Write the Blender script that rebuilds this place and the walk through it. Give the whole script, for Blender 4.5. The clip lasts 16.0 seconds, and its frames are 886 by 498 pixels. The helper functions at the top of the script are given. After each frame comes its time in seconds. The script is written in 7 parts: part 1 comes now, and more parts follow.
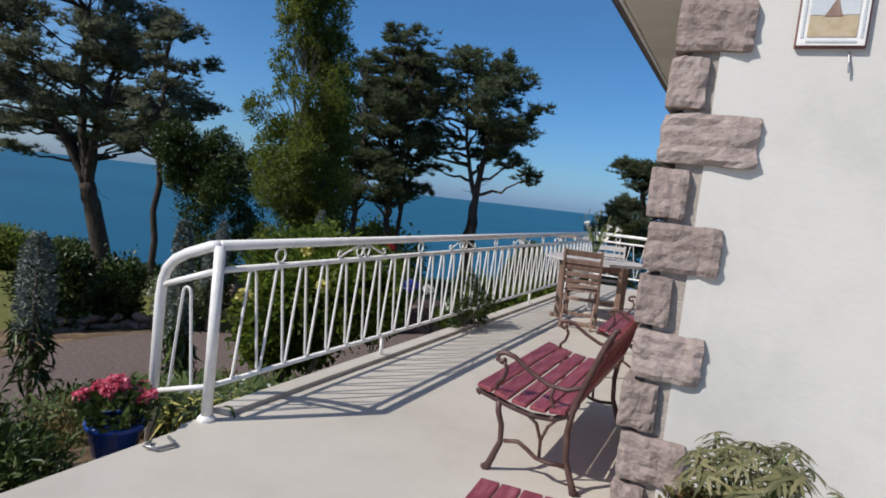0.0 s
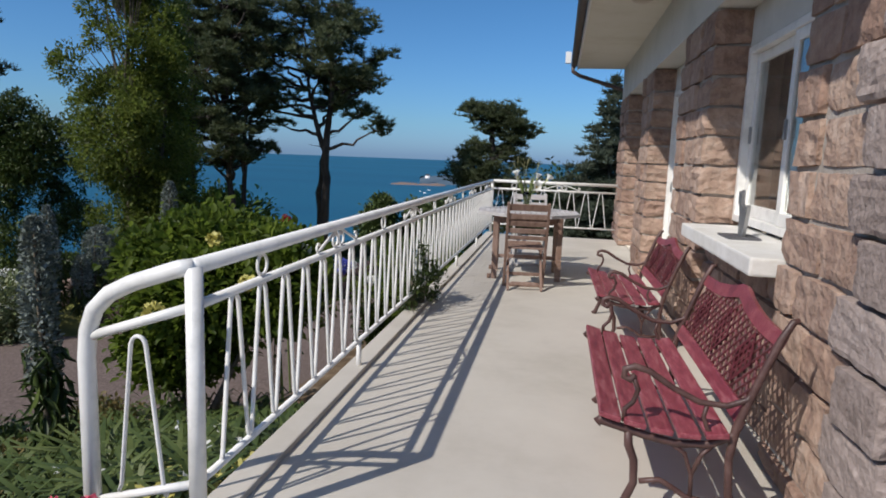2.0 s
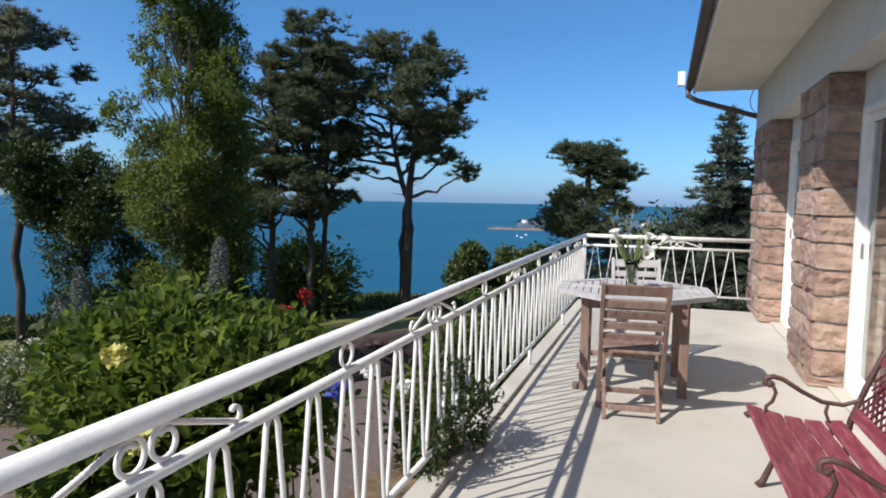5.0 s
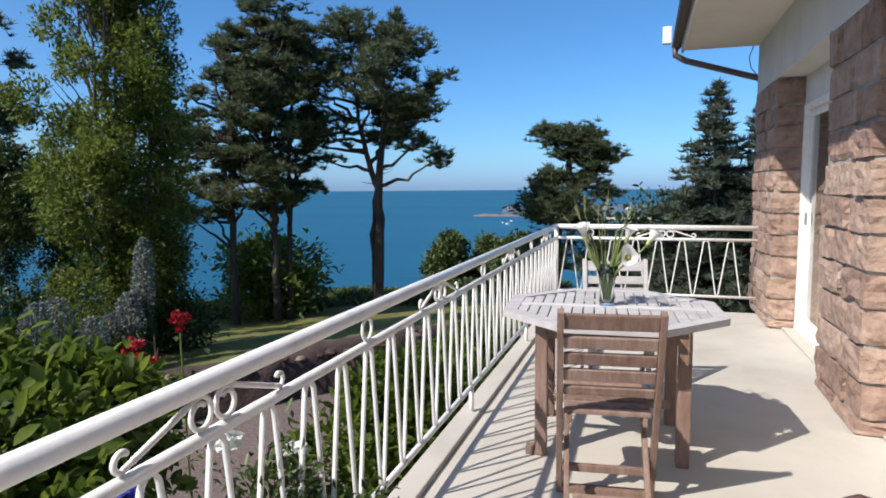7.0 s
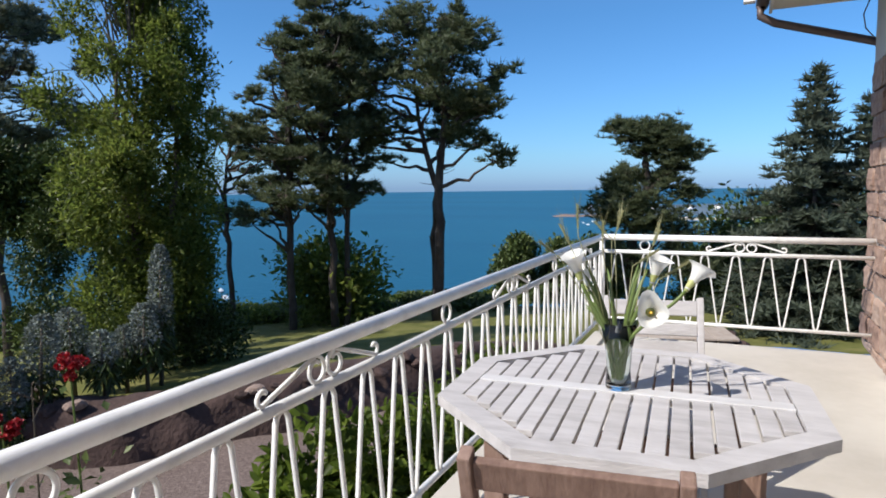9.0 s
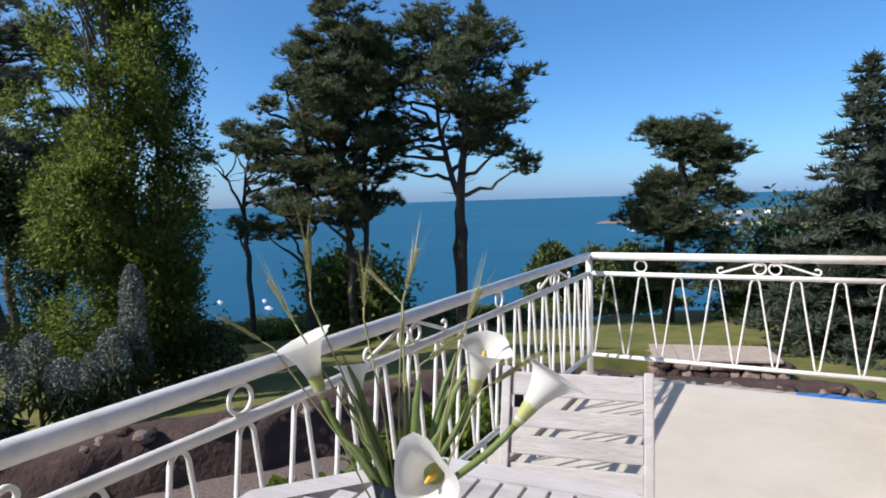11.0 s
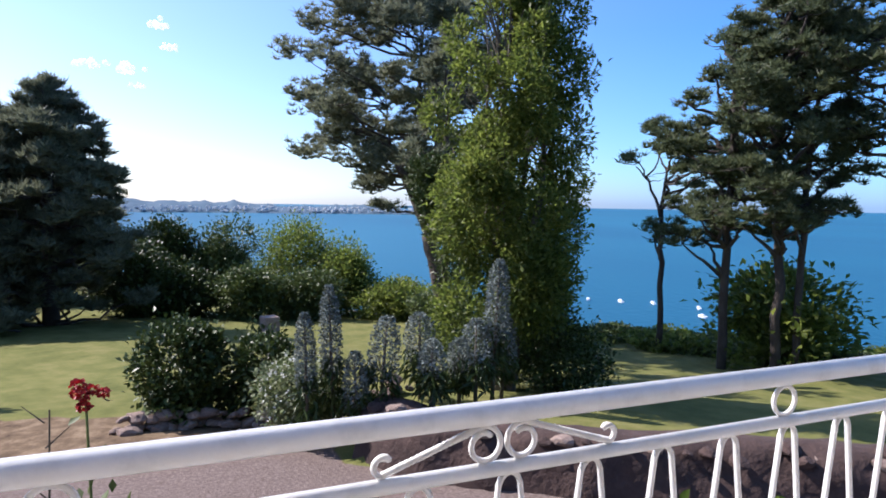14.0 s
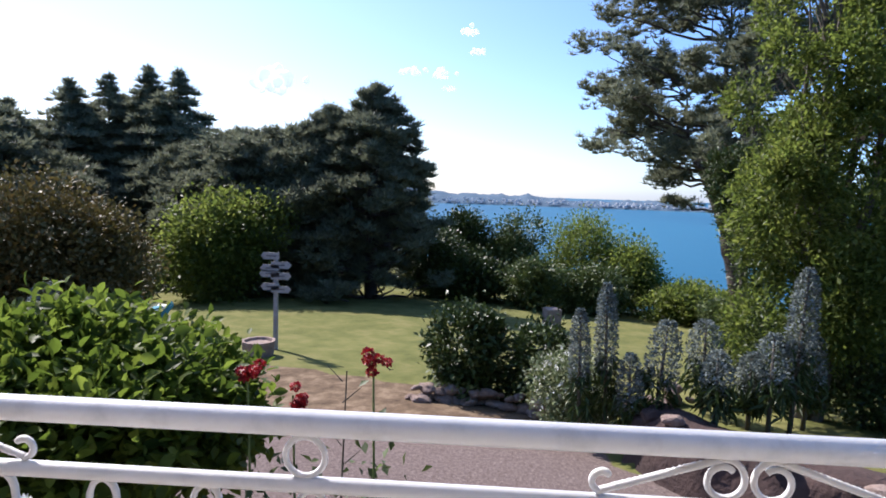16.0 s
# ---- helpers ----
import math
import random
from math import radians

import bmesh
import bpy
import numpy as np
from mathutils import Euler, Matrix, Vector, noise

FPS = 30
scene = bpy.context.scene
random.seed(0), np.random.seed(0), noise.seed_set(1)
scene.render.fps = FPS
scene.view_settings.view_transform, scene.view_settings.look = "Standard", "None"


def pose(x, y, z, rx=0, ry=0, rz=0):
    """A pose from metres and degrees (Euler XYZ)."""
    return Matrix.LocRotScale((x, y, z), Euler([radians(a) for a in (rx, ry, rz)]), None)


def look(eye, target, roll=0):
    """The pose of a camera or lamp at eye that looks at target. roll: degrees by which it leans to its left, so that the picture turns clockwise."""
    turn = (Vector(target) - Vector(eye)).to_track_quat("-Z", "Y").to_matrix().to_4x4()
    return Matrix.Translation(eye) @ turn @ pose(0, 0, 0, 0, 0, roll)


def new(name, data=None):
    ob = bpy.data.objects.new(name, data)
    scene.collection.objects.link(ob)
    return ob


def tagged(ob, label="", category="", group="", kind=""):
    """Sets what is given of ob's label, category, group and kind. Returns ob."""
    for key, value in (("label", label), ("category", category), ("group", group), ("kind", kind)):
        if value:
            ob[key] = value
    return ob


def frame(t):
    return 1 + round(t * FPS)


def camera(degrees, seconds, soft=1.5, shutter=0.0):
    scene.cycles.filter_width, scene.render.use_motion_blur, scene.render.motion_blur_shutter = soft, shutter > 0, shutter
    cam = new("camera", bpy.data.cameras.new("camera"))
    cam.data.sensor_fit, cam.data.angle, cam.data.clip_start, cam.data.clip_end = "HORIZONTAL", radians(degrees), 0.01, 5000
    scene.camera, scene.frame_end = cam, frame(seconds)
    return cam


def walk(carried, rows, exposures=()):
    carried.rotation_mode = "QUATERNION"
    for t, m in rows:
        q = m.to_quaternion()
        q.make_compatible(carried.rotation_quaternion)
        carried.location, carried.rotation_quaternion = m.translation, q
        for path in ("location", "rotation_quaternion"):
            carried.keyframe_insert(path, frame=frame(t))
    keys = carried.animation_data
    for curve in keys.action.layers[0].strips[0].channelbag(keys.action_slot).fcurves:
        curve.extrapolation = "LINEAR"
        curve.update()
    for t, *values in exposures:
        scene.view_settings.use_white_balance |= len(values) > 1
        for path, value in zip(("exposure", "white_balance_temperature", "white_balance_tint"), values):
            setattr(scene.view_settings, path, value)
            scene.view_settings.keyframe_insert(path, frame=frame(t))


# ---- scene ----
cam = camera(70.0, 16.0, soft=1.8)
PATH = [
    (0, (2.496, -3.033, 1.373), (1.649, -1.229, 1.2), 6.5),
    (0.5, (2.128, -2.942, 1.381), (1.514, -1.048, 1.196), 1.9),
    (0.8, (1.898, -2.863, 1.356), (1.339, -0.953, 1.156), 1.9),
    (1, (1.807, -2.791, 1.361), (1.323, -0.865, 1.119), 2.3),
    (1.5, (1.469, -2.631, 1.366), (1.162, -0.671, 1.109), 1.6),
    (2, (1.183, -2.399, 1.361), (0.835, -0.451, 1.072), 2.2),
    (2.5, (1.023, -2.09, 1.381), (0.55, -0.154, 1.203), 0.5),
    (3, (0.897, -1.748, 1.402), (0.457, 0.196, 1.24), -0.5),
    (3.5, (0.949, -1.392, 1.394), (0.429, 0.531, 1.222), 0.7),
    (4, (1.024, -1.019, 1.41), (0.366, 0.864, 1.266), 1.8),
    (4.2, (1.027, -0.831, 1.422), (0.369, 1.052, 1.272), 1.5),
    (6.3, (1.054, 0.889, 1.455), (0.41, 2.776, 1.296), 0.7),
    (6.5, (1.041, 1.058, 1.448), (0.432, 2.96, 1.337), 0.9),
    (7, (1.024, 1.462, 1.439), (0.413, 3.357, 1.244), -0.4),
    (7.5, (1.046, 1.844, 1.447), (0.276, 3.68, 1.254), -0.8),
    (8, (1.044, 2.221, 1.458), (0.242, 4.048, 1.325), -1.9),
    (8.5, (1.113, 2.609, 1.446), (0.356, 4.453, 1.288), -0.3),
    (8.7, (1.139, 2.753, 1.446), (0.326, 4.57, 1.256), -0.1),
    (10.8, (1.343, 4.156, 1.454), (0.434, 5.928, 1.27), -2.1),
    (11, (1.377, 4.241, 1.449), (0.412, 5.986, 1.288), -1.8),
    (11.5, (1.5, 4.543, 1.448), (0.421, 6.213, 1.235), 0.8),
    (12, (1.494, 4.82, 1.431), (0.285, 6.404, 1.258), 0.6),
    (12.5, (1.453, 5.102, 1.437), (0.041, 6.509, 1.266), -0.2),
    (13, (1.444, 5.38, 1.445), (-0.174, 6.54, 1.25), 2.1),
    (13.5, (1.352, 5.595, 1.438), (-0.38, 6.585, 1.301), 2.2),
    (14, (1.283, 5.731, 1.45), (-0.561, 6.493, 1.304), 0.8),
    (14.5, (1.269, 5.815, 1.45), (-0.673, 6.267, 1.304), 2.3),
    (15, (1.301, 5.84, 1.461), (-0.676, 6.088, 1.286), 0.9),
    (15.5, (1.303, 5.843, 1.456), (-0.686, 5.914, 1.251), 2.0),
    (16, (1.276, 5.857, 1.461), (-0.712, 5.742, 1.278), 1.8),
]
walk(cam, [(t, look(eye, target, roll)) for t, eye, target, roll in PATH],
     [(0, 0.02, 6450, 12), (2, -0.02, 6450, 12), (4, 0.28, 6450, 12), (8, 0.54, 6450, 12), (11, 0.5, 6400, 14), (12.5, 0.77, 6300, 16), (13.5, 1.1, 6200, 19), (14, 1.1, 6200, 20), (16, 1.08, 6200, 20)])

# ---- world, sun, exposure ----
SUN_DIR = Vector((0.67, 0.79, -0.98)).normalized()
SUN_ELEV = math.asin(-SUN_DIR.z)
SUN_AZ = math.atan2(-SUN_DIR.x, -SUN_DIR.y)
world = bpy.data.worlds.new("world")
scene.world = world
world.use_nodes = True
wn = world.node_tree
bg = wn.nodes["Background"]
sky = wn.nodes.new("ShaderNodeTexSky")
sky.sky_type = "NISHITA"
sky.sun_disc = False
sky.sun_elevation = SUN_ELEV
sky.sun_rotation = SUN_AZ
sky.air_density = 1.0
sky.dust_density = 0.5
sky.ozone_density = 1.6
tint = wn.nodes.new("ShaderNodeMix")
tint.data_type, tint.blend_type = "RGBA", "MULTIPLY"
tint.inputs[0].default_value = 1.0
where = wn.nodes.new("ShaderNodeTexCoord")
split = wn.nodes.new("ShaderNodeSeparateXYZ")
wn.links.new(where.outputs["Generated"], split.inputs[0])
haze = wn.nodes.new("ShaderNodeValToRGB")
for e, (at_z, c) in zip([None] * 4, [(0.0, (0.34, 0.58, 1.16)), (0.05, (0.36, 0.63, 0.99)), (0.25, (0.325, 0.64, 0.92)), (0.7, (0.68, 0.86, 1.04))]):
    e = haze.color_ramp.elements.new(at_z)
    e.color = (*c, 1)
haze.color_ramp.elements.remove(haze.color_ramp.elements[0])
wn.links.new(split.outputs[2], haze.inputs[0])
# towards the sun the air is paler
glare = wn.nodes.new("ShaderNodeVectorMath")
glare.operation = "DOT_PRODUCT"
glare.inputs[1].default_value = Vector((-SUN_DIR.x, -SUN_DIR.y, 0)).normalized()
wn.links.new(where.outputs["Generated"], glare.inputs[0])
pale = wn.nodes.new("ShaderNodeMapRange")
pale.inputs[1].default_value, pale.inputs[2].default_value = -0.1, 0.85
wn.links.new(glare.outputs["Value"], pale.inputs[0])
blend = wn.nodes.new("ShaderNodeMix")
blend.data_type = "RGBA"
wn.links.new(pale.outputs[0], blend.inputs[0])
wn.links.new(haze.outputs[0], blend.inputs[6])
blend.inputs[7].default_value = (0.8, 0.85, 0.97, 1)
wn.links.new(blend.outputs[2], tint.inputs[7])
wn.links.new(sky.outputs[0], tint.inputs[6])
wn.links.new(tint.outputs[2], bg.inputs[0])
bg.inputs[1].default_value = 0.115
sun = new("sun", bpy.data.lights.new("sun", "SUN"))
sun.data.energy = 4.2
sun.data.angle = radians(0.55)
sun.data.color = (1.0, 0.95, 0.87)
sun.matrix_world = look((0, 0, 30), Vector((0, 0, 30)) + SUN_DIR)

# ---- materials ----
def mat(name, colours, scale=6.0, rough=0.6, metal=0.0, bump=0.15, bump_scale=60.0, island=0.0, objrand=0.0,
        translucent=0.0, spec=0.5, detail=6.0, bump_dist=0.01, stretch=None, world_grain=False):
    """A surface with colour that varies by noise at two scales, and by piece where asked, and with fine relief."""
    m = bpy.data.materials.new(name)
    m.use_nodes = True
    nt = m.node_tree
    p = nt.nodes["Principled BSDF"]
    co = nt.nodes.new("ShaderNodeTexCoord")
    vec = nt.nodes.new("ShaderNodeNewGeometry").outputs["Position"] if world_grain else co.outputs["Object"]
    if stretch:
        mp = nt.nodes.new("ShaderNodeMapping")
        mp.inputs["Scale"].default_value = stretch
        nt.links.new(vec, mp.inputs[0])
        vec = mp.outputs[0]
    n1 = nt.nodes.new("ShaderNodeTexNoise")
    n1.inputs["Scale"].default_value = scale
    n1.inputs["Detail"].default_value = detail
    n1.inputs["Roughness"].default_value = 0.65
    nt.links.new(vec, n1.inputs["Vector"])
    ramp = nt.nodes.new("ShaderNodeValToRGB")
    els = ramp.color_ramp.elements
    while len(els) < len(colours):
        els.new(0.5)
    for i, c in enumerate(colours):
        els[i].position = 0.28 + 0.44 * i / max(1, len(colours) - 1)
        els[i].color = (*c, 1)
    fac = n1.outputs["Fac"]
    if island or objrand:
        src = nt.nodes.new("ShaderNodeNewGeometry") if island else nt.nodes.new("ShaderNodeObjectInfo")
        out = src.outputs["Random Per Island"] if island else src.outputs["Random"]
        mx = nt.nodes.new("ShaderNodeMix")
        mx.inputs[0].default_value = island or objrand
        nt.links.new(fac, mx.inputs[2])
        rr = nt.nodes.new("ShaderNodeMapRange")
        rr.inputs[3].default_value, rr.inputs[4].default_value = 0.22, 0.78
        nt.links.new(out, rr.inputs[0])
        nt.links.new(rr.outputs[0], mx.inputs[3])
        fac = mx.outputs[0]
    nt.links.new(fac, ramp.inputs[0])
    nt.links.new(ramp.outputs[0], p.inputs["Base Color"])
    p.inputs["Roughness"].default_value = rough
    p.inputs["Metallic"].default_value = metal
    p.inputs["Specular IOR Level"].default_value = spec
    if bump:
        n2 = nt.nodes.new("ShaderNodeTexNoise")
        n2.inputs["Scale"].default_value = bump_scale
        n2.inputs["Detail"].default_value = 5.0
        nt.links.new(vec, n2.inputs["Vector"])
        b = nt.nodes.new("ShaderNodeBump")
        b.inputs["Strength"].default_value = bump
        b.inputs["Distance"].default_value = bump_dist
        nt.links.new(n2.outputs["Fac"], b.inputs["Height"])
        nt.links.new(b.outputs[0], p.inputs["Normal"])
    if translucent:
        tr = nt.nodes.new("ShaderNodeBsdfTranslucent")
        nt.links.new(ramp.outputs[0], tr.inputs[0])
        ms = nt.nodes.new("ShaderNodeMixShader")
        ms.inputs[0].default_value = translucent
        nt.links.new(p.outputs[0], ms.inputs[1])
        nt.links.new(tr.outputs[0], ms.inputs[2])
        nt.links.new(ms.outputs[0], nt.nodes["Material Output"].inputs[0])
    return m


WHITE_PAINT = mat("white_paint", [(0.64, 0.635, 0.6), (0.79, 0.78, 0.745), (0.83, 0.82, 0.785)], 9, 0.35, bump=0.08, bump_scale=120)
PLASTER = mat("plaster", [(0.5, 0.5, 0.46), (0.6, 0.59, 0.55), (0.64, 0.63, 0.59)], 1.6, 0.85, bump=0.2, bump_scale=45, bump_dist=0.006)
SOFFIT = mat("soffit_paint", [(0.6, 0.56, 0.46), (0.7, 0.67, 0.58), (0.74, 0.71, 0.64)], 1.2, 0.8, bump=0.1)
STONE = mat("pink_granite", [(0.165, 0.1, 0.075), (0.285, 0.185, 0.14), (0.38, 0.265, 0.2), (0.48, 0.37, 0.3)], 11, 0.9, bump=0.8, bump_scale=17, objrand=0.35, bump_dist=0.035, world_grain=True)
STONE_GREY = mat("grey_granite", [(0.17, 0.13, 0.11), (0.27, 0.215, 0.19), (0.35, 0.285, 0.255), (0.45, 0.39, 0.36)], 26, 0.9, bump=0.7, bump_scale=48, objrand=0.35, bump_dist=0.014, world_grain=True)
MORTAR = mat("mortar", [(0.3, 0.26, 0.22), (0.42, 0.38, 0.34)], 12, 0.95, bump=0.6, bump_scale=60)
CONCRETE = mat("terrace_concrete", [(0.4, 0.365, 0.31), (0.485, 0.45, 0.39), (0.53, 0.495, 0.43)], 0.9, 0.85, bump=0.12, bump_scale=90, bump_dist=0.004)
SILL = mat("sill_paint", [(0.6, 0.58, 0.53), (0.78, 0.77, 0.74)], 5, 0.6, bump=0.3, bump_scale=40)
SILL_STONE = mat("pale_coping", [(0.3, 0.24, 0.19), (0.44, 0.37, 0.3)], 6, 0.9, bump=0.5, bump_scale=30)
RED_WOOD = mat("red_painted_wood", [(0.125, 0.02, 0.03), (0.235, 0.045, 0.06), (0.37, 0.135, 0.145)], 7, 0.45, bump=0.25, bump_scale=40, stretch=(6, 1, 6))
RED_IRON = mat("red_cast_iron", [(0.12, 0.022, 0.03), (0.22, 0.042, 0.055), (0.3, 0.085, 0.09)], 12, 0.45, bump=0.2, bump_scale=80)
WORN_IRON = mat("worn_red_iron", [(0.05, 0.022, 0.02), (0.11, 0.032, 0.034), (0.2, 0.05, 0.058)], 22, 0.5, bump=0.2, bump_scale=80)
BROWN_IRON = mat("brown_cast_iron", [(0.035, 0.018, 0.015), (0.075, 0.035, 0.03), (0.11, 0.06, 0.05)], 14, 0.5, bump=0.2, bump_scale=90)
TEAK = mat("weathered_teak", [(0.11, 0.062, 0.045), (0.22, 0.14, 0.105), (0.34, 0.24, 0.195)], 7, 0.75, bump=0.3, bump_scale=30, objrand=0.3, stretch=(3, 3, 0.6))
TEAK_GREY = mat("silvered_teak", [(0.33, 0.31, 0.3), (0.46, 0.44, 0.43), (0.56, 0.54, 0.53)], 5, 0.75, bump=0.3, bump_scale=30, objrand=0.3, stretch=(1, 4, 4))
TEAK_PALE = mat("bleached_teak", [(0.46, 0.45, 0.44), (0.62, 0.61, 0.6)], 5, 0.7, bump=0.3, bump_scale=30, stretch=(1, 4, 4))
GUTTER = mat("brown_zinc", [(0.07, 0.05, 0.045), (0.12, 0.09, 0.08)], 5, 0.5, metal=0.2, bump=0.1)
SLATE = mat("roof_slate", [(0.05, 0.05, 0.055), (0.09, 0.09, 0.1)], 4, 0.6, bump=0.3, objrand=0.3)
BARK = mat("pine_bark", [(0.025, 0.019, 0.016), (0.055, 0.042, 0.034), (0.095, 0.078, 0.066)], 4, 0.95, bump=0.9, bump_scale=9, bump_dist=0.05, stretch=(1, 1, 0.3))
BARK_PALE = mat("pale_bark", [(0.06, 0.05, 0.035), (0.14, 0.115, 0.085)], 5, 0.9, bump=0.6, bump_scale=14, bump_dist=0.03)
NEEDLE = mat("pine_needles", [(0.05, 0.066, 0.032), (0.1, 0.125, 0.06), (0.165, 0.19, 0.095)], 0.7, 0.5, bump=0, island=0.55, translucent=0.48, spec=0.3)
NEEDLE_BLUE = mat("spruce_needles", [(0.045, 0.06, 0.042), (0.09, 0.115, 0.078), (0.14, 0.165, 0.115)], 0.7, 0.6, bump=0, island=0.55, translucent=0.45, spec=0.3)
NEEDLE_DARK = mat("dark_pine_needles", [(0.078, 0.09, 0.06), (0.15, 0.166, 0.104), (0.235, 0.25, 0.15)], 0.5, 0.55, bump=0, island=0.55, translucent=0.48, spec=0.3)
LEAF = mat("broad_leaves", [(0.06, 0.09, 0.018), (0.125, 0.168, 0.032), (0.22, 0.255, 0.056)], 0.8, 0.45, bump=0, island=0.6, translucent=0.66, spec=0.4)
LEAF_DARK = mat("dark_shrub_leaves", [(0.022, 0.04, 0.012), (0.048, 0.075, 0.018), (0.09, 0.12, 0.03)], 0.9, 0.42, bump=0, island=0.6, translucent=0.12, spec=0.25)
LEAF_HYD = mat("hydrangea_leaves", [(0.042, 0.072, 0.012), (0.1, 0.15, 0.02), (0.2, 0.26, 0.04)], 1.5, 0.5, bump=0, island=0.6, translucent=0.6, spec=0.25)
LEAF_MID = mat("hedge_leaves", [(0.04, 0.062, 0.02), (0.08, 0.115, 0.032), (0.13, 0.16, 0.05)], 0.4, 0.5, bump=0, island=0.6, translucent=0.2, spec=0.3)
LEAF_BROWN = mat("rusty_leaves", [(0.06, 0.06, 0.018), (0.12, 0.1, 0.03), (0.2, 0.14, 0.05)], 0.6, 0.6, bump=0, island=0.6, translucent=0.2, spec=0.3)
SILVER = mat("silver_echium", [(0.085, 0.105, 0.085), (0.17, 0.2, 0.175), (0.29, 0.325, 0.3)], 3, 0.8, bump=0, island=0.6, translucent=0.15, spec=0.2)
STEM = mat("green_stem", [(0.08, 0.12, 0.03), (0.16, 0.22, 0.06)], 8, 0.5, bump=0)
STRAW = mat("straw", [(0.3, 0.31, 0.14), (0.5, 0.48, 0.27)], 20, 0.7, bump=0, translucent=0.3)
THROAT = mat("lily_throat", [(0.42, 0.46, 0.12), (0.62, 0.64, 0.3)], 40, 0.45, bump=0, translucent=0.25)
SPADIX = mat("spadix_yellow", [(0.6, 0.36, 0.03), (0.72, 0.48, 0.07)], 200, 0.6, bump=0.2, bump_scale=400, bump_dist=0.001)
PETAL = mat("white_petal", [(0.72, 0.72, 0.66), (0.82, 0.82, 0.78)], 5, 0.45, bump=0, translucent=0.25)
PINK = mat("pink_flower", [(0.5, 0.04, 0.09), (0.7, 0.13, 0.2), (0.75, 0.3, 0.36)], 20, 0.5, bump=0, island=0.6, translucent=0.25)
RED_ROSE = mat("red_rose", [(0.25, 0.008, 0.012), (0.5, 0.02, 0.025)], 20, 0.5, bump=0, island=0.6, translucent=0.2)
YELLOW = mat("yellow_flower", [(0.45, 0.4, 0.08), (0.65, 0.6, 0.2)], 20, 0.5, bump=0, island=0.6, translucent=0.25)
BLUE_FLOWER = mat("blue_flower", [(0.06, 0.08, 0.4), (0.15, 0.18, 0.6)], 20, 0.5, bump=0, island=0.6, translucent=0.25)
BLUE_GLAZE = mat("blue_glaze", [(0.01, 0.04, 0.2), (0.02, 0.07, 0.32)], 5, 0.15, bump=0)
BLUE_SHEET = mat("blue_plastic", [(0.03, 0.14, 0.4), (0.06, 0.22, 0.55)], 7, 0.4, bump=0.2, bump_scale=25)
TERRACOTTA = mat("dark_terracotta", [(0.1, 0.035, 0.03), (0.17, 0.06, 0.05)], 6, 0.6, bump=0.2)
GREY_WOOD = mat("grey_sign_wood", [(0.2, 0.19, 0.18), (0.34, 0.33, 0.32)], 9, 0.8, bump=0.2)
ROCK = mat("garden_rock", [(0.13, 0.09, 0.07), (0.25, 0.18, 0.145), (0.37, 0.29, 0.24)], 6, 0.95, bump=0.9, bump_scale=16, objrand=0.3, bump_dist=0.03)
# dark grey that puts the dimness of the unlit room into the colour
UNLIT_ROOM = mat("unlit_room_wall", [(0.12, 0.115, 0.11), (0.17, 0.165, 0.16)], 2, 0.9, bump=0)
BOAT_WHITE = mat("boat_white", [(0.78, 0.78, 0.78), (0.82, 0.82, 0.82)], 1, 0.4, bump=0)
FAR_WALL = mat("far_walls", [(0.3, 0.33, 0.36), (0.48, 0.5, 0.52)], 0.02, 0.9, bump=0, island=0.7)
# reddish rock darkened so that the colour carries the shade of the lawn bank
SHADED_ROCK = mat("shaded_red_rock", [(0.03, 0.018, 0.016), (0.06, 0.036, 0.03), (0.11, 0.07, 0.058)], 4, 0.95, bump=0.9, bump_scale=14, objrand=0.4, bump_dist=0.03)
SAND = mat("beach_sand", [(0.42, 0.36, 0.27), (0.55, 0.48, 0.38)], 0.05, 0.9, bump=0)
# distant woods with the blue of the hazy air mixed into their colour
FAR_HAZED = mat("hazed_far_woods", [(0.08, 0.12, 0.16), (0.1, 0.145, 0.185), (0.13, 0.175, 0.215)], 0.02, 0.95, bump=0, spec=0.0)
GLOWING_CLOUD = mat("cloud", [(0.8, 0.8, 0.8), (0.85, 0.85, 0.85)], 0.01, 1.0, bump=0, spec=0.0)
# added glow lifts the clouds, which sun and sky alone leave too dark
GLOWING_CLOUD.node_tree.nodes["Principled BSDF"].inputs["Emission Color"].default_value = (0.95, 0.97, 1.0, 1)
GLOWING_CLOUD.node_tree.nodes["Principled BSDF"].inputs["Emission Strength"].default_value = 0.35
TEAL = mat("teal_fabric", [(0.02, 0.2, 0.22), (0.04, 0.28, 0.3)], 5, 0.8, bump=0)
METAL = mat("dull_metal", [(0.3, 0.3, 0.3), (0.45, 0.45, 0.45)], 9, 0.4, metal=0.8, bump=0)
LAMP_GLASS = mat("frosted_glass", [(0.5, 0.45, 0.37), (0.6, 0.55, 0.47)], 9, 0.35, bump=0.1)
TILE_BLUE = mat("tile_blue", [(0.5, 0.55, 0.58), (0.62, 0.64, 0.64)], 20, 0.2, bump=0)
TILE_OCHRE = mat("tile_ochre", [(0.42, 0.33, 0.2), (0.58, 0.48, 0.33)], 25, 0.2, bump=0)


def glass(name, tint, rough=0.0):
    m = bpy.data.materials.new(name)
    m.use_nodes = True
    p = m.node_tree.nodes["Principled BSDF"]
    p.inputs["Base Color"].default_value = (*tint, 1)
    p.inputs["Transmission Weight"].default_value = 1.0
    p.inputs["Roughness"].default_value = rough
    p.inputs["IOR"].default_value = 1.45
    return m


GLASS = glass("window_glass", (0.9, 0.94, 0.93))
VASE_GLASS = glass("vase_glass", (0.93, 0.985, 0.95), 0.02)


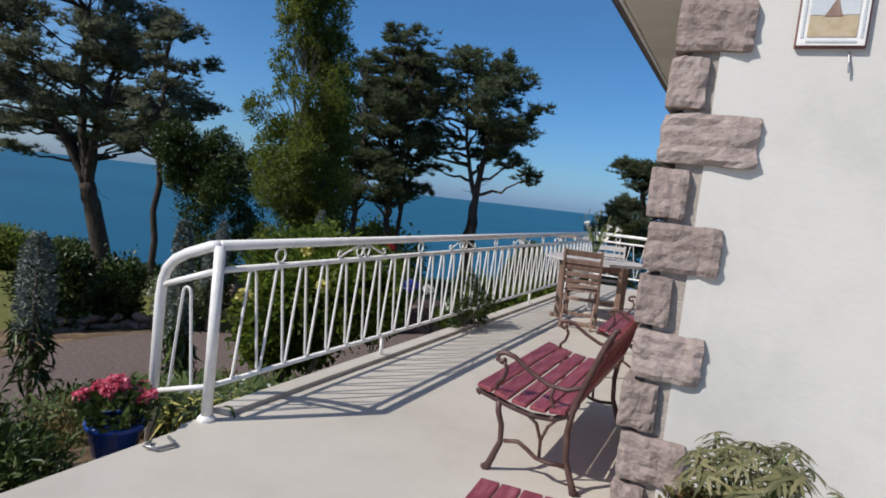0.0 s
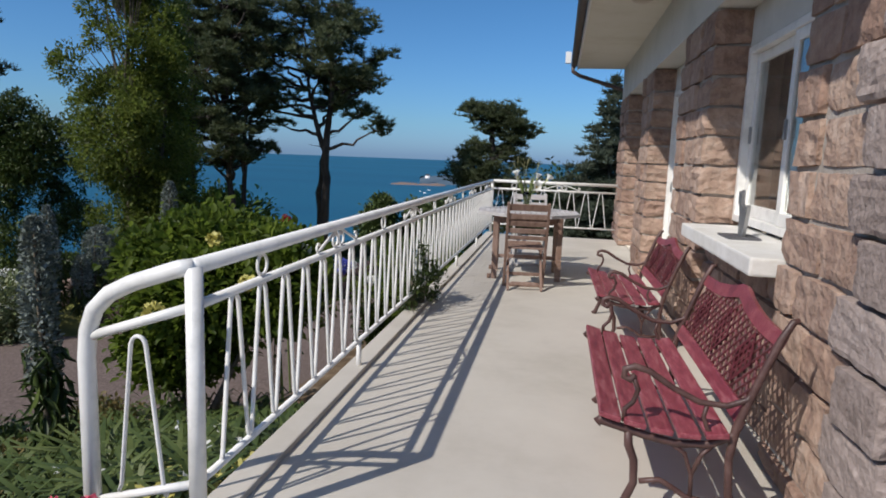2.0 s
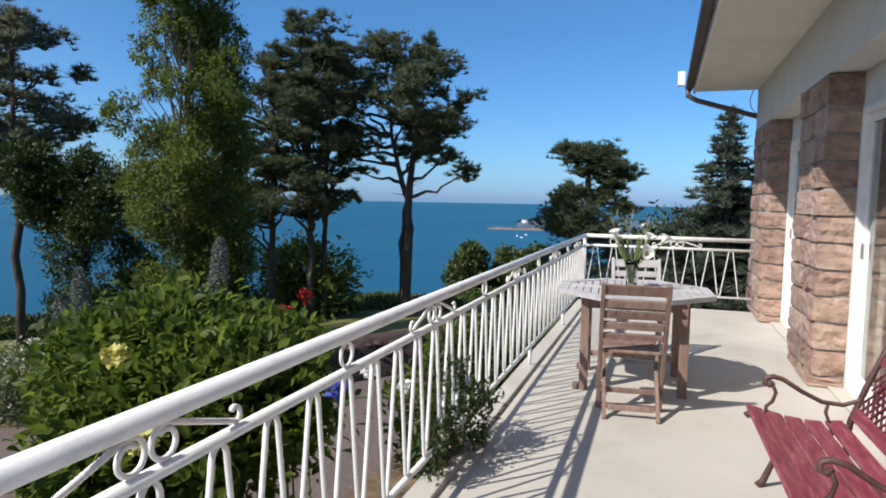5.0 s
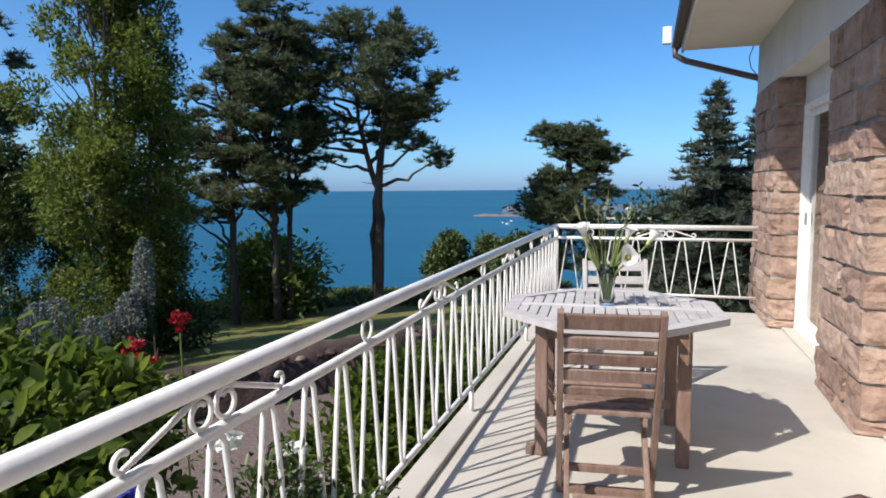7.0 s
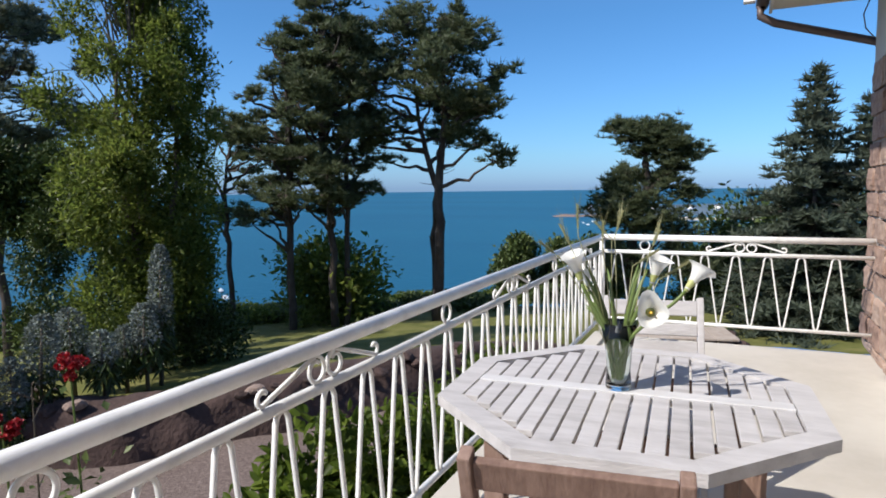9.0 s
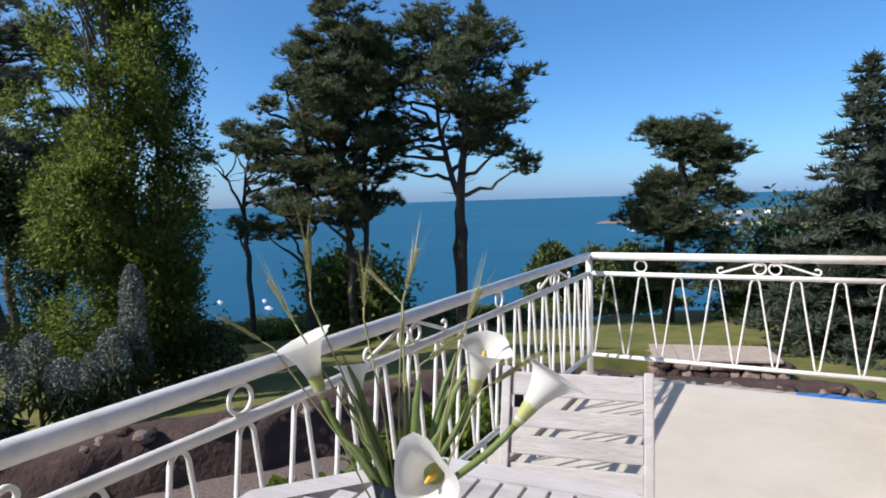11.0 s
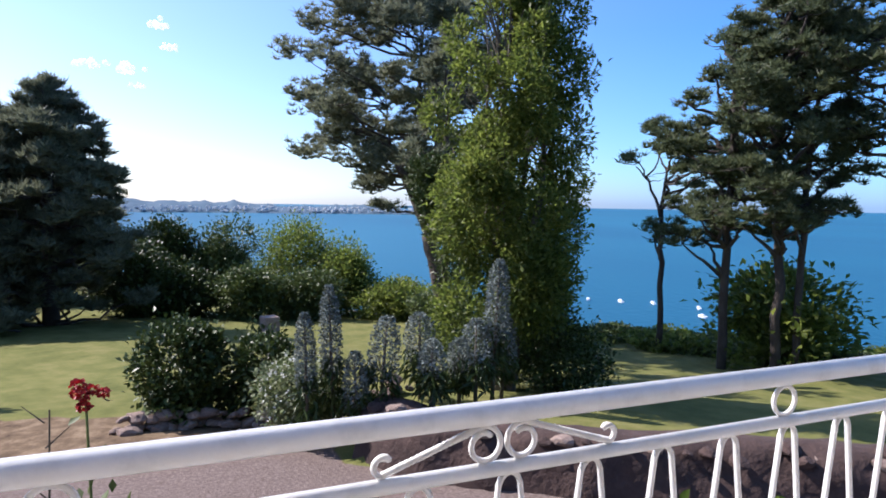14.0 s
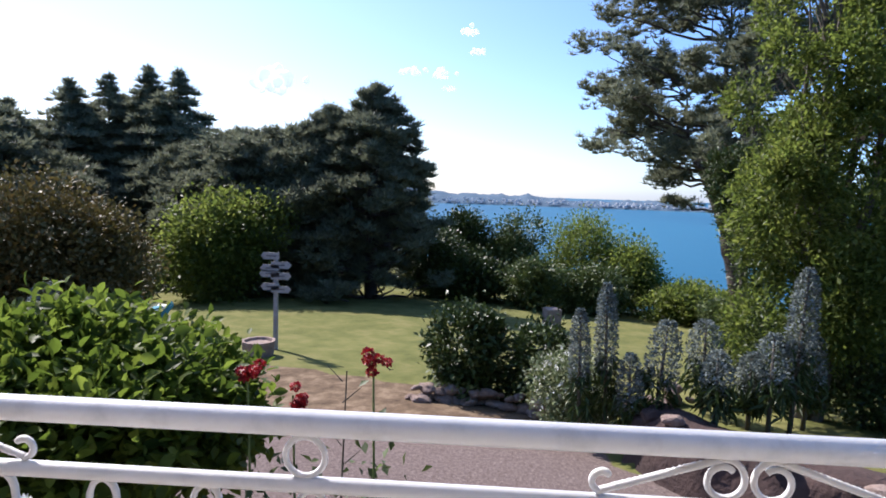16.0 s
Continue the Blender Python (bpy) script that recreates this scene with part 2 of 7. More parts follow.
def ground_material():
    """Lawn, gravel and bare earth in one sheet, parted by wavering outlines."""
    m = bpy.data.materials.new("garden_ground")
    m.use_nodes = True
    nt = m.node_tree
    p = nt.nodes["Principled BSDF"]
    at = nt.nodes.new("ShaderNodeVertexColor")
    at.layer_name = "kind"
    co = nt.nodes.new("ShaderNodeTexCoord")

    def ramp(scale, cols, rough=0.7):
        n = nt.nodes.new("ShaderNodeTexNoise")
        n.inputs["Scale"].default_value = scale
        n.inputs["Detail"].default_value = 8
        n.inputs["Roughness"].default_value = rough
        nt.links.new(co.outputs["Object"], n.inputs["Vector"])
        r = nt.nodes.new("ShaderNodeValToRGB")
        els = r.color_ramp.elements
        while len(els) < len(cols):
            els.new(0.5)
        for i, c in enumerate(cols):
            els[i].position = 0.3 + 0.4 * i / (len(cols) - 1)
            els[i].color = (*c, 1)
        nt.links.new(n.outputs["Fac"], r.inputs[0])
        return n, r.outputs[0]

    _, lawn = ramp(1.1, [(0.08, 0.094, 0.026), (0.138, 0.142, 0.044), (0.2, 0.182, 0.07)])
    _, gravel = ramp(22.0, [(0.075, 0.055, 0.048), (0.15, 0.115, 0.1), (0.26, 0.21, 0.19)], 0.8)
    _, earth = ramp(2.5, [(0.06, 0.04, 0.025), (0.15, 0.105, 0.065), (0.27, 0.2, 0.13)])
    sep = nt.nodes.new("ShaderNodeSeparateColor")
    nt.links.new(at.outputs[0], sep.inputs[0])
    nf, _ = ramp(3.0, [(0, 0, 0), (1, 1, 1)])

    def edge(out):
        a = nt.nodes.new("ShaderNodeMath")
        a.operation = "MULTIPLY_ADD"
        nt.links.new(nf.outputs["Fac"], a.inputs[0])
        a.inputs[1].default_value = 0.5
        nt.links.new(out, a.inputs[2])
        r = nt.nodes.new("ShaderNodeMapRange")
        r.inputs[1].default_value, r.inputs[2].default_value = 0.68, 0.8
        nt.links.new(a.outputs[0], r.inputs[0])
        return r.outputs[0]

    mix1 = nt.nodes.new("ShaderNodeMix")
    mix1.data_type = "RGBA"
    nt.links.new(edge(sep.outputs[0]), mix1.inputs[0])
    nt.links.new(earth, mix1.inputs[6])
    nt.links.new(lawn, mix1.inputs[7])
    mix2 = nt.nodes.new("ShaderNodeMix")
    mix2.data_type = "RGBA"
    nt.links.new(edge(sep.outputs[1]), mix2.inputs[0])
    nt.links.new(mix1.outputs[2], mix2.inputs[6])
    nt.links.new(gravel, mix2.inputs[7])
    nt.links.new(mix2.outputs[2], p.inputs["Base Color"])
    p.inputs["Roughness"].default_value = 0.95
    p.inputs["Specular IOR Level"].default_value = 0.1
    n = nt.nodes.new("ShaderNodeTexNoise")
    n.inputs["Scale"].default_value = 40
    nt.links.new(co.outputs["Object"], n.inputs["Vector"])
    b = nt.nodes.new("ShaderNodeBump")
    b.inputs["Strength"].default_value = 0.5
    b.inputs["Distance"].default_value = 0.03
    nt.links.new(n.outputs["Fac"], b.inputs["Height"])
    nt.links.new(b.outputs[0], p.inputs["Normal"])
    return m


def water_material():
    m = bpy.data.materials.new("sea_water")
    m.use_nodes = True
    nt = m.node_tree
    p = nt.nodes["Principled BSDF"]
    co = nt.nodes.new("ShaderNodeTexCoord")
    mp = nt.nodes.new("ShaderNodeMapping")
    mp.inputs["Scale"].default_value = (0.0016, 0.004, 1)
    nt.links.new(co.outputs["Object"], mp.inputs[0])
    n = nt.nodes.new("ShaderNodeTexNoise")
    n.inputs["Scale"].default_value = 1.0
    n.inputs["Detail"].default_value = 6
    nt.links.new(mp.outputs[0], n.inputs["Vector"])
    r = nt.nodes.new("ShaderNodeValToRGB")
    r.color_ramp.elements[0].position, r.color_ramp.elements[1].position = 0.3, 0.7
    r.color_ramp.elements[0].color = (0.006, 0.068, 0.128, 1)
    r.color_ramp.elements[1].color = (0.013, 0.115, 0.182, 1)
    nt.links.new(n.outputs["Fac"], r.inputs[0])
    nt.links.new(r.outputs[0], p.inputs["Base Color"])
    p.inputs["Roughness"].default_value = 0.45
    p.inputs["Specular IOR Level"].default_value = 0.15
    n2 = nt.nodes.new("ShaderNodeTexNoise")
    n2.inputs["Scale"].default_value = 0.35
    n2.inputs["Detail"].default_value = 4
    nt.links.new(co.outputs["Object"], n2.inputs["Vector"])
    b = nt.nodes.new("ShaderNodeBump")
    b.inputs["Strength"].default_value = 0.5
    b.inputs["Distance"].default_value = 0.4
    nt.links.new(n2.outputs["Fac"], b.inputs["Height"])
    nt.links.new(b.outputs[0], p.inputs["Normal"])
    return m


GROUND = ground_material()
WATER = water_material()

# ---- builders ----
def finish(name, bm, material, smooth=False):
    me = bpy.data.meshes.new(name)
    bm.to_mesh(me)
    bm.free()
    me.materials.append(material)
    if smooth:
        me.polygons.foreach_set("use_smooth", [True] * len(me.polygons))
    return me


def part(name, bm, material, parent, label="", smooth=False):
    """One mesh object under a thing or under a part."""
    ob = new(name, finish(name, bm, material, smooth))
    ob.parent = parent
    return tagged(ob, label)


def share(name, me, parent, m):
    """A piece that shares its mesh with its like, at the pose m within its parent."""
    ob = new(name, me)
    ob.parent = parent
    ob.matrix_basis = m
    return ob


def single(name, bm, material, label, category, m=None, smooth=False, kind="", group=""):
    """A thing that is one mesh."""
    ob = new(name, finish(name, bm, material, smooth))
    if m is not None:
        ob.matrix_basis = m
    return tagged(ob, label, category, group, kind)


def thing(name, label, category, m=None, group="", kind=""):
    ob = new(name)
    if m is not None:
        ob.matrix_basis = m
    return tagged(ob, label, category, group, kind)


def box(bm, lo, hi, bevel=0.0, m=None):
    """Adds a box from corner lo to corner hi, bevelled."""
    lo, hi = Vector(lo), Vector(hi)
    mm = Matrix.Translation((lo + hi) / 2) @ Matrix.Diagonal((*(hi - lo), 1))
    vs = bmesh.ops.create_cube(bm, size=1.0, matrix=mm)["verts"]
    if bevel:
        es = list({e for v in vs for e in v.link_edges})
        vs = list({v for f in bmesh.ops.bevel(bm, geom=es, offset=bevel, segments=2, profile=0.6, affect="EDGES")["faces"] for v in f.verts} | {v for v in vs if v.is_valid})
    if m is not None:
        bmesh.ops.transform(bm, matrix=m, verts=vs)
    return bm


def bx(lo, hi, bevel=0.0, m=None):
    return box(bmesh.new(), lo, hi, bevel, m)


def tube(bm, pts, r, n=8, closed=False, flat=1.0, up=None):
    """Sweeps a ring of n sides along the points; r is one radius or one a point; flat squeezes it sideways."""
    pts = [Vector(p) for p in pts]
    rs = r if isinstance(r, (list, tuple)) else [r] * len(pts)
    rings = []
    side = None
    k = len(pts)
    for i, p in enumerate(pts):
        a = pts[i - 1] if (i or closed) else p
        b = pts[(i + 1) % k] if (i < k - 1 or closed) else p
        d = (b - a).normalized()
        if side is None:
            ref = Vector(up) if up else (Vector((0, 0, 1)) if abs(d.z) < 0.9 else Vector((1, 0, 0)))
            side = d.cross(ref).normalized()
        else:
            side = (side - d * side.dot(d)).normalized()
        w = side.cross(d)
        rings.append([bm.verts.new(p + (side * math.cos(2 * math.pi * j / n) * flat + w * math.sin(2 * math.pi * j / n)) * rs[i]) for j in range(n)])
    for i in range(k if closed else k - 1):
        a, b = rings[i], rings[(i + 1) % k]
        for j in range(n):
            bm.faces.new((a[j], a[(j + 1) % n], b[(j + 1) % n], b[j]))
    if not closed:
        bm.faces.new(rings[0][::-1])
        bm.faces.new(rings[-1])
    return bm


def tb(pts, r, n=8, closed=False, flat=1.0, up=None):
    return tube(bmesh.new(), pts, r, n, closed, flat, up)


def lathe(profile, n=24):
    """A turned shape from (radius, height) pairs."""
    bm = bmesh.new()
    rings = [[bm.verts.new((r * math.cos(2 * math.pi * j / n), r * math.sin(2 * math.pi * j / n), z)) for j in range(n)] for r, z in profile]
    for a, b in zip(rings, rings[1:]):
        for j in range(n):
            bm.faces.new((a[j], a[(j + 1) % n], b[(j + 1) % n], b[j]))
    bm.faces.new(rings[0][::-1])
    bm.faces.new(rings[-1])
    return bm


def np_mesh(name, verts, faces, material):
    """A mesh from arrays of corners and of faces with equal numbers of sides."""
    me = bpy.data.meshes.new(name)
    k = faces.shape[1]
    me.vertices.add(len(verts))
    me.vertices.foreach_set("co", np.ascontiguousarray(verts, dtype=np.float32).ravel())
    me.loops.add(faces.size)
    me.loops.foreach_set("vertex_index", np.ascontiguousarray(faces, dtype=np.int32).ravel())
    me.polygons.add(len(faces))
    me.polygons.foreach_set("loop_start", np.arange(0, faces.size, k, dtype=np.int32))
    me.update(calc_edges=True)
    me.materials.append(material)
    return me


def unit(v):
    return v / np.maximum(np.linalg.norm(v, axis=1, keepdims=True), 1e-9)


def leaves(rng, centres, size, out=None, droop=0.0, wide=0.5, fine=False):
    """Folded pointed leaves at the centres: corners and faces. out: the way that each one points, roughly."""
    n = len(centres)
    d = rng.normal(size=(n, 3))
    if out is not None:
        d = d * 0.7 + unit(out) * 1.1
    d[:, 2] -= droop
    d = unit(d)
    s = unit(np.cross(d, rng.normal(size=(n, 3)) * 0.6 + np.array([0, 0, 1.0])))
    nn = np.cross(s, d)
    L = (size * rng.uniform(0.65, 1.3, n))[:, None]
    base, tip = centres - d * L * 0.5, centres + d * L * 0.5
    a = centres + s * L * wide * 0.5 + nn * L * 0.12
    b = centres - s * L * wide * 0.5 + nn * L * 0.12
    if fine:
        # an oval blade, folded along the midrib, with a drooping point
        pts = [base]
        for along, half in ((-0.28, 0.34), (0.0, 0.5), (0.27, 0.33)):
            pts.append(centres + d * L * along + s * L * wide * half + nn * L * 0.2 * half)
        pts.append(tip - nn * L * 0.08)
        for along, half in ((0.27, 0.33), (0.0, 0.5), (-0.28, 0.34)):
            pts.append(centres + d * L * along - s * L * wide * half + nn * L * 0.2 * half)
        pts.append(centres)
        v = np.stack(pts, 1).reshape(-1, 3)
        i = np.arange(n)[:, None] * 9
        f = np.concatenate([i + np.array([[k, (k + 1) % 8, 8]]) for k in range(8)], 0)
        return v, f
    v = np.stack([base, a, tip, b], 1).reshape(-1, 3)
    i = np.arange(n)[:, None] * 4
    f = np.concatenate([i + np.array([[0, 1, 2]]), i + np.array([[0, 2, 3]])], 0)
    return v, f


def tufts(rng, centres, size, k=16, up=0.5, width=0.1):
    """Brushes of needles: k thin blades that spread from each centre."""
    n = len(centres)
    c = np.repeat(centres, k, 0)
    d = rng.normal(size=(n * k, 3))
    d[:, 2] = np.abs(d[:, 2]) * 0.8 + up - 0.35
    d = unit(d)
    s = unit(np.cross(d, rng.normal(size=(n * k, 3))))
    L = size * np.repeat(rng.uniform(0.7, 1.25, n), k)[:, None] * rng.uniform(0.7, 1.1, (n * k, 1))
    v = np.stack([c - s * size * width, c + s * size * width, c + d * L], 1).reshape(-1, 3)
    f = np.arange(n * k * 3).reshape(-1, 3)
    return v, f


def crown_part(parent, name, v, f, material, label=""):
    ob = new(name, np_mesh(name, v, f, material))
    ob.parent = parent
    return tagged(ob, label)


def in_ball(rng, n, hollow=0.35):
    d = unit(rng.normal(size=(n, 3)))
    return d * (rng.uniform(hollow ** 3, 1, (n, 1)) ** (1 / 3))


# ---- the lie of the land ----
EDGE = [(60, 75), (25, 52), (-2, 37), (-8, 29.5), (-14, 27.5), (-20, 25.5), (-30, 21), (-43, 15), (-62, 5), (-95, -20)]
SEA_Z = -26.0


def smooth01(v):
    v = np.clip(v, 0, 1)
    return v * v * (3 - 2 * v)


def sink(x, y):
    """How far the garden dips below its even slope, growing away from the house."""
    x, y = np.asarray(x, float), np.asarray(y, float)
    return (0.04 + 0.015 * smooth01((y - 3.0) / 9.0)) * np.clip(np.hypot(x - 1.3, y - 5.8) - 8.0, 0, 60)


def lie(x, y):
    """The height of the garden at (x, y), without the cliff."""
    x, y = np.asarray(x, float), np.asarray(y, float)
    base = -1.65 + 0.045 * np.clip(x, -45, 6) - 0.032 * np.clip(y, -2, 40) - sink(x, y)
    near = np.exp(-(np.clip(-x, 0, None) / 2.6) ** 2) * smooth01((5.0 - y) / 6.0)
    behind = smooth01((1.0 - y) / 4.0) * np.exp(-(np.clip(-x, 0, None) / 5.0) ** 2)
    w = np.maximum(near, behind)
    line = -6.6 + 0.64 * (y - 8.6) - x
    bank = 0.72 * smooth01((line - 0.1) / 0.4) * smooth01((y - 7.8) / 1.4) * (1 - smooth01((line - 3.0) / 7.0)) * (1 - smooth01((y - 16.5) / 6.0))
    return base * (1 - w) + w * -0.22 + bank


def gz(x, y):
    return float(lie(x, y))


def beyond_edge(x, y):
    """How far a place lies outside the cliff's edge (negative: on the plateau)."""
    best = np.full(x.shape, 1e9)
    for (ax, ay), (bx_, by_) in zip(EDGE, EDGE[1:]):
        dx, dy = bx_ - ax, by_ - ay
        t = np.clip(((x - ax) * dx + (y - ay) * dy) / (dx * dx + dy * dy), 0, 1)
        d = np.hypot(x - ax - t * dx, y - ay - t * dy)
        s = np.sign(dx * (y - ay) - dy * (x - ax))
        best = np.where(d < np.abs(best), -s * d, best)
    return best


def build_ground():
    xs = np.concatenate([np.arange(-130, -22, 2.0), np.arange(-22, 6, 0.35), np.arange(6, 80, 3.0)])
    ys = np.concatenate([np.arange(-80, -6, 3.0), np.arange(-6, 30, 0.4), np.arange(30, 110, 2.5)])
    X, Y = np.meshgrid(xs, ys)
    Z = lie(X, Y)
    rng = np.random.default_rng(5)
    Z += 0.05 * np.sin(X * 0.9 + 1.3 * np.sin(Y * 0.6)) * np.sin(Y * 0.8)
    # under the terrace and the house the ground stays below the slab
    under = (X > -0.02) & (Y > -0.6)
    Z = np.where(under, np.minimum(Z, -0.5), Z)
    Z = np.where((X > -0.55) & (Y < 0.6), np.minimum(Z, -0.17), Z)
    out = beyond_edge(X, Y)
    Z = Z - np.clip(out, 0, 60) * 1.1
    ny, nx = X.shape
    v = np.stack([X, Y, Z], -1).reshape(-1, 3)
    i = (np.arange(ny - 1)[:, None] * nx + np.arange(nx - 1)[None]).reshape(-1, 1)
    f = np.concatenate([i, i + 1, i + nx + 1, i + nx], 1)
    me = np_mesh("ground", v, f, GROUND)
    me.polygons.foreach_set("use_smooth", [True] * len(me.polygons))
    lawn = ((X < -11.2 + 0.25 * (Y - 5)) & (Y < 8)) | ((Y >= 8) & (X < -6.8 + 0.64 * (Y - 8.6))) | (Y > 16.2)
    gravel = (X < -2.2 - 2.5 * smooth01((4.7 - Y) / 1.5)) & (X > -8.8 - 0.1 * (Y - 5)) & (Y > -6) & (Y < 10.5)
    gravel |= (X > -7) & (Y > 10.4) & (Y < 16)
    gravel &= ~lawn
    kind = np.zeros((ny * nx, 4), np.float32)
    kind[:, 3] = 1
    kind[:, 0] = (lawn & (out < -1)).reshape(-1)
    kind[:, 1] = gravel.reshape(-1)
    ca = me.color_attributes.new("kind", "FLOAT_COLOR", "POINT")
    ca.data.foreach_set("color", kind.ravel())
    tagged(new("ground", me), "sloping garden ground with dry lawn, gravel path and bare earth", "ground", kind="structure")


build_ground()
bm = bmesh.new()
bmesh.ops.create_circle(bm, cap_ends=True, segments=96, radius=4950)
single("water", bm, WATER, "calm deep blue sea reaching the horizon", "sea", pose(0, 0, SEA_Z), kind="structure")

# ---- terrace ----
XF, XW = 2.20, 2.44           # stone faces and window plane of the house
YG, YE = -0.43, 9.66         # gable wall and far end of the house
CORNER = 9.07                 # far corner of the railing
RAIL_END = (2.19, 9.10)

bm = bmesh.new()
vs = [bm.verts.new(p) for p in [(-0.05, -0.62, 0), (-0.05, CORNER + 0.1, 0), (XF + 0.5, RAIL_END[1] + 0.12, 0), (XF + 0.5, YG, 0), (9, YG, 0), (9, -9, 0), (-0.3, -9, 0), (-0.05, -5, 0), (0.0, -1.6, 0), (0.0, -0.7, 0)]]
f = bm.faces.new(vs)
r = bmesh.ops.extrude_face_region(bm, geom=[f])
bmesh.ops.translate(bm, verts=[v for v in r["geom"] if isinstance(v, bmesh.types.BMVert)], vec=(0, 0, -0.14))
bmesh.ops.recalc_face_normals(bm, faces=bm.faces)
single("floor", bm, CONCRETE, "smooth beige concrete terrace floor with faint stains", "floor", kind="structure")
single("terrace_edge", bx((-0.078, -0.38, -0.09), (0.05, CORNER + 0.08, 0.03), 0.008), CONCRETE, "narrow raised concrete lip along the terrace edge", "kerb", kind="structure")
single("retaining_wall", bx((0.0, -0.5, -2.6), (0.2, CORNER + 0.05, -0.142), 0.01), PLASTER, "rendered retaining wall under the terrace", "wall", kind="structure")
single("retaining_wall_end", bx((0.203, CORNER - 0.15, -2.6), (3.2, CORNER + 0.06, -0.142), 0.01), PLASTER, "rendered retaining wall under the terrace end", "wall", kind="structure")

single("terrace_ledge", bx((0.21, CORNER + 0.17, -0.5), (4.2, CORNER + 0.62, -0.12), 0.012), MORTAR, "rough grey-brown ledge along the end of the terrace", "ledge", kind="structure")
bm = bx((1.42, CORNER + 0.24, -0.1185), (2.3, CORNER + 0.5, -0.085), 0.012)
bmesh.ops.subdivide_edges(bm, edges=[e for e in bm.edges if e.calc_length() > 0.1], cuts=6, use_grid_fill=True)
for v in bm.verts:
    if v.co.z > -0.1:
        v.co.z += 0.018 * noise.noise(v.co * 9) + 0.008
single("folded_tarpaulin", bm, BLUE_SHEET, "folded bright blue plastic sheet lying on the ledge", "sheet", smooth=True)

# ---- house shell ----
GAPS = [(0.69, 2.53, 0.95), (3.66, 5.54, 0.0), (6.52, 8.42, 0.0)]   # openings: from, to, foot
PIERS = [(YG, 0.69), (2.53, 3.66), (5.54, 6.52), (8.42, YE)]
STONE_TOP, SOFFIT_Z = 2.475, 3.03
CORE = 0.018
for i, (a, b) in enumerate(PIERS):
    single("wall_pier_%d" % (i + 1), bx((XF + CORE, a + CORE, 0.0), (XW + 0.25, b - CORE, STONE_TOP - 0.003)), MORTAR, "mortar core of a stone wall pier", "wall", kind="structure")
single("wall_under_window", bx((XF + 0.10, GAPS[0][0] - CORE + 0.002, 0.0), (XW + 0.2, GAPS[0][1] + CORE - 0.002, 0.86)), MORTAR, "mortar core of the wall under the window", "wall", kind="structure")
single("wall_beam", bx((XF + 0.004, YG + 0.02, STONE_TOP), (XW + 0.5, YE - 0.012, SOFFIT_Z)), PLASTER, "cream rendered beam above the stone piers", "wall", kind="structure")
single("wall_gable", bx((XF + 0.12, YG + 0.012, 0.0), (9.0, YG + 0.2, 3.6)), PLASTER, "white rendered gable wall", "wall", kind="structure")
single("wall_back", bx((8.8, YG + 0.203, 0.0), (9.0, YE, SOFFIT_Z)), PLASTER, "rendered wall", "wall", kind="structure")
single("wall_end", bx((XW + 0.253, YE - 0.2, 0.0), (8.797, YE - 0.02, SOFFIT_Z)), PLASTER, "rendered wall", "wall", kind="structure")
for i, (a, b, z) in enumerate(GAPS):
    if z == 0:
        single("wall_lintel_%d" % i, bx((XW + 0.01, a - 0.01, 2.2), (XW + 0.24, b + 0.01, STONE_TOP - 0.002)), PLASTER, "rendered strip above a glass door", "wall", kind="structure")
# plain box behind the glass, its gloom painted in
single("unlit_room_wall", bx((XW + 1.6, YG + 0.21, 0.0), (XW + 1.7, YE - 0.21, STONE_TOP)), UNLIT_ROOM, "plain wall inside the house, coloured dark for an unlit room", "wall", kind="structure")
single("room_ceiling", bx((XW + 0.26, YG + 0.21, STONE_TOP + 0.003), (8.7, YE - 0.21, STONE_TOP + 0.06)), UNLIT_ROOM, "plain ceiling inside the house, coloured dark for an unlit room", "ceiling", kind="structure")
single("soffit", bx((1.40, YG - 0.35, SOFFIT_Z + 0.003), (XF + 0.6, YE + 0.02, SOFFIT_Z + 0.05)), SOFFIT, "cream boarded soffit under the eaves", "ceiling", kind="structure")
bm = bmesh.new()
vs = [bm.verts.new(p) for p in [(1.34, YG - 0.4, SOFFIT_Z + 0.12), (1.34, YE + 0.08, SOFFIT_Z + 0.12), (5.6, YE + 0.08, 5.2), (5.6, YG - 0.4, 5.2)]]
f = bm.faces.new(vs)
r = bmesh.ops.extrude_face_region(bm, geom=[f])
bmesh.ops.translate(bm, verts=[v for v in r["geom"] if isinstance(v, bmesh.types.BMVert)], vec=(0, 0, 0.06))
bmesh.ops.recalc_face_normals(bm, faces=bm.faces)
single("roof", bm, SLATE, "dark slate roof slope", "roof", kind="structure")
single("fascia", bx((1.372, YG - 0.37, SOFFIT_Z - 0.02), (1.397, YE + 0.06, SOFFIT_Z + 0.13), 0.004), WHITE_PAINT, "painted fascia board under the eaves", "trim", kind="structure")

gut = thing("gutter", "brown zinc half-round gutter with downpipe", "gutter")
bm = bmesh.new()
prof = [(math.cos(radians(a)) * 0.055, math.sin(radians(a)) * 0.055) for a in range(180, 361, 20)]
prof = prof + [(x * 0.9, z * 0.9) for x, z in prof[::-1]]
ra = [bm.verts.new((1.315 + x, YG - 0.4, SOFFIT_Z + 0.075 + z)) for x, z in prof]
rb = [bm.verts.new((1.315 + x, YE + 0.1, SOFFIT_Z + 0.075 + z)) for x, z in prof]
for j in range(len(prof)):
    k = (j + 1) % len(prof)
    bm.faces.new((ra[j], ra[k], rb[k], rb[j]))
bm.faces.new(ra[::-1]), bm.faces.new(rb)
part("trough", bm, GUTTER, gut)
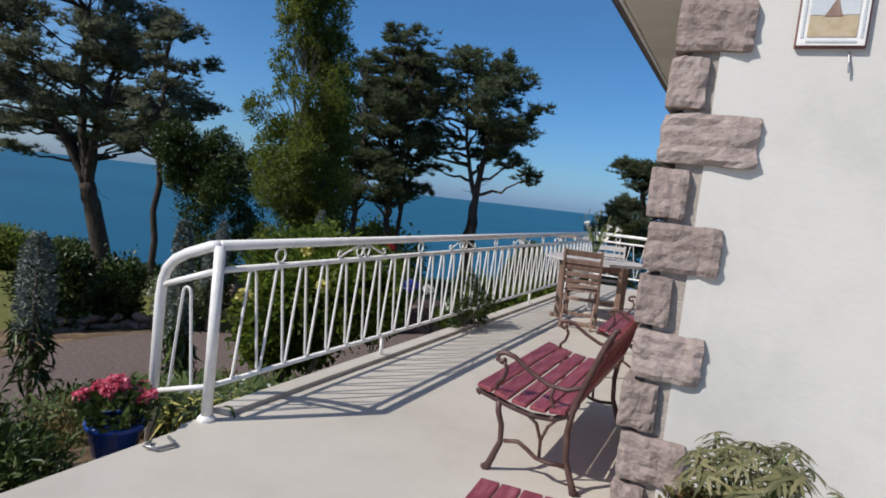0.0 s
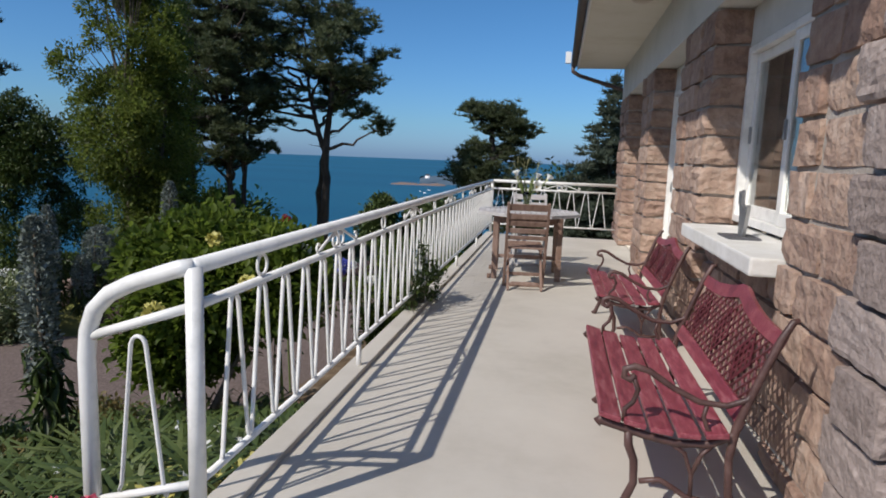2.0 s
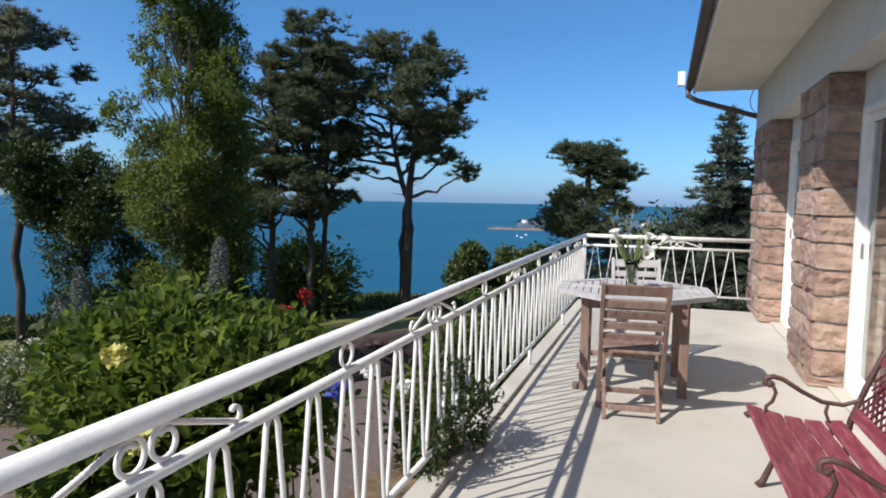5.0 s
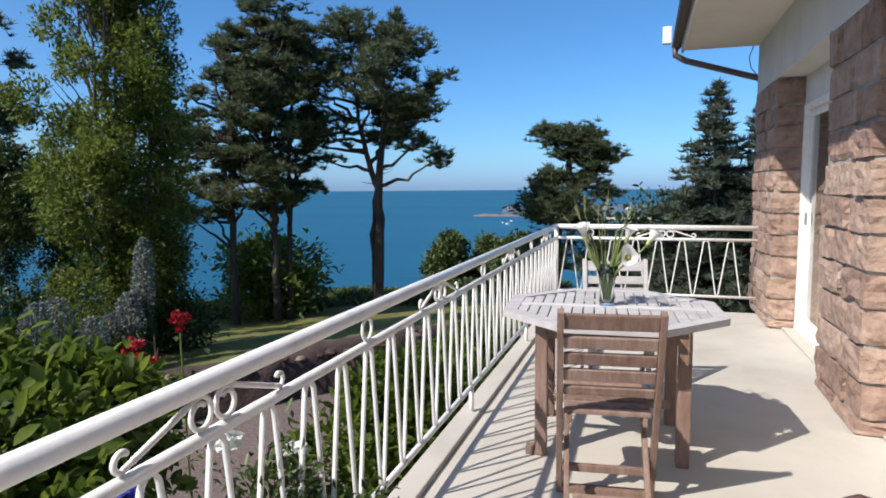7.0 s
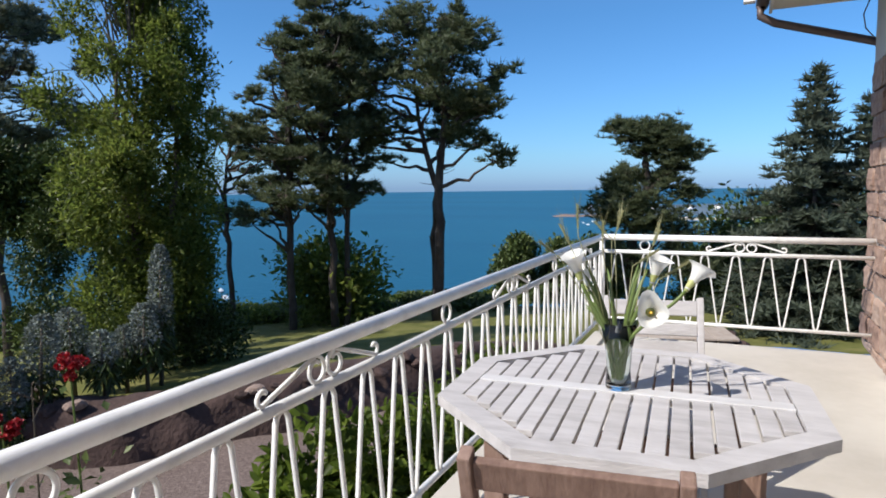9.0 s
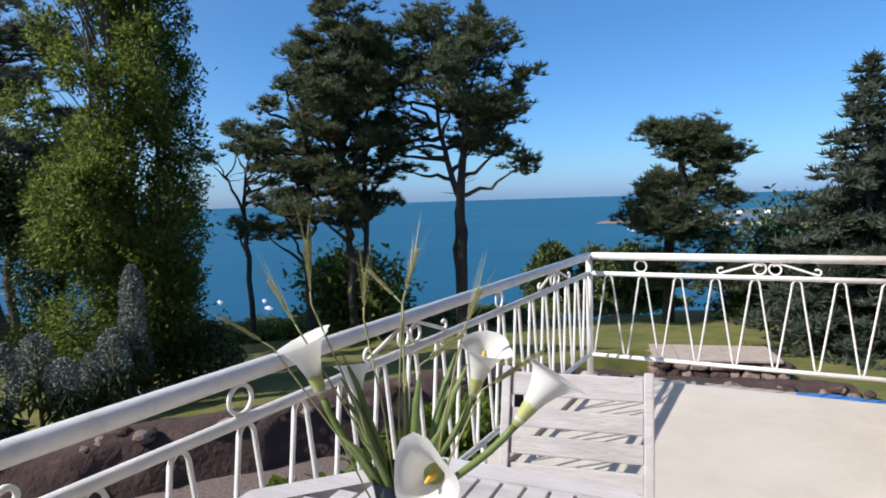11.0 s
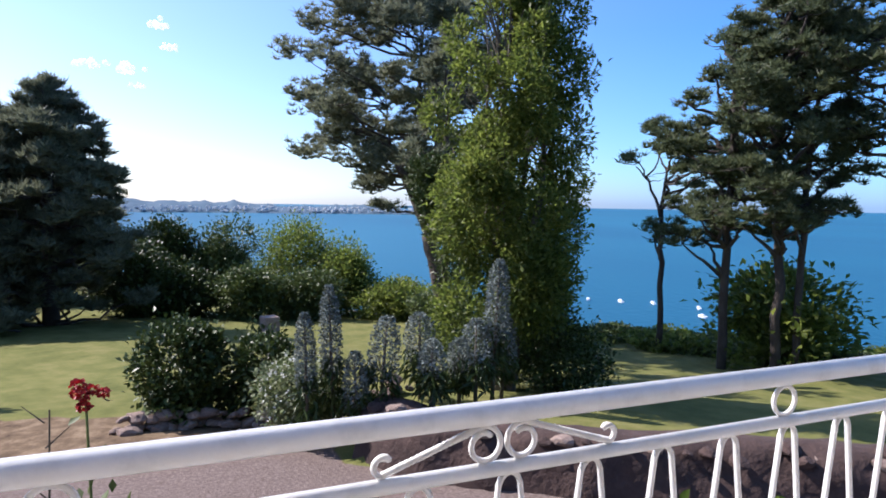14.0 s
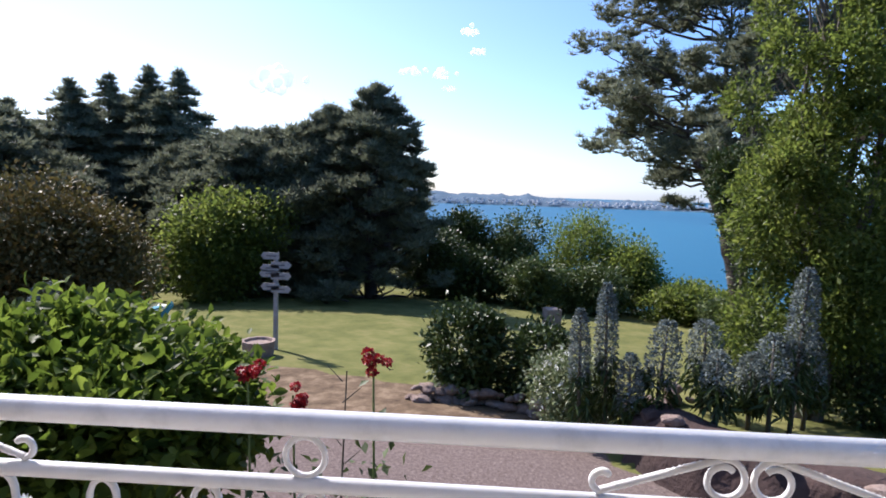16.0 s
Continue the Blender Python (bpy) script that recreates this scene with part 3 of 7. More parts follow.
part("downpipe", tb([(1.30, YE - 0.05, SOFFIT_Z + 0.03), (1.30, YE - 0.05, SOFFIT_Z - 0.06), (1.42, YE - 0.04, SOFFIT_Z - 0.13), (XF + 0.02, YE + 0.05, SOFFIT_Z - 0.36), (XF + 0.08, YE + 0.05, SOFFIT_Z - 0.45), (XF + 0.08, YE + 0.05, 0.0)], 0.036, 10), GUTTER, gut, "sloping brown downpipe", True)
part("end_cap", bx((1.155, YE + 0.02, SOFFIT_Z + 0.1), (1.258, YE + 0.11, SOFFIT_Z + 0.3), 0.008), WHITE_PAINT, gut, "white painted board end")
single("cable", tb([(XF - 0.05, YE + 0.02, SOFFIT_Z), (XF - 0.09, YE + 0.03, SOFFIT_Z - 0.12), (XF - 0.07, YE + 0.03, SOFFIT_Z - 0.24), (XF + 0.0, YE + 0.03, SOFFIT_Z - 0.33)], 0.006, 6), GUTTER, "thin dark cable hanging from the eaves", "cable", smooth=True)

lamp = thing("ceiling_lamp", "round frosted glass lamp on the soffit", "lamp", pose(1.88, 4.4, SOFFIT_Z + 0.003))
part("base", lathe([(0.13, 0.0), (0.13, -0.02), (0.12, -0.028)]), METAL, lamp, smooth=True)
part("shade", lathe([(0.118, -0.029), (0.112, -0.06), (0.085, -0.085), (0.04, -0.1), (0.01, -0.102)]), LAMP_GLASS, lamp, "frosted glass bowl", True)


# ---- windows and doors ----
def frame_bars(parent, y0, y1, z0, z1, x, w=0.06, d=0.06):
    part("frame", box(box(box(box(bmesh.new(), (x, y0, z0), (x + d, y0 + w, z1), 0.006), (x, y1 - w, z0), (x + d, y1, z1), 0.006), (x, y0 + w, z1 - w), (x + d, y1 - w, z1), 0.006), (x, y0 + w, z0), (x + d, y1 - w, z0 + w), 0.006), WHITE_PAINT, parent)


def pane(parent, y0, y1, z0, z1, x):
    ob = part("pane", bx((x, y0, z0), (x + 0.008, y1, z1)), GLASS, parent)
    ob.visible_shadow = False
    return ob


def glazing(name, label, a, b, z0, z1, category):
    ob = thing(name, label, category, kind="structure")
    frame_bars(ob, a + 0.003, b - 0.003, z0, z1, XW, 0.05, 0.09)
    mid = (a + b) / 2
    for y0, y1, dx in ((a + 0.055, mid + 0.03, 0.012), (mid - 0.03, b - 0.055, 0.05)):
        leaf = part("sash", box(box(box(box(bmesh.new(), (XW + dx, y0, z0 + 0.052), (XW + dx + 0.035, y0 + 0.07, z1 - 0.052), 0.005), (XW + dx, y1 - 0.07, z0 + 0.052), (XW + dx + 0.035, y1, z1 - 0.052), 0.005), (XW + dx, y0 + 0.071, z1 - 0.12), (XW + dx + 0.035, y1 - 0.071, z1 - 0.052), 0.005), (XW + dx, y0 + 0.071, z0 + 0.052), (XW + dx + 0.035, y1 - 0.071, z0 + 0.13), 0.005), WHITE_PAINT, ob)
        pane(leaf, y0 + 0.068, y1 - 0.068, z0 + 0.128, z1 - 0.118, XW + dx + 0.014)
        part("handle", bx((XW + dx - 0.018, y1 - 0.045, (z0 + z1) / 2 - 0.06), (XW + dx, y1 - 0.025, (z0 + z1) / 2 + 0.06), 0.005), METAL, leaf, "small metal handle")
    return ob


glazing("window_1", "white framed two-leaf window above a painted sill", GAPS[0][0], GAPS[0][1], 0.98, 2.2, "window")
glazing("door_1", "white framed sliding glass door to the terrace", GAPS[1][0], GAPS[1][1], 0.02, 2.2, "door")
glazing("door_2", "white framed sliding glass door to the terrace", GAPS[2][0], GAPS[2][1], 0.02, 2.2, "door")
single("wall_lintel_window", bx((XW + 0.01, GAPS[0][0] - 0.01, 2.2), (XW + 0.24, GAPS[0][1] + 0.01, STONE_TOP - 0.002)), PLASTER, "rendered strip above the window", "wall", kind="structure")
for i in (1, 2):
    single("threshold_%d" % i, bx((XF + 0.13, GAPS[i][0] + 0.01, 0.001), (XW + 0.1, GAPS[i][1] - 0.01, 0.022), 0.006), CONCRETE, "low concrete door threshold", "threshold", kind="structure")
single("window_sill", bx((XF - 0.13, GAPS[0][0] + 0.006, 0.865), (XW + 0.06, GAPS[0][1] - 0.14, 0.955), 0.012), SILL, "thick white painted window sill, chipped at the edge", "sill", kind="structure")
bm = bmesh.new()
for k in range(5):
    y = 3.66 + 0.05 * k
    tube(bm, [(XW + 0.16 + 0.015 * (k % 2), y, 0.06), (XW + 0.16 + 0.015 * (k % 2), y, 2.12)], 0.028, 8)
single("curtain", bm, SILL, "pale curtain gathered behind the glass door", "curtain", smooth=True)

orn = thing("cat_ornament", "flat grey metal cat figure on the window sill", "ornament", pose(2.24, 1.55, 0.955))
part("plate", bx((-0.09, -0.13, 0.0), (0.09, 0.13, 0.012), 0.004), SLATE, orn)
bm = bmesh.new()
pts = [(-0.02, 0.012), (0.03, 0.012), (0.035, 0.1), (0.05, 0.18), (0.085, 0.2), (0.09, 0.27), (0.06, 0.25), (0.03, 0.28), (0.02, 0.2), (-0.06, 0.16), (-0.1, 0.2), (-0.11, 0.19), (-0.09, 0.12), (-0.06, 0.012), (-0.03, 0.012), (-0.025, 0.09)]
f = bm.faces.new([bm.verts.new((0.0, y, z)) for y, z in pts])
r = bmesh.ops.extrude_face_region(bm, geom=[f])
bmesh.ops.translate(bm, verts=[v for v in r["geom"] if isinstance(v, bmesh.types.BMVert)], vec=(0.02, 0, 0))
bmesh.ops.recalc_face_normals(bm, faces=bm.faces)
part("figure", bm, METAL, orn)

# ---- tile picture on the gable ----
tile = thing("tile_picture", "framed ceramic tile picture of a sailing boat", "picture", pose(2.67, YG + 0.012, 2.14))
part("backing", bx((-0.11, -0.022, -0.11), (0.11, 0.0, 0.11), 0.004), TERRACOTTA, tile)
part("border", bx((-0.104, -0.026, -0.104), (0.104, -0.0222, 0.104), 0.002), WHITE_PAINT, tile, "white glazed border")
part("sky", bx((-0.075, -0.029, 0.0), (0.075, -0.0262, 0.075), 0.001), TILE_BLUE, tile, "pale blue painted sky")
part("sea", bx((-0.075, -0.029, -0.075), (0.075, -0.0262, -0.002), 0.001), TILE_OCHRE, tile, "ochre painted shore")
bm = bmesh.new()
f = bm.faces.new([bm.verts.new(p) for p in [(-0.03, -0.0295, -0.005), (0.025, -0.0295, -0.005), (0.004, -0.0295, 0.06)]])
r = bmesh.ops.extrude_face_region(bm, geom=[f])
bmesh.ops.translate(bm, verts=[v for v in r["geom"] if isinstance(v, bmesh.types.BMVert)], vec=(0, -0.002, 0))
part("sail", bm, TEAK, tile, "brown painted sail")
dm = finish("dash", bx((-0.012, -0.029, -0.004), (0.012, -0.0262, 0.004), 0.001), TILE_BLUE)
for k in range(6):
    for s in (-0.09, 0.09):
        share("dash", dm, tile, pose(-0.065 + 0.026 * k, 0, s))
        share("dash", dm, tile, pose(s, 0, -0.065 + 0.026 * k, 0, 90, 0))
single("nail", tb([(2.735, YG + 0.013, 2.02), (2.737, YG - 0.004, 1.98), (2.74, YG - 0.004, 1.945)], 0.004, 6), METAL, "bent metal hook on the white wall", "hook")

# ---- railing ----
rail = thing("railing", "white painted iron railing with hairpin bars, rings and scrolls", "railing")
TOP, MID, LOW, PITCH = 0.965, 0.83, 0.19, 0.23
Y0 = -0.498
cx, cy = 0.0, CORNER
ex, ey = RAIL_END


def rails(parent, p, q, names=("top_rail", "mid_rail", "bottom_rail")):
    for n, z, r in zip(names, (TOP, MID, LOW), (0.0285, 0.018, 0.0155)):
        part(n, tb([(p[0], p[1], z), (q[0], q[1], z)], r, 14 if r > 0.02 else 10), WHITE_PAINT, parent, smooth=True)


rails(rail, (0, Y0), (0, cy))
rails(rail, (0.02, cy), (ex, ey))
part("post", tb([(0, Y0, -0.02), (0, Y0, TOP)], 0.03, 14), WHITE_PAINT, rail, smooth=True)
part("post", tb([(0, cy, -0.02), (0, cy, TOP)], 0.026, 14), WHITE_PAINT, rail, smooth=True)
part("foot_plate", lathe([(0.05, -0.001), (0.05, 0.014), (0.035, 0.03)], 16), WHITE_PAINT, rail).matrix_basis = pose(0, Y0, 0)
for y in (1.33, 3.28, 5.2, 7.1):
    part("foot", tb([(0, y, -0.005), (0, y, LOW)], 0.016, 10), WHITE_PAINT, rail, smooth=True)
# the end piece turns outwards and comes down
XE = -0.43
curve = [(0, Y0, TOP), (-0.06, Y0, TOP - 0.012), (-0.24, Y0 + 0.01, TOP - 0.075), (-0.33, Y0 + 0.01, TOP - 0.12), (-0.39, Y0 + 0.01, TOP - 0.18), (-0.42, Y0 + 0.01, TOP - 0.26), (XE, Y0 + 0.01, TOP - 0.36), (XE, Y0 + 0.01, -0.35)]
part("end_rail", tb(curve, 0.03, 14), WHITE_PAINT, rail, "bent end of the top rail", True)
part("end_mid_rail", tb([(0, Y0, MID), (XE, Y0 + 0.01, MID - 0.15)], 0.018, 10), WHITE_PAINT, rail, smooth=True)
part("end_bottom_rail", tb([(0, Y0, LOW), (XE, Y0 + 0.01, LOW - 0.13)], 0.016, 10), WHITE_PAINT, rail, smooth=True)


def hairpin(h, w):
    pts = [(-w / 2 + 0.004, 0, 0.0), (-w / 2 + 0.016, 0, 0.03)]
    pts += [(-0.034, 0, h - 0.08)] + [(0.03 * math.cos(radians(a)), 0, h - 0.045 + 0.04 * math.sin(radians(a))) for a in range(165, 14, -25)] + [(0.034, 0, h - 0.08)]
    pts += [(w / 2 - 0.016, 0, 0.03), (w / 2 - 0.004, 0, 0.0)]
    return finish("hairpin", tb(pts, 0.0095, 6, flat=0.75, up=(0, 1, 0)), WHITE_PAINT, True)


pin = hairpin(MID - LOW - 0.012, PITCH)
n = int((cy - Y0 - 0.06) / PITCH)
for k in range(-2, n):
    y = 0.0 + k * PITCH
    if Y0 + 0.08 < y < cy - 0.08:
        share("hairpin", pin, rail, pose(0, y, LOW + 0.004, 0, 0, 90))
el = math.hypot(ex, ey - cy)
eang = math.degrees(math.atan2(ey - cy, ex))
end_pin = hairpin(MID - LOW - 0.012, 0.2525)
for k in range(8):
    d = 0.15 + k * 0.2525
    share("hairpin", end_pin, rail, pose(d * math.cos(radians(eang)), cy + d * math.sin(radians(eang)), LOW + 0.004, 0, 0, eang))
share("hairpin", hairpin(MID - LOW - 0.05, 0.2), rail, pose(-0.22, Y0 + 0.005, LOW - 0.07, 0, 0, 0))

ring_me = finish("ring", tb([(0.0425 * math.cos(a), 0, 0.0425 * math.sin(a)) for a in np.linspace(0, 2 * math.pi, 24, endpoint=False)], 0.007, 8, True), WHITE_PAINT, True)


def twisted_bar(bm, p, q, r, turns, n=40):
    """A square bar wrung along its length, from p to q."""
    p, q = Vector(p), Vector(q)
    d = (q - p).normalized()
    u = d.cross(Vector((0, 1, 0))).normalized()
    v = d.cross(u)
    rings = []
    for i in range(n + 1):
        t = i / n
        a0 = 2 * math.pi * turns * min(1, max(0, (t - 0.12) / 0.76))
        rings.append([bm.verts.new(p.lerp(q, t) + (u * math.cos(a0 + math.pi / 2 * j) + v * math.sin(a0 + math.pi / 2 * j)) * r) for j in range(4)])
    for a, b in zip(rings, rings[1:]):
        for j in range(4):
            bm.faces.new((a[j], a[(j + 1) % 4], b[(j + 1) % 4], b[j]))
    bm.faces.new(rings[0][::-1]), bm.faces.new(rings[-1])


def scroll_mesh():
    """Two bars with hooked feet, wrung along their slope, that meet at the top and curl outwards below."""
    bm = bmesh.new()
    for s in (-1, 1):
        spiral = []
        for i in range(30):
            a = i / 29
            ang = radians(70 + 420 * a)
            rr = 0.0445 * (1 - 0.42 * a ** 1.4)
            spiral.append((s * (0.0505 + rr * math.cos(ang)), 0, -0.001 + rr * math.sin(ang)))
        tube(bm, spiral, 0.0072, 7)
        twisted_bar(bm, (s * 0.062, 0, 0.0415), (s * 0.298, 0, -0.036), 0.0088, s * 3.5)
        hook = [(s * (0.296 + 0.021 * math.sin(radians(a))), 0, -0.017 - 0.021 * math.cos(radians(a))) for a in range(-10, 231, 24)]
        tube(bm, hook, [0.0075] * 8 + [0.0085, 0.009, 0.007], 6)
    return finish("scroll", bm, WHITE_PAINT, True)


scroll_me = scroll_mesh()
S_STEP = 0.9175
for k in range(10):
    y = k * S_STEP
    share("ring" if k % 2 == 0 else "scroll", ring_me if k % 2 == 0 else scroll_me, rail, pose(0, y, 0.892, 0, 0, 90))
for k, d in enumerate((0.39, 1.236)):
    share("ring" if k == 0 else "scroll", ring_me if k == 0 else scroll_me, rail, pose(d * math.cos(radians(eang)), cy + d * math.sin(radians(eang)), 0.892, 0, 0, eang))


# ---- benches ----
def bench(m, label, length=1.3):
    """Cast iron ends, wooden slats and a cast lattice back. Runs along y, faces -x; the origin is the near front foot."""
    b = thing("bench", label, "bench", m, "red garden benches")
    seat = [(-0.055, 0.405), (0.04, 0.385), (0.14, 0.368), (0.24, 0.362), (0.34, 0.372)]
    for i, (x, z) in enumerate(seat):
        part("slat", bx((-0.042, -0.035, -0.011), (0.042, length + 0.035, 0.011), 0.006, pose(x, 0, z + 0.02, 0, [14, 11, 6, 0, -8][i], 0)), RED_WOOD, b)
    for y in (0.0, length):
        bm = bmesh.new()
        # front leg, seat rail and back leg with upright
        tube(bm, [(-0.015, y, 0.0), (0.005, y, 0.03), (0.055, y, 0.16), (0.05, y, 0.25), (0.025, y, 0.31), (0.02, y, 0.37)], [0.028, 0.019, 0.016, 0.016, 0.017, 0.016], 8, flat=0.8)
        tube(bm, [(-0.1, y, 0.385), (-0.085, y, 0.4), (-0.04, y, 0.385), (0.08, y, 0.355), (0.2, y, 0.335), (0.32, y, 0.345), (0.4, y, 0.385), (0.43, y, 0.45)], [0.02, 0.022, 0.017, 0.016, 0.016, 0.016, 0.016, 0.015], 8, flat=0.8)
        tube(bm, [(0.47, y, 0.0), (0.455, y, 0.03), (0.405, y, 0.16), (0.395, y, 0.3), (0.41, y, 0.42), (0.47, y, 0.6), (0.53, y, 0.76), (0.565, y, 0.83), (0.585, y, 0.835)], [0.028, 0.019, 0.016, 0.016, 0.017, 0.016, 0.016, 0.014, 0.012], 8, flat=0.8)
        # stretcher with a bracket
        tube(bm, [(0.075, y, 0.17), (0.15, y, 0.185), (0.2, y, 0.16), (0.25, y, 0.13), (0.32, y, 0.12), (0.4, y, 0.13)], 0.011, 7)
        tube(bm, [(0.27, y, 0.13), (0.265, y, 0.22), (0.235, y, 0.3), (0.18, y, 0.335)], 0.009, 6)
        tube(bm, [(0.265, y, 0.22), (0.295, y, 0.3), (0.33, y, 0.34)], 0.009, 6)
        part("end_frame", bm, BROWN_IRON, b, "dark brown cast iron end", True)
        arm = [(0.03, y, 0.585), (0.012, y, 0.565), (-0.012, y, 0.575), (-0.01, y, 0.605), (0.025, y, 0.618), (0.08, y, 0.605), (0.17, y, 0.55), (0.27, y, 0.505), (0.37, y, 0.5), (0.44, y, 0.53), (0.475, y, 0.6)]
        bm = tb(arm, [0.012, 0.014, 0.014, 0.014, 0.014, 0.013, 0.012, 0.012, 0.012, 0.012, 0.012], 8)
        tube(bm, [(0.02, y, 0.585), (0.045, y, 0.53), (0.03, y, 0.48), (0.0, y, 0.45), (0.0, y, 0.4)], 0.01, 7)
        tube(bm, [(0.3, y, 0.5), (0.29, y, 0.45), (0.31, y, 0.4), (0.36, y, 0.37)], 0.009, 7)
        part("armrest", bm, BROWN_IRON, b, "curled cast iron armrest", True)
    # the back lies in a tilted plane: u along y, v up the back
    tilt = Matrix.Translation((0.415, 0, 0.43)) @ Euler((0, radians(21.5), 0)).to_matrix().to_4x4()
    back = part("backrest", bx((-0.012, 0.012, 0.0), (0.012, length - 0.012, 0.07), 0.006, tilt), RED_WOOD, b, "lower wooden rail of the back")
    top = []
    for i in range(41):
        u = i / 40
        h = 0.375 + 0.05 * math.exp(-((u - 0.5) / 0.22) ** 2) + (0.02 * math.exp(-((u - 0.5) / 0.07) ** 2))
        top.append((u, h))
    bm = bmesh.new()
    for lo_off, x0, x1 in ((0.055, -0.011, 0.011),):
        ring = []
        for u, h in top:
            y = 0.012 + u * (length - 0.024)
            ring.append([bm.verts.new(tilt @ Vector(p)) for p in ((x0, y, h - lo_off - 0.01 * math.sin(u * math.pi)), (x1, y, h - lo_off - 0.01 * math.sin(u * math.pi)), (x1, y, h), (x0, y, h))])
        for a, c in zip(ring, ring[1:]):
            for j in range(4):
                bm.faces.new((a[j], a[(j + 1) % 4], c[(j + 1) % 4], c[j]))
        bm.faces.new(ring[0][::-1]), bm.faces.new(ring[-1])
    bmesh.ops.recalc_face_normals(bm, faces=bm.faces)
    part("top_rail", bm, RED_IRON, b, "curved red top rail of the back")
    bm = bmesh.new()
    step = 0.062
    y = -0.4
    while y < length + 0.1:
        for s in (1, -1):
            pts = []
            for v in np.linspace(0.06, 0.40, 9):
                yy = y + s * (v - 0.06) * 1.0 + (0 if s > 0 else 0.4)
                u = (yy - 0.012) / (length - 0.024)
                if 0.01 < u < 0.99:
                    h = 0.375 + 0.05 * math.exp(-((u - 0.5) / 0.22) ** 2)
                    if v < h - 0.04:
                        pts.append(tilt @ Vector((0.002 * s, yy, v)))
            if len(pts) > 1:
                tube(bm, pts, 0.0065, 5)
        y += step
    part("lattice", bm, WORN_IRON, b, "worn red-brown cast lattice of the back", False)
    for k in range(3):
        yc = length * (0.2 + 0.3 * k)
        bm = bmesh.new()
        hw, hh, vc = 0.1, 0.115, 0.2 + (0.015 if k == 1 else 0)
        p0, p1, p2 = Vector((-0.012, yc, vc - hh)), Vector((-0.012, yc + hw, vc)), Vector((-0.012, yc - hw, vc))
        u, w = p1 - p0, p2 - p0
        cuts = [0.23 * i + e for i in range(5) for e in ((-0.02, 0.1) if i in (0, 4) else (0.0, 0.085))]
        grid = [[bm.verts.new(tilt @ (p0 + u * i + w * j)) for j in cuts] for i in cuts]
        for i in range(9):
            for j in range(9):
                if i % 2 == 0 or j % 2 == 0:
                    bm.faces.new((grid[i][j], grid[i + 1][j], grid[i + 1][j + 1], grid[i][j + 1]))
        bmesh.ops.solidify(bm, geom=bm.faces[:], thickness=0.018)
        bmesh.ops.recalc_face_normals(bm, faces=bm.faces[:])
        part("diamond_panel", bm, RED_IRON, back, "pierced diamond ornament")
    return b


bench(pose(1.478, -0.04, 0) @ Matrix.Diagonal((0.97, 1, 1, 1)), "red slatted garden bench with brown cast iron ends by the wall", 1.22)
bench(pose(1.595, 2.29, 0, 0, 0, 1.0) @ Matrix.Diagonal((0.92, 1, 0.94, 1)), "red slatted garden bench with brown cast iron ends under the window", 1.1)

stool = thing("slatted_table", "small red slatted wooden side table by the gable wall", "table", pose(1.80, -1.03, 0, 0, 0, 4))
for k in range(5):
    part("slat", bx((0.075 * k, -0.55, 0.40), (0.075 * k + 0.068, 0.0, 0.42), 0.005), RED_WOOD, stool)
for x, y in ((0.03, -0.05), (0.33, -0.05), (0.03, -0.5), (0.33, -0.5)):
    part("leg", bx((x - 0.015, y - 0.015, 0), (x + 0.015, y + 0.015, 0.40), 0.004), RED_WOOD, stool)


# ---- table, chairs, vase ----
tab = thing("garden_table", "octagonal silvered teak table with slatted top", "table", pose(0.845, 5.09, 0, 0, 0, 4))
H, R = 0.768, 0.578
side = R * math.tan(math.pi / 8)
oct_ = [(R, side), (side, R), (-side, R), (-R, side), (-R, -side), (-side, -R), (side, -R), (R, -side)]
inner = 0.87
for i in range(8):
    (ax, ay), (bx_, by_) = oct_[i], oct_[(i + 1) % 8]
    bm = bmesh.new()
    f = bm.faces.new([bm.verts.new(p) for p in [(ax, ay, H), (bx_, by_, H), (bx_ * inner, by_ * inner, H), (ax * inner, ay * inner, H)]])
    r = bmesh.ops.extrude_face_region(bm, geom=[f])
    bmesh.ops.translate(bm, verts=[v for v in r["geom"] if isinstance(v, bmesh.types.BMVert)], vec=(0, 0, -0.035))
    bmesh.ops.recalc_face_normals(bm, faces=bm.faces)
    part("border_board", bm, TEAK_GREY, tab)
ri, si = R * inner, side * inner
nsl = 17
for k in range(nsl):
    x0 = -ri + 0.004 + k * (2 * ri - 0.004) / nsl
    x1 = x0 + (2 * ri) / nsl - 0.0085
    xm = max(abs(x0), abs(x1))
    half = ri if xm <= si else ri - (xm - si)
    half -= 0.004
    if half > 0.05:
        for s in (-1, 1):
            part("slat", bx((x0, 0.034 if s > 0 else -half, H - 0.022), (x1, half if s > 0 else -0.034, H - 0.002), 0.003), TEAK_GREY, tab)
part("centre_board", bx((-ri + 0.003, -0.031, H - 0.03), (ri - 0.003, 0.031, H + 0.001), 0.003), TEAK_PALE, tab, "bleached middle board")
for sx in (-1, 1):
    for sy in (-1, 1):
        part("leg", bx((sx * 0.36 - 0.032, sy * 0.3 - 0.032, 0.0), (sx * 0.36 + 0.032, sy * 0.3 + 0.032, H - 0.036), 0.006), TEAK, tab, "reddish brown teak leg")
for sy in (-1, 1):
    part("apron", bx((-0.33, sy * 0.3 - 0.013, H - 0.13), (0.33, sy * 0.3 + 0.013, H - 0.036), 0.004), TEAK, tab)
    part("foot_bar", bx((-0.44, sy * 0.3 - 0.03, 0.0), (-0.395, sy * 0.3 + 0.03, 0.05), 0.006), TEAK, tab)
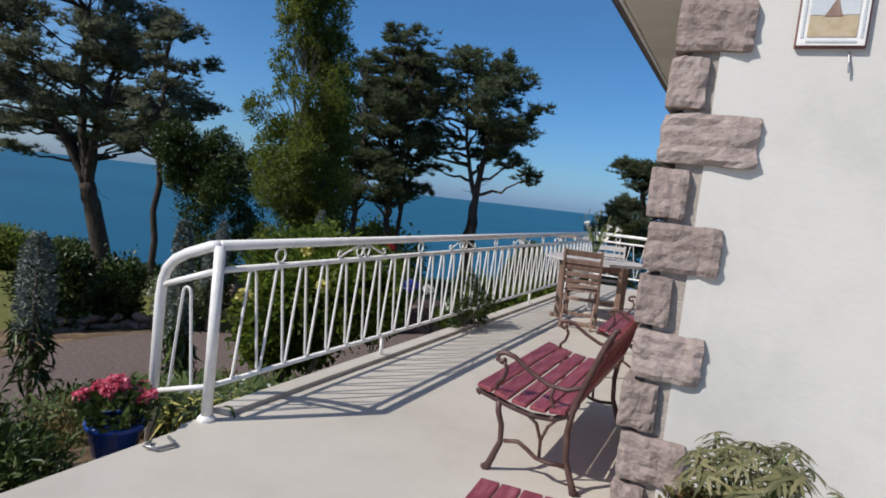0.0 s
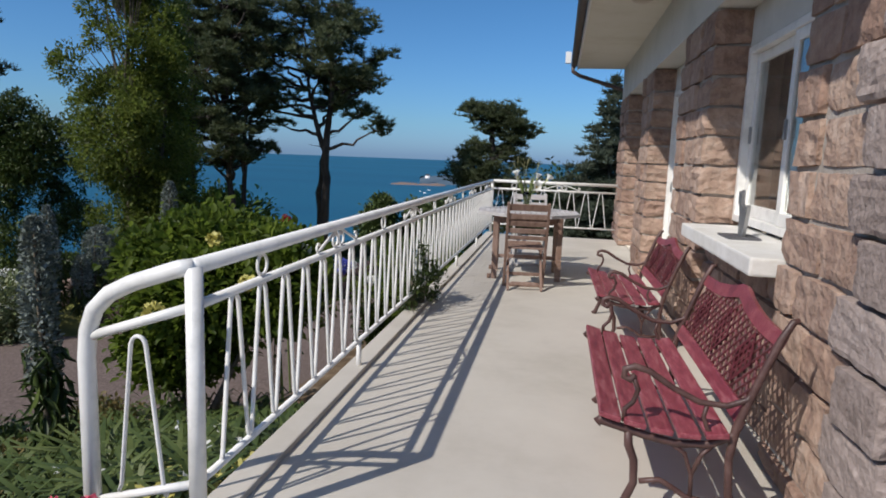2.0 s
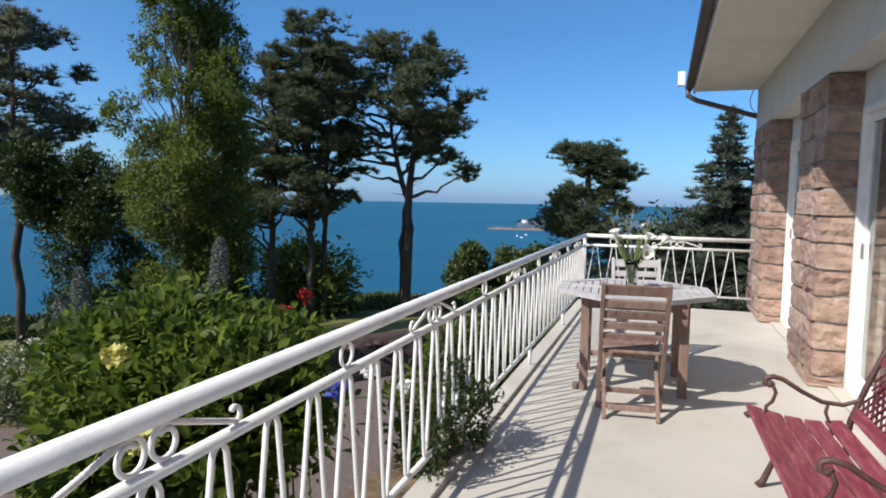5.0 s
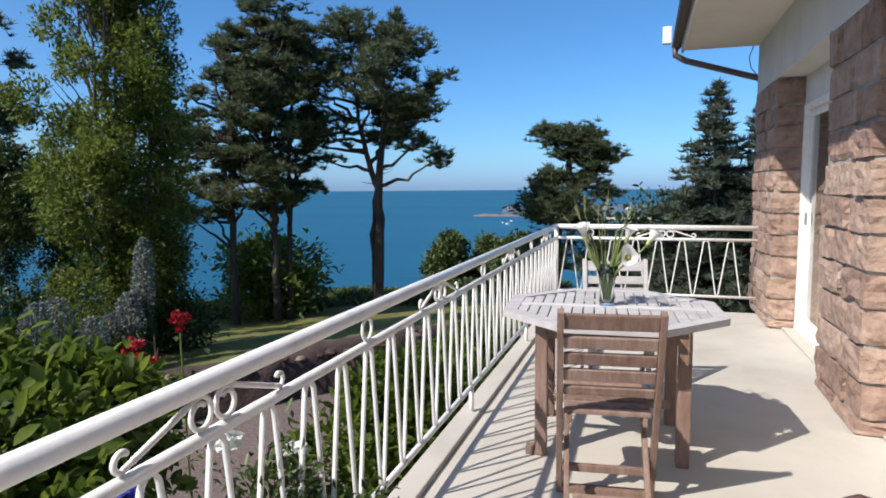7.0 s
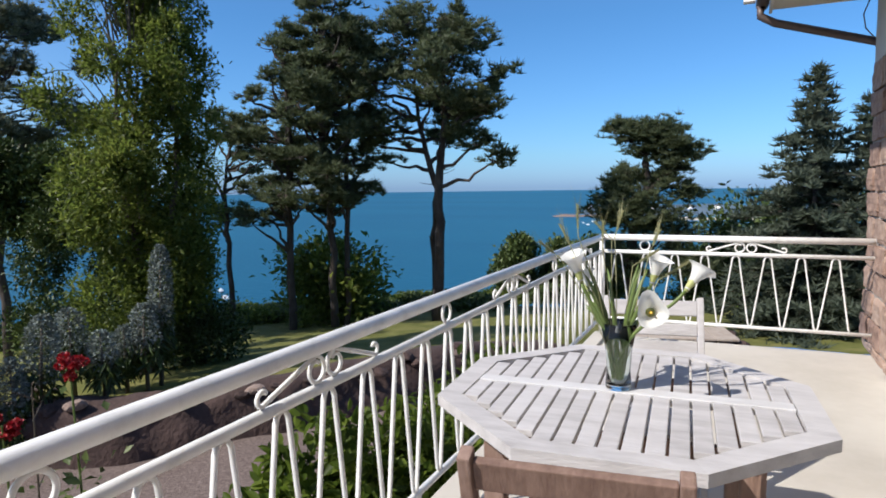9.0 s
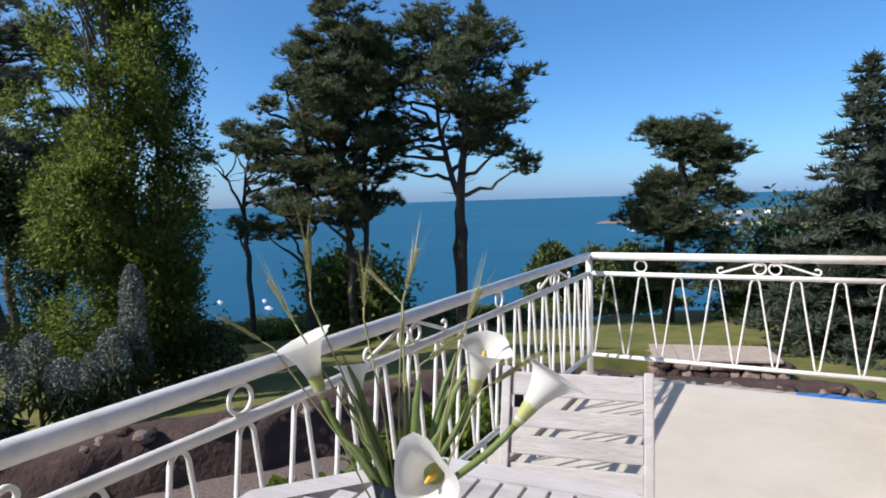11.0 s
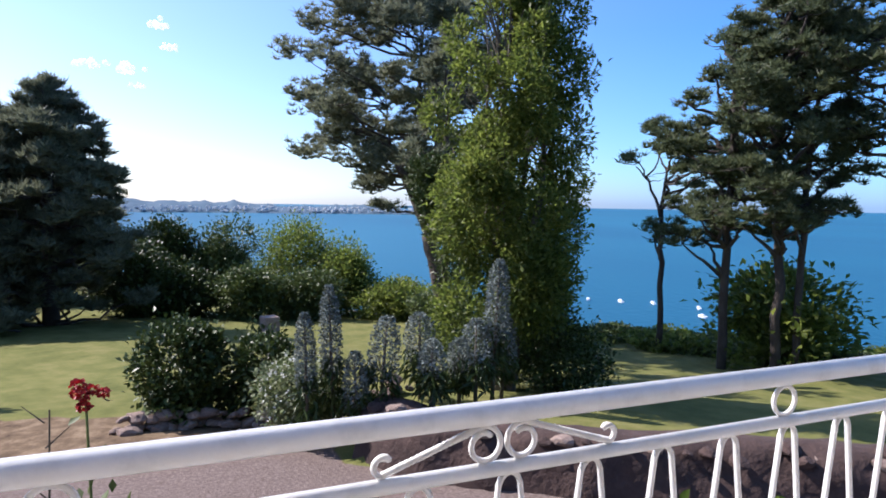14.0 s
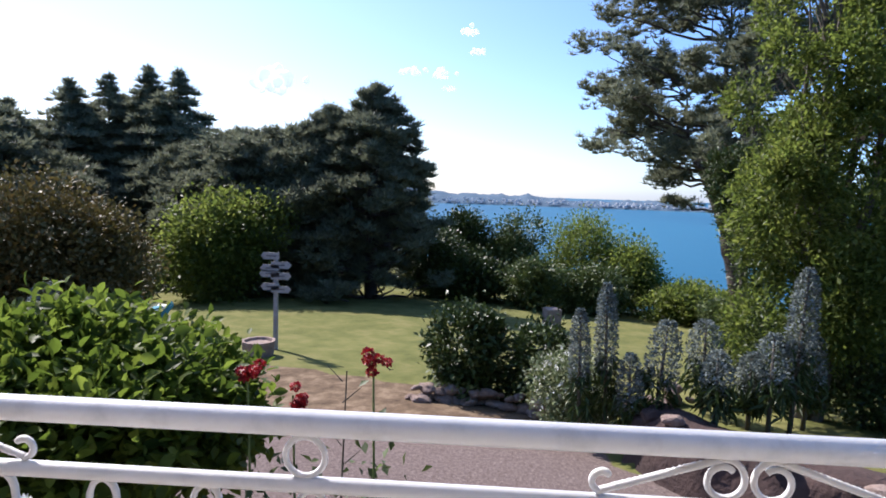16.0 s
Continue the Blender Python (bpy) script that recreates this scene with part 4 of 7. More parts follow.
for sx in (-1, 1):
    part("apron", bx((sx * 0.36 - 0.013, -0.265, H - 0.13), (sx * 0.36 + 0.013, 0.265, H - 0.036), 0.004), TEAK, tab)
part("stretcher", bx((-0.33, -0.02, 0.2), (0.33, 0.02, 0.24), 0.005), TEAK, tab)


def folding_chair(m, label, wood):
    """Faces +y; the origin lies on the floor under the middle of the back."""
    c = thing("folding_chair", label, "chair", m, "folding garden chairs")
    W = 0.208
    for s in (-1, 1):
        part("back_leg", bx((s * W - 0.014, -0.022, 0.0), (s * W + 0.014, 0.022, 0.965), 0.005, Matrix.Translation((0, 0.27, 0)) @ Euler((radians(17), 0, 0)).to_matrix().to_4x4()), wood, c)
        part("front_leg", bx((s * (W - 0.034) - 0.012, -0.02, 0.0), (s * (W - 0.034) + 0.012, 0.02, 0.58), 0.005, Matrix.Translation((0, 0.01, 0)) @ Euler((radians(-40), 0, 0)).to_matrix().to_4x4()), wood, c)
    tilt = Matrix.Translation((0, 0.27, 0)) @ Euler((radians(17), 0, 0)).to_matrix().to_4x4()
    for k, (z, h) in enumerate(((0.915, 0.07), (0.815, 0.055), (0.735, 0.055), (0.655, 0.055), (0.575, 0.04))):
        part("back_slat", bx((-W + 0.015, -0.011, z - h / 2), (W - 0.015, 0.011, z + h / 2), 0.004, tilt), wood, c)
    for k in range(6):
        part("seat_slat", bx((-W + 0.02, 0.14 + 0.066 * k, 0.425 + 0.004 * k), (W - 0.02, 0.198 + 0.066 * k, 0.445 + 0.004 * k), 0.004), wood, c)
    for s in (-1, 1):
        part("seat_rail", bx((s * (W - 0.045) - 0.01, 0.13, 0.385), (s * (W - 0.045) + 0.01, 0.55, 0.424), 0.004), wood, c)
    part("stretcher", bx((-W + 0.015, 0.2, 0.13), (W - 0.015, 0.225, 0.165), 0.004), wood, c)
    part("stretcher", bx((-W + 0.06, 0.06, 0.05), (W - 0.06, 0.085, 0.085), 0.004), wood, c)
    part("floor_bar", bx((-W + 0.0, 0.245, 0.0), (W - 0.0, 0.29, 0.032), 0.004), wood, c)
    return c


folding_chair(pose(0.895, 4.13, 0, 0, 0, 7), "weathered brown teak folding chair drawn up to the table", TEAK)
folding_chair(pose(0.817, 6.05, 0, 0, 0, 190.8), "silvered teak folding chair with slatted back", TEAK_GREY)

vase = thing("vase", "tall clear glass vase full of green stems on the table", "vase", pose(0.82, 5.1, H + 0.002))
part("body", lathe([(0.04, 0.0), (0.043, 0.008), (0.039, 0.07), (0.045, 0.14), (0.061, 0.225), (0.0585, 0.225), (0.0425, 0.14), (0.0365, 0.07), (0.039, 0.016), (0.008, 0.012)], 22), VASE_GLASS, vase, smooth=True)
bou = thing("bouquet", "white arum lilies and green barley ears in a vase", "flowers", pose(0.82, 5.1, H + 0.03))
rng = np.random.default_rng(3)


def lily(parent, mouth, way, turn, size=0.1):
    """A funnel of one rolled petal with a lip drawn to a point, a green throat and a yellow spadix, on a curved stem."""
    way = Vector(way).normalized()
    tip = Vector(mouth) - way * size * 0.95
    root = Vector((rng.uniform(-0.02, 0.02), rng.uniform(-0.02, 0.02), 0))
    c1, c2 = root + Vector((0, 0, 0.6 * tip.z)), tip - way * 0.6 * tip.length * 0.55
    path = []
    for i in range(13):
        t = i / 12
        path.append(root * (1 - t) ** 3 + c1 * 3 * t * (1 - t) ** 2 + c2 * 3 * t * t * (1 - t) + tip * t ** 3)
    stem = part("stem", tb(path, 0.0058, 7), STEM, parent, smooth=True)
    q = way.to_track_quat("Z", "Y").to_matrix().to_4x4() @ pose(0, 0, 0, 0, 0, turn)
    mm = Matrix.Translation(tip) @ q
    bm = bmesh.new()
    rings = []
    for i in range(11):
        a = i / 10
        ring = []
        for j in range(22):
            th = 2 * math.pi * j / 22
            lip = max(0.0, math.cos(th)) ** 6
            open_ = a ** 2.4
            rad = 0.0085 + 0.011 * a + 0.027 * open_ * (1 + 0.95 * lip) + 0.0035 * open_ * math.sin(3 * th + 0.6)
            z = 0.108 * a - 0.017 * a ** 6 * (1 - lip) + 0.006 * a ** 4 * math.cos(th) - 0.016 * a ** 8 * lip
            ring.append(bm.verts.new(mm @ (Vector((rad * math.cos(th), rad * math.sin(th), z)) * (size / 0.1))))
        rings.append(ring)
    for a, c in zip(rings, rings[1:]):
        for j in range(22):
            bm.faces.new((a[j], a[(j + 1) % 22], c[(j + 1) % 22], c[j]))
    bm.faces.new(rings[0][::-1])
    part("petal", bm, PETAL, stem, "white arum petal", True)
    k = size / 0.1
    part("throat", tb([mm @ Vector((0, 0, -0.008 * k)), mm @ Vector((0, 0, 0.008 * k)), mm @ Vector((0, 0, 0.03 * k)), mm @ Vector((0, 0, 0.045 * k))], [0.006 * k, 0.0098 * k, 0.0132 * k, 0.0146 * k], 14), THROAT, stem, "greenish base of the petal", True)
    part("spadix", tb([mm @ Vector((0, 0, 0.02 * k)), mm @ Vector((0, 0, 0.05 * k)), mm @ Vector((0, 0, 0.082 * k))], [0.005 * k, 0.0058 * k, 0.003 * k], 8), SPADIX, stem, "yellow spadix", True)


for mouth, way, turn, size in (((-0.14, -0.085, 0.43), (-0.32, -0.1, 1), 170, 0.1), ((-0.12, 0.025, 0.365), (-0.15, 0.1, 1), 60, 0.078), ((0.12, 0.07, 0.41), (0.3, 0.05, 1), 0, 0.096), ((0.255, 0.02, 0.39), (0.5, 0.42, 0.75), 290, 0.096), ((0.123, -0.15, 0.262), (0.25, -1, 0.12), 100, 0.1)):
    lily(bou, mouth, way, turn, size)


def ear(parent, a, b, n=26):
    """An ear of barley: two rows of grains along the spine, each with a long awn, on a thin straw."""
    a, b = Vector(a), Vector(b)
    root = Vector((rng.uniform(-0.015, 0.015), rng.uniform(-0.015, 0.015), 0))
    d = (b - a).normalized()
    st = part("grass_stem", tb([root, root.lerp(a, 0.5) + Vector((0, 0, 0.05)), a - d * 0.02, a], 0.0017, 5), STRAW, parent, smooth=True)
    L = (b - a).length * 0.62
    side = d.cross(Vector((0.3, 1, 0.2))).normalized()
    V, F = [], []
    for i in range(n):
        s = 1 if i % 2 else -1
        c = a + d * (L * i / n)
        w = (d + side * s * 0.28 + Vector(rng.normal(size=3)) * 0.05).normalized()
        u = w.cross(Vector((0, 0, 1))).normalized()
        for du in (u, w.cross(u)):
            k = len(V)
            V += [c, c + w * 0.006 + du * 0.0023, c + w * 0.0145, c + w * 0.006 - du * 0.0023]
            F += [(k, k + 1, k + 2), (k, k + 2, k + 3)]
        k = len(V)
        far = c + w * rng.uniform(0.055, 0.085) + d * 0.01
        V += [c + w * 0.012 - u * 0.0005, c + w * 0.012 + u * 0.0005, far]
        F += [(k, k + 1, k + 2)]
    crown_part(st, "ear", np.array([tuple(v) for v in V]), np.array(F), STRAW, "bearded barley ear")


for a, b in (((-0.122, -0.078, 0.507), (-0.126, -0.081, 0.637)), ((-0.143, -0.094, 0.456), (-0.186, -0.13, 0.565)), ((-0.052, -0.03, 0.478), (-0.049, -0.028, 0.561)), ((-0.021, 0.05, 0.496), (0.004, 0.07, 0.6)), ((0.095, 0.048, 0.447), (0.127, 0.061, 0.53)), ((-0.184, -0.127, 0.431), (-0.247, -0.187, 0.496)), ((-0.052, 0.06, 0.483), (-0.113, 0.04, 0.55)), ((0.132, 0.063, 0.347), (0.256, 0.102, 0.431)), ((0.06, -0.02, 0.4), (0.16, -0.03, 0.47))):
    ear(bou, a, b)
for k in range(14):
    a = rng.uniform(0, 2 * math.pi)
    e = Vector((math.cos(a) * 0.085, math.sin(a) * 0.085, rng.uniform(0.2, 0.36)))
    part("blade", tb([(0.2 * e.x, 0.2 * e.y, 0), e * 0.5 + Vector((0, 0, 0.05)), e, e * 1.3 - Vector((0, 0, 0.05))], [0.004, 0.008, 0.007, 0.0015], 6, flat=0.2), STEM, bou, "long green leaf", True)

# ---- planter with ornamental leaves by the gable ----
pot = thing("plant_pot", "dark terracotta pot with a green finger-leaved plant", "pot plant", pose(2.63, -0.8, -0.001))
part("pot", lathe([(0.16, 0.0), (0.175, 0.02), (0.215, 0.38), (0.232, 0.39), (0.236, 0.415), (0.232, 0.44), (0.212, 0.44), (0.205, 0.4), (0.02, 0.395)], 32), TERRACOTTA, pot, smooth=True)
rng = np.random.default_rng(8)


def fingered_leaf(V, F, c, n, size, fingers=8):
    """A leaf of narrow toothed fingers that spread from one point and droop at their ends."""
    n = Vector(n).normalized()
    u = n.cross(Vector((0.2, 0.1, 1))).normalized()
    v = n.cross(u)
    for k in range(fingers):
        ang = radians(-150 + 300 * k / (fingers - 1)) + rng.normal() * 0.06
        w = u * math.cos(ang) + v * math.sin(ang)
        sd = n.cross(w)
        L = size * (1 - 0.28 * abs(k - (fingers - 1) / 2) / (fingers / 2)) * rng.uniform(0.85, 1.1)
        b = len(V)
        for j, (t, half) in enumerate(((0.05, 0.03), (0.35, 0.12), (0.42, 0.07), (0.65, 0.11), (0.72, 0.06), (1.0, 0.006))):
            p = c + w * L * t - Vector((0, 0, 0.32 * L * t * t))
            V += [p - sd * half * L, p + sd * half * L + n * 0.001]
            if j:
                q = b + 2 * j
                F.append((q - 2, q - 1, q + 1, q))


V, F = [], []
stalks = bmesh.new()
for k in range(64):
    a = rng.uniform(0, 2 * math.pi)
    e = math.sqrt(rng.uniform(0.02, 1))
    c = Vector((0.26 * e * math.cos(a) + 0.02, 0.22 * e * math.sin(a), 0.47 + 0.27 * math.sqrt(max(0.0, 1 - e * e)) * rng.uniform(0.55, 1.05)))
    fingered_leaf(V, F, c, (math.cos(a) * e * 0.8, math.sin(a) * e * 0.8, 0.9), rng.uniform(0.065, 0.1))
    tube(stalks, [(0.03 * math.cos(a), 0.03 * math.sin(a), 0.39), (c.x * 0.6, c.y * 0.6, 0.39 + (c.z - 0.39) * 0.75), tuple(c)], [0.004, 0.003, 0.002], 5)
part("stem", stalks, STEM, pot, "thin branching green stem", True)
crown_part(pot, "foliage", np.array([tuple(v) for v in V]), np.array(F), mat("cut_leaves", [(0.08, 0.09, 0.035), (0.175, 0.17, 0.075), (0.31, 0.28, 0.14)], 6, 0.5, bump=0, island=0.6, translucent=0.3))
c = in_ball(rng, 240, 0.5) * np.array([0.22, 0.2, 0.07]) + np.array([-0.06, -0.03, 0.45])
v, f = leaves(rng, c, 0.045, c)
crown_part(pot, "low_foliage", v, f, LEAF_BROWN, "russet trailing leaves")
# ---- trees and shrubs ----
def limb_path(rng, a, b, sag=0.08, n=6):
    a, b = Vector(a), Vector(b)
    L = (b - a).length
    pts = []
    for i in range(n + 1):
        t = i / n
        p = a.lerp(b, t)
        w = math.sin(t * math.pi) * L * sag
        pts.append(p + Vector((rng.normal() * w * 0.6, rng.normal() * w * 0.6, rng.normal() * w * 0.4 - w * 0.4)))
    return pts


def pine(x, y, label, stems, pads, seed, needle=NEEDLE, tuft=0.27, density=1.12, bark=BARK, z0=None, dead=6, group="pines on the cliff", lean=(0.0, 0.0)):
    """A maritime pine. stems: paths of (dx, dy, z, radius) from the foot; pads: (dx, dy, z, rx, ry, rz, tufts)."""
    rng = np.random.default_rng(seed)
    g = gz(x, y) - 0.1 if z0 is None else z0
    t = thing("pine_tree", label, "tree", pose(x, y, g), group)
    up = float(sink(x, y))

    def grown(px, py, pz):
        k = min(1.0, pz / 4.5)
        return px + lean[0] * k, py + lean[1] * k, pz + up * min(1.0, max(0.0, pz / 2.0))

    stems = [[(*grown(*q[:3]), q[3]) for q in st] for st in stems]
    pads = [(*grown(*q[:3]), *q[3:]) for q in pads]
    bm = bmesh.new()
    nodes = []
    for st in stems:
        pts, rs = [], []
        for (ax, ay, az, ar), (bx_, by_, bz, br) in zip(st, st[1:]):
            for i in range(4):
                u = i / 4
                pts.append(Vector((ax + (bx_ - ax) * u, ay + (by_ - ay) * u, az + (bz - az) * u)) + Vector((rng.normal(), rng.normal(), 0)) * 0.035)
                rs.append(ar + (br - ar) * u)
        pts.append(Vector(st[-1][:3])), rs.append(st[-1][3])
        tube(bm, pts, rs, 9)
        nodes += [(p, r) for p, r in zip(pts, rs)]
    part("trunk", bm, bark, t, smooth=True)
    C = []
    for px, py, pz, rx, ry, rz, n in pads:
        n = int(n * density)
        bm = bmesh.new()
        # a limb from the nearest lower stem node
        below = [(p, r) for p, r in nodes if p.z < pz - 0.15] or nodes
        a, r = min(below, key=lambda q: (q[0] - Vector((px, py, pz - 0.9))).length)
        e = Vector((px, py, pz - rz * 0.3))
        tube(bm, limb_path(rng, a, e), [min(r, 0.075) * (1 - 0.8 * i / 6) + 0.008 for i in range(7)], 6)
        lim = in_ball(rng, max(5, n // 14), 0.3) * np.array([rx, ry, rz]) + np.array([px, py, pz])
        for q in lim:
            tube(bm, [e, (e + Vector(q)) / 2 + Vector((0, 0, -0.05)), Vector(q)], [0.02, 0.013, 0.006], 4)
        part("branch", bm, bark, t, smooth=True)
        # tufts gather in small clumps
        k = max(3, n // 9)
        cl = in_ball(rng, k, 0.25) * np.array([rx, ry, rz]) + np.array([px, py, pz])
        idx = rng.integers(0, k, n)
        C.append(cl[idx] + rng.normal(size=(n, 3)) * np.array([0.24, 0.24, 0.15]) * min(1.0, rx / 1.2))
    for i in range(dead):
        a, r = nodes[rng.integers(len(nodes) // 4, len(nodes))]
        bm = bmesh.new()
        d = Vector((rng.normal(), rng.normal(), rng.uniform(-0.2, 0.3))).normalized() * rng.uniform(0.5, 1.4)
        tube(bm, limb_path(rng, a, a + d, 0.12, 4), [0.022, 0.016, 0.012, 0.008, 0.004], 4)
        part("dead_branch", bm, bark, t, smooth=True)
    v, f = tufts(rng, np.concatenate(C), tuft, 15, 0.45, 0.085)
    crown_part(t, "crown", v, f, needle)
    return t


def pads_between(rng, n, lo, hi, radius, flat=0.4, size=(0.7, 1.3), tuft_n=70, cx=0.0, cy=0.0, lean=(0, 0)):
    """Random flattened pads between two heights; radius: crown radius as a function of 0..1."""
    out = []
    for i in range(n):
        u = (i + rng.uniform(0, 1)) / n
        r = radius(u)
        a = rng.uniform(0, 2 * math.pi)
        rr = r * math.sqrt(rng.uniform(0.05, 1))
        s = rng.uniform(*size) * min(1.0, 0.45 + r / 3)
        out.append((cx + lean[0] * u + rr * math.cos(a), cy + lean[1] * u + rr * math.sin(a), lo + (hi - lo) * u, s, s, s * flat, int(tuft_n * s * s + 10)))
    return out


G = random.Random(4)
rg = np.random.default_rng(21)
# the two-stemmed pine with the wide flat crown
two = pine(-9.1, 24.6, "tall two-stemmed pine with a wide dark crown", [[(-0.1, 0.0, 0, 0.2), (0.0, 0, 2.4, 0.165), (-0.02, 0.05, 4.0, 0.15), (0.25, 0.1, 6.4, 0.09), (0.1, 0.1, 9.2, 0.03)], [(-0.6, 0.9, 0, 0.16), (-0.45, 0.6, 2.2, 0.13), (-0.1, 0.15, 3.9, 0.12), (-0.35, 0.1, 4.8, 0.1), (-0.8, 0.1, 6.4, 0.07), (-1.0, 0, 8.6, 0.03)]],
     pads_between(rg, 44, 5.6, 9.9, lambda u: 0.9 + 2.1 * math.sin(math.pi * min(1, 0.12 + 0.82 * u)), 0.42, (0.6, 1.15), 88, cx=-1.0) + [(2.1, -0.2, 4.9, 0.75, 0.7, 0.28, 60), (1.3, 0.2, 5.5, 0.7, 0.6, 0.3, 60), (-1.9, 0, 5.0, 0.6, 0.6, 0.25, 40), (1.9, 0, 6.6, 0.7, 0.6, 0.35, 70)], 31)
two.scale = (1.09, 1.09, 1.09)
# the cluster to its seaward side
pine(-12.53, 22.5, "slender pine in a cluster above the sea", [[(0, 0, 0, 0.16), (0.05, 0, 3.0, 0.13), (-0.25, 0, 6.0, 0.12), (-0.1, 0, 11.0, 0.03)]],
     pads_between(rg, 54, 3.6, 11.6, lambda u: 1.7 * math.sin(math.pi * (0.16 + 0.72 * u)) + 0.3, 0.42, (0.5, 1.05), 72), 32)
pine(-13.85, 21.75, "slender pine in a cluster above the sea", [[(0, 0, 0, 0.15), (-0.05, 0, 3.2, 0.125), (0.1, 0, 6.2, 0.1), (0.0, 0, 10.0, 0.03)]],
     pads_between(rg, 48, 3.3, 10.4, lambda u: 1.9 * math.sin(math.pi * (0.2 + 0.7 * u)) + 0.2, 0.42, (0.5, 1.0), 72, lean=(-0.3, 0)), 33)
pine(-12.28, 22.95, "slender pine in a cluster above the sea", [[(0, 0, 0, 0.12), (0.15, 0, 3.0, 0.1), (0.25, 0, 6.0, 0.08), (0.5, 0, 9.3, 0.03)]],
     pads_between(rg, 32, 4.0, 10.6, lambda u: 1.3 * math.sin(math.pi * (0.2 + 0.7 * u)) + 0.2, 0.4, (0.5, 1.0), 75), 34)
# the small sparse pine
pine(-17.3, 22.2, "small sparse pine with a bent top", [[(0, 0, 0, 0.12), (0.03, 0, 2.6, 0.1), (-0.1, 0, 4.6, 0.08), (0.3, 0, 6.4, 0.03)], [(-0.05, 0, 4.3, 0.07), (-0.9, 0, 5.6, 0.04), (-1.6, 0, 6.2, 0.02)]],
     pads_between(rg, 13, 5.6, 7.6, lambda u: 1.7 - 0.7 * u, 0.35, (0.5, 0.9), 55) + [(0.1, 0, 3.9, 0.75, 0.6, 0.4, 75), (-0.5, 0.1, 3.5, 0.5, 0.5, 0.25, 40)], 35)
# the big many-limbed pine
limbs = [[(0, 0, 0, 0.42), (-0.1, 0, 2.2, 0.36), (-0.1, 0, 3.4, 0.33)]]
for dx, dy, dz in ((-2.6, -0.8, 9.0), (-1.1, 0.4, 11.0), (0.3, -0.3, 12.0), (1.5, 0.5, 11.0), (2.4, -0.2, 8.8), (-3.4, 0.6, 7.0)):
    limbs.append([(-0.1, 0, 3.2, 0.2), (dx * 0.35, dy * 0.4, 4.6 + 0.1 * dz, 0.16), (dx * 0.8, dy, dz * 0.78, 0.09), (dx, dy, dz, 0.03)])
pine(-23.3, 16.3, "big many-limbed pine with a broad dark crown", limbs,
     pads_between(rg, 100, 5.2, 13.6, lambda u: 5.0 * math.sin(math.pi * (0.2 + 0.68 * u)) + 0.5, 0.36, (0.7, 1.35), 58, lean=(-0.6, -0.6)) + [(-3.6, -0.5, 4.7, 0.9, 0.7, 0.3, 70), (-2.9, -1.4, 5.6, 1.0, 0.8, 0.35, 80)], 36, NEEDLE_DARK, 0.32, dead=14, lean=(-0.5, -1.15))
pine(-17.0, 13.4, "thin straight pine beside the big one", [[(0, 0, 0, 0.13), (0.05, 0, 3.5, 0.11), (0.0, 0, 7.0, 0.06), (0.1, 0, 9.2, 0.02)]],
     pads_between(rg, 16, 4.8, 9.4, lambda u: 1.2 - 0.5 * u, 0.4, (0.5, 0.9), 65), 37, NEEDLE_DARK)
# the windswept pine by the shore
pine(-2.6, 29.5, "windswept umbrella pine leaning over the shore", [[(-0.2, 0, -1.5, 0.24), (-0.1, 0, 1.6, 0.2), (0.5, 0, 3.2, 0.16), (0.3, 0, 4.3, 0.1), (0.7, 0, 5.2, 0.05)], [(0.4, 0, 2.9, 0.13), (1.3, 0, 3.9, 0.08), (2.1, 0, 4.5, 0.04)]],
     [(-0.75, 0, 5.5, 0.62, 0.9, 0.3, 130), (-0.25, 0, 5.2, 0.9, 1.1, 0.4, 220), (0.48, 0.2, 5.35, 1.0, 1.0, 0.36, 220), (1.04, 0, 5.1, 0.95, 0.9, 0.4, 200), (1.6, 0, 4.7, 0.85, 0.8, 0.34, 150), (2.16, 0, 4.35, 0.6, 0.6, 0.28, 80), (0.96, 0.2, 4.4, 0.9, 0.8, 0.36, 130), (1.76, 0, 3.9, 0.75, 0.7, 0.3, 90), (0.4, -0.2, 4.5, 0.7, 0.8, 0.3, 90),
      (0.72, 0.2, 3.6, 0.8, 0.8, 0.4, 120), (1.28, 0.2, 3.2, 0.85, 0.8, 0.36, 120), (1.84, 0.2, 2.8, 0.7, 0.7, 0.3, 90), (-0.3, 0, 3.55, 0.8, 0.8, 0.35, 140), (-0.9, 0.2, 3.1, 0.75, 0.9, 0.4, 160), (-0.2, -0.5, 2.8, 1.1, 1.0, 0.5, 220), (-1.1, -0.3, 2.3, 0.9, 1.0, 0.5, 190), (-0.2, -0.5, 1.9, 1.4, 1.0, 0.7, 280), (0.8, -0.2, 2.0, 1.1, 1.0, 0.6, 220), (1.52, 0.2, 1.6, 1.1, 1.0, 0.6, 200), (-0.6, 0, 0.8, 1.6, 1.2, 0.7, 240), (0.96, 0, 0.7, 1.6, 1.2, 0.7, 240), (2.08, 0, 0.6, 1.2, 1.0, 0.6, 160)], 38, z0=-2.6, group="")


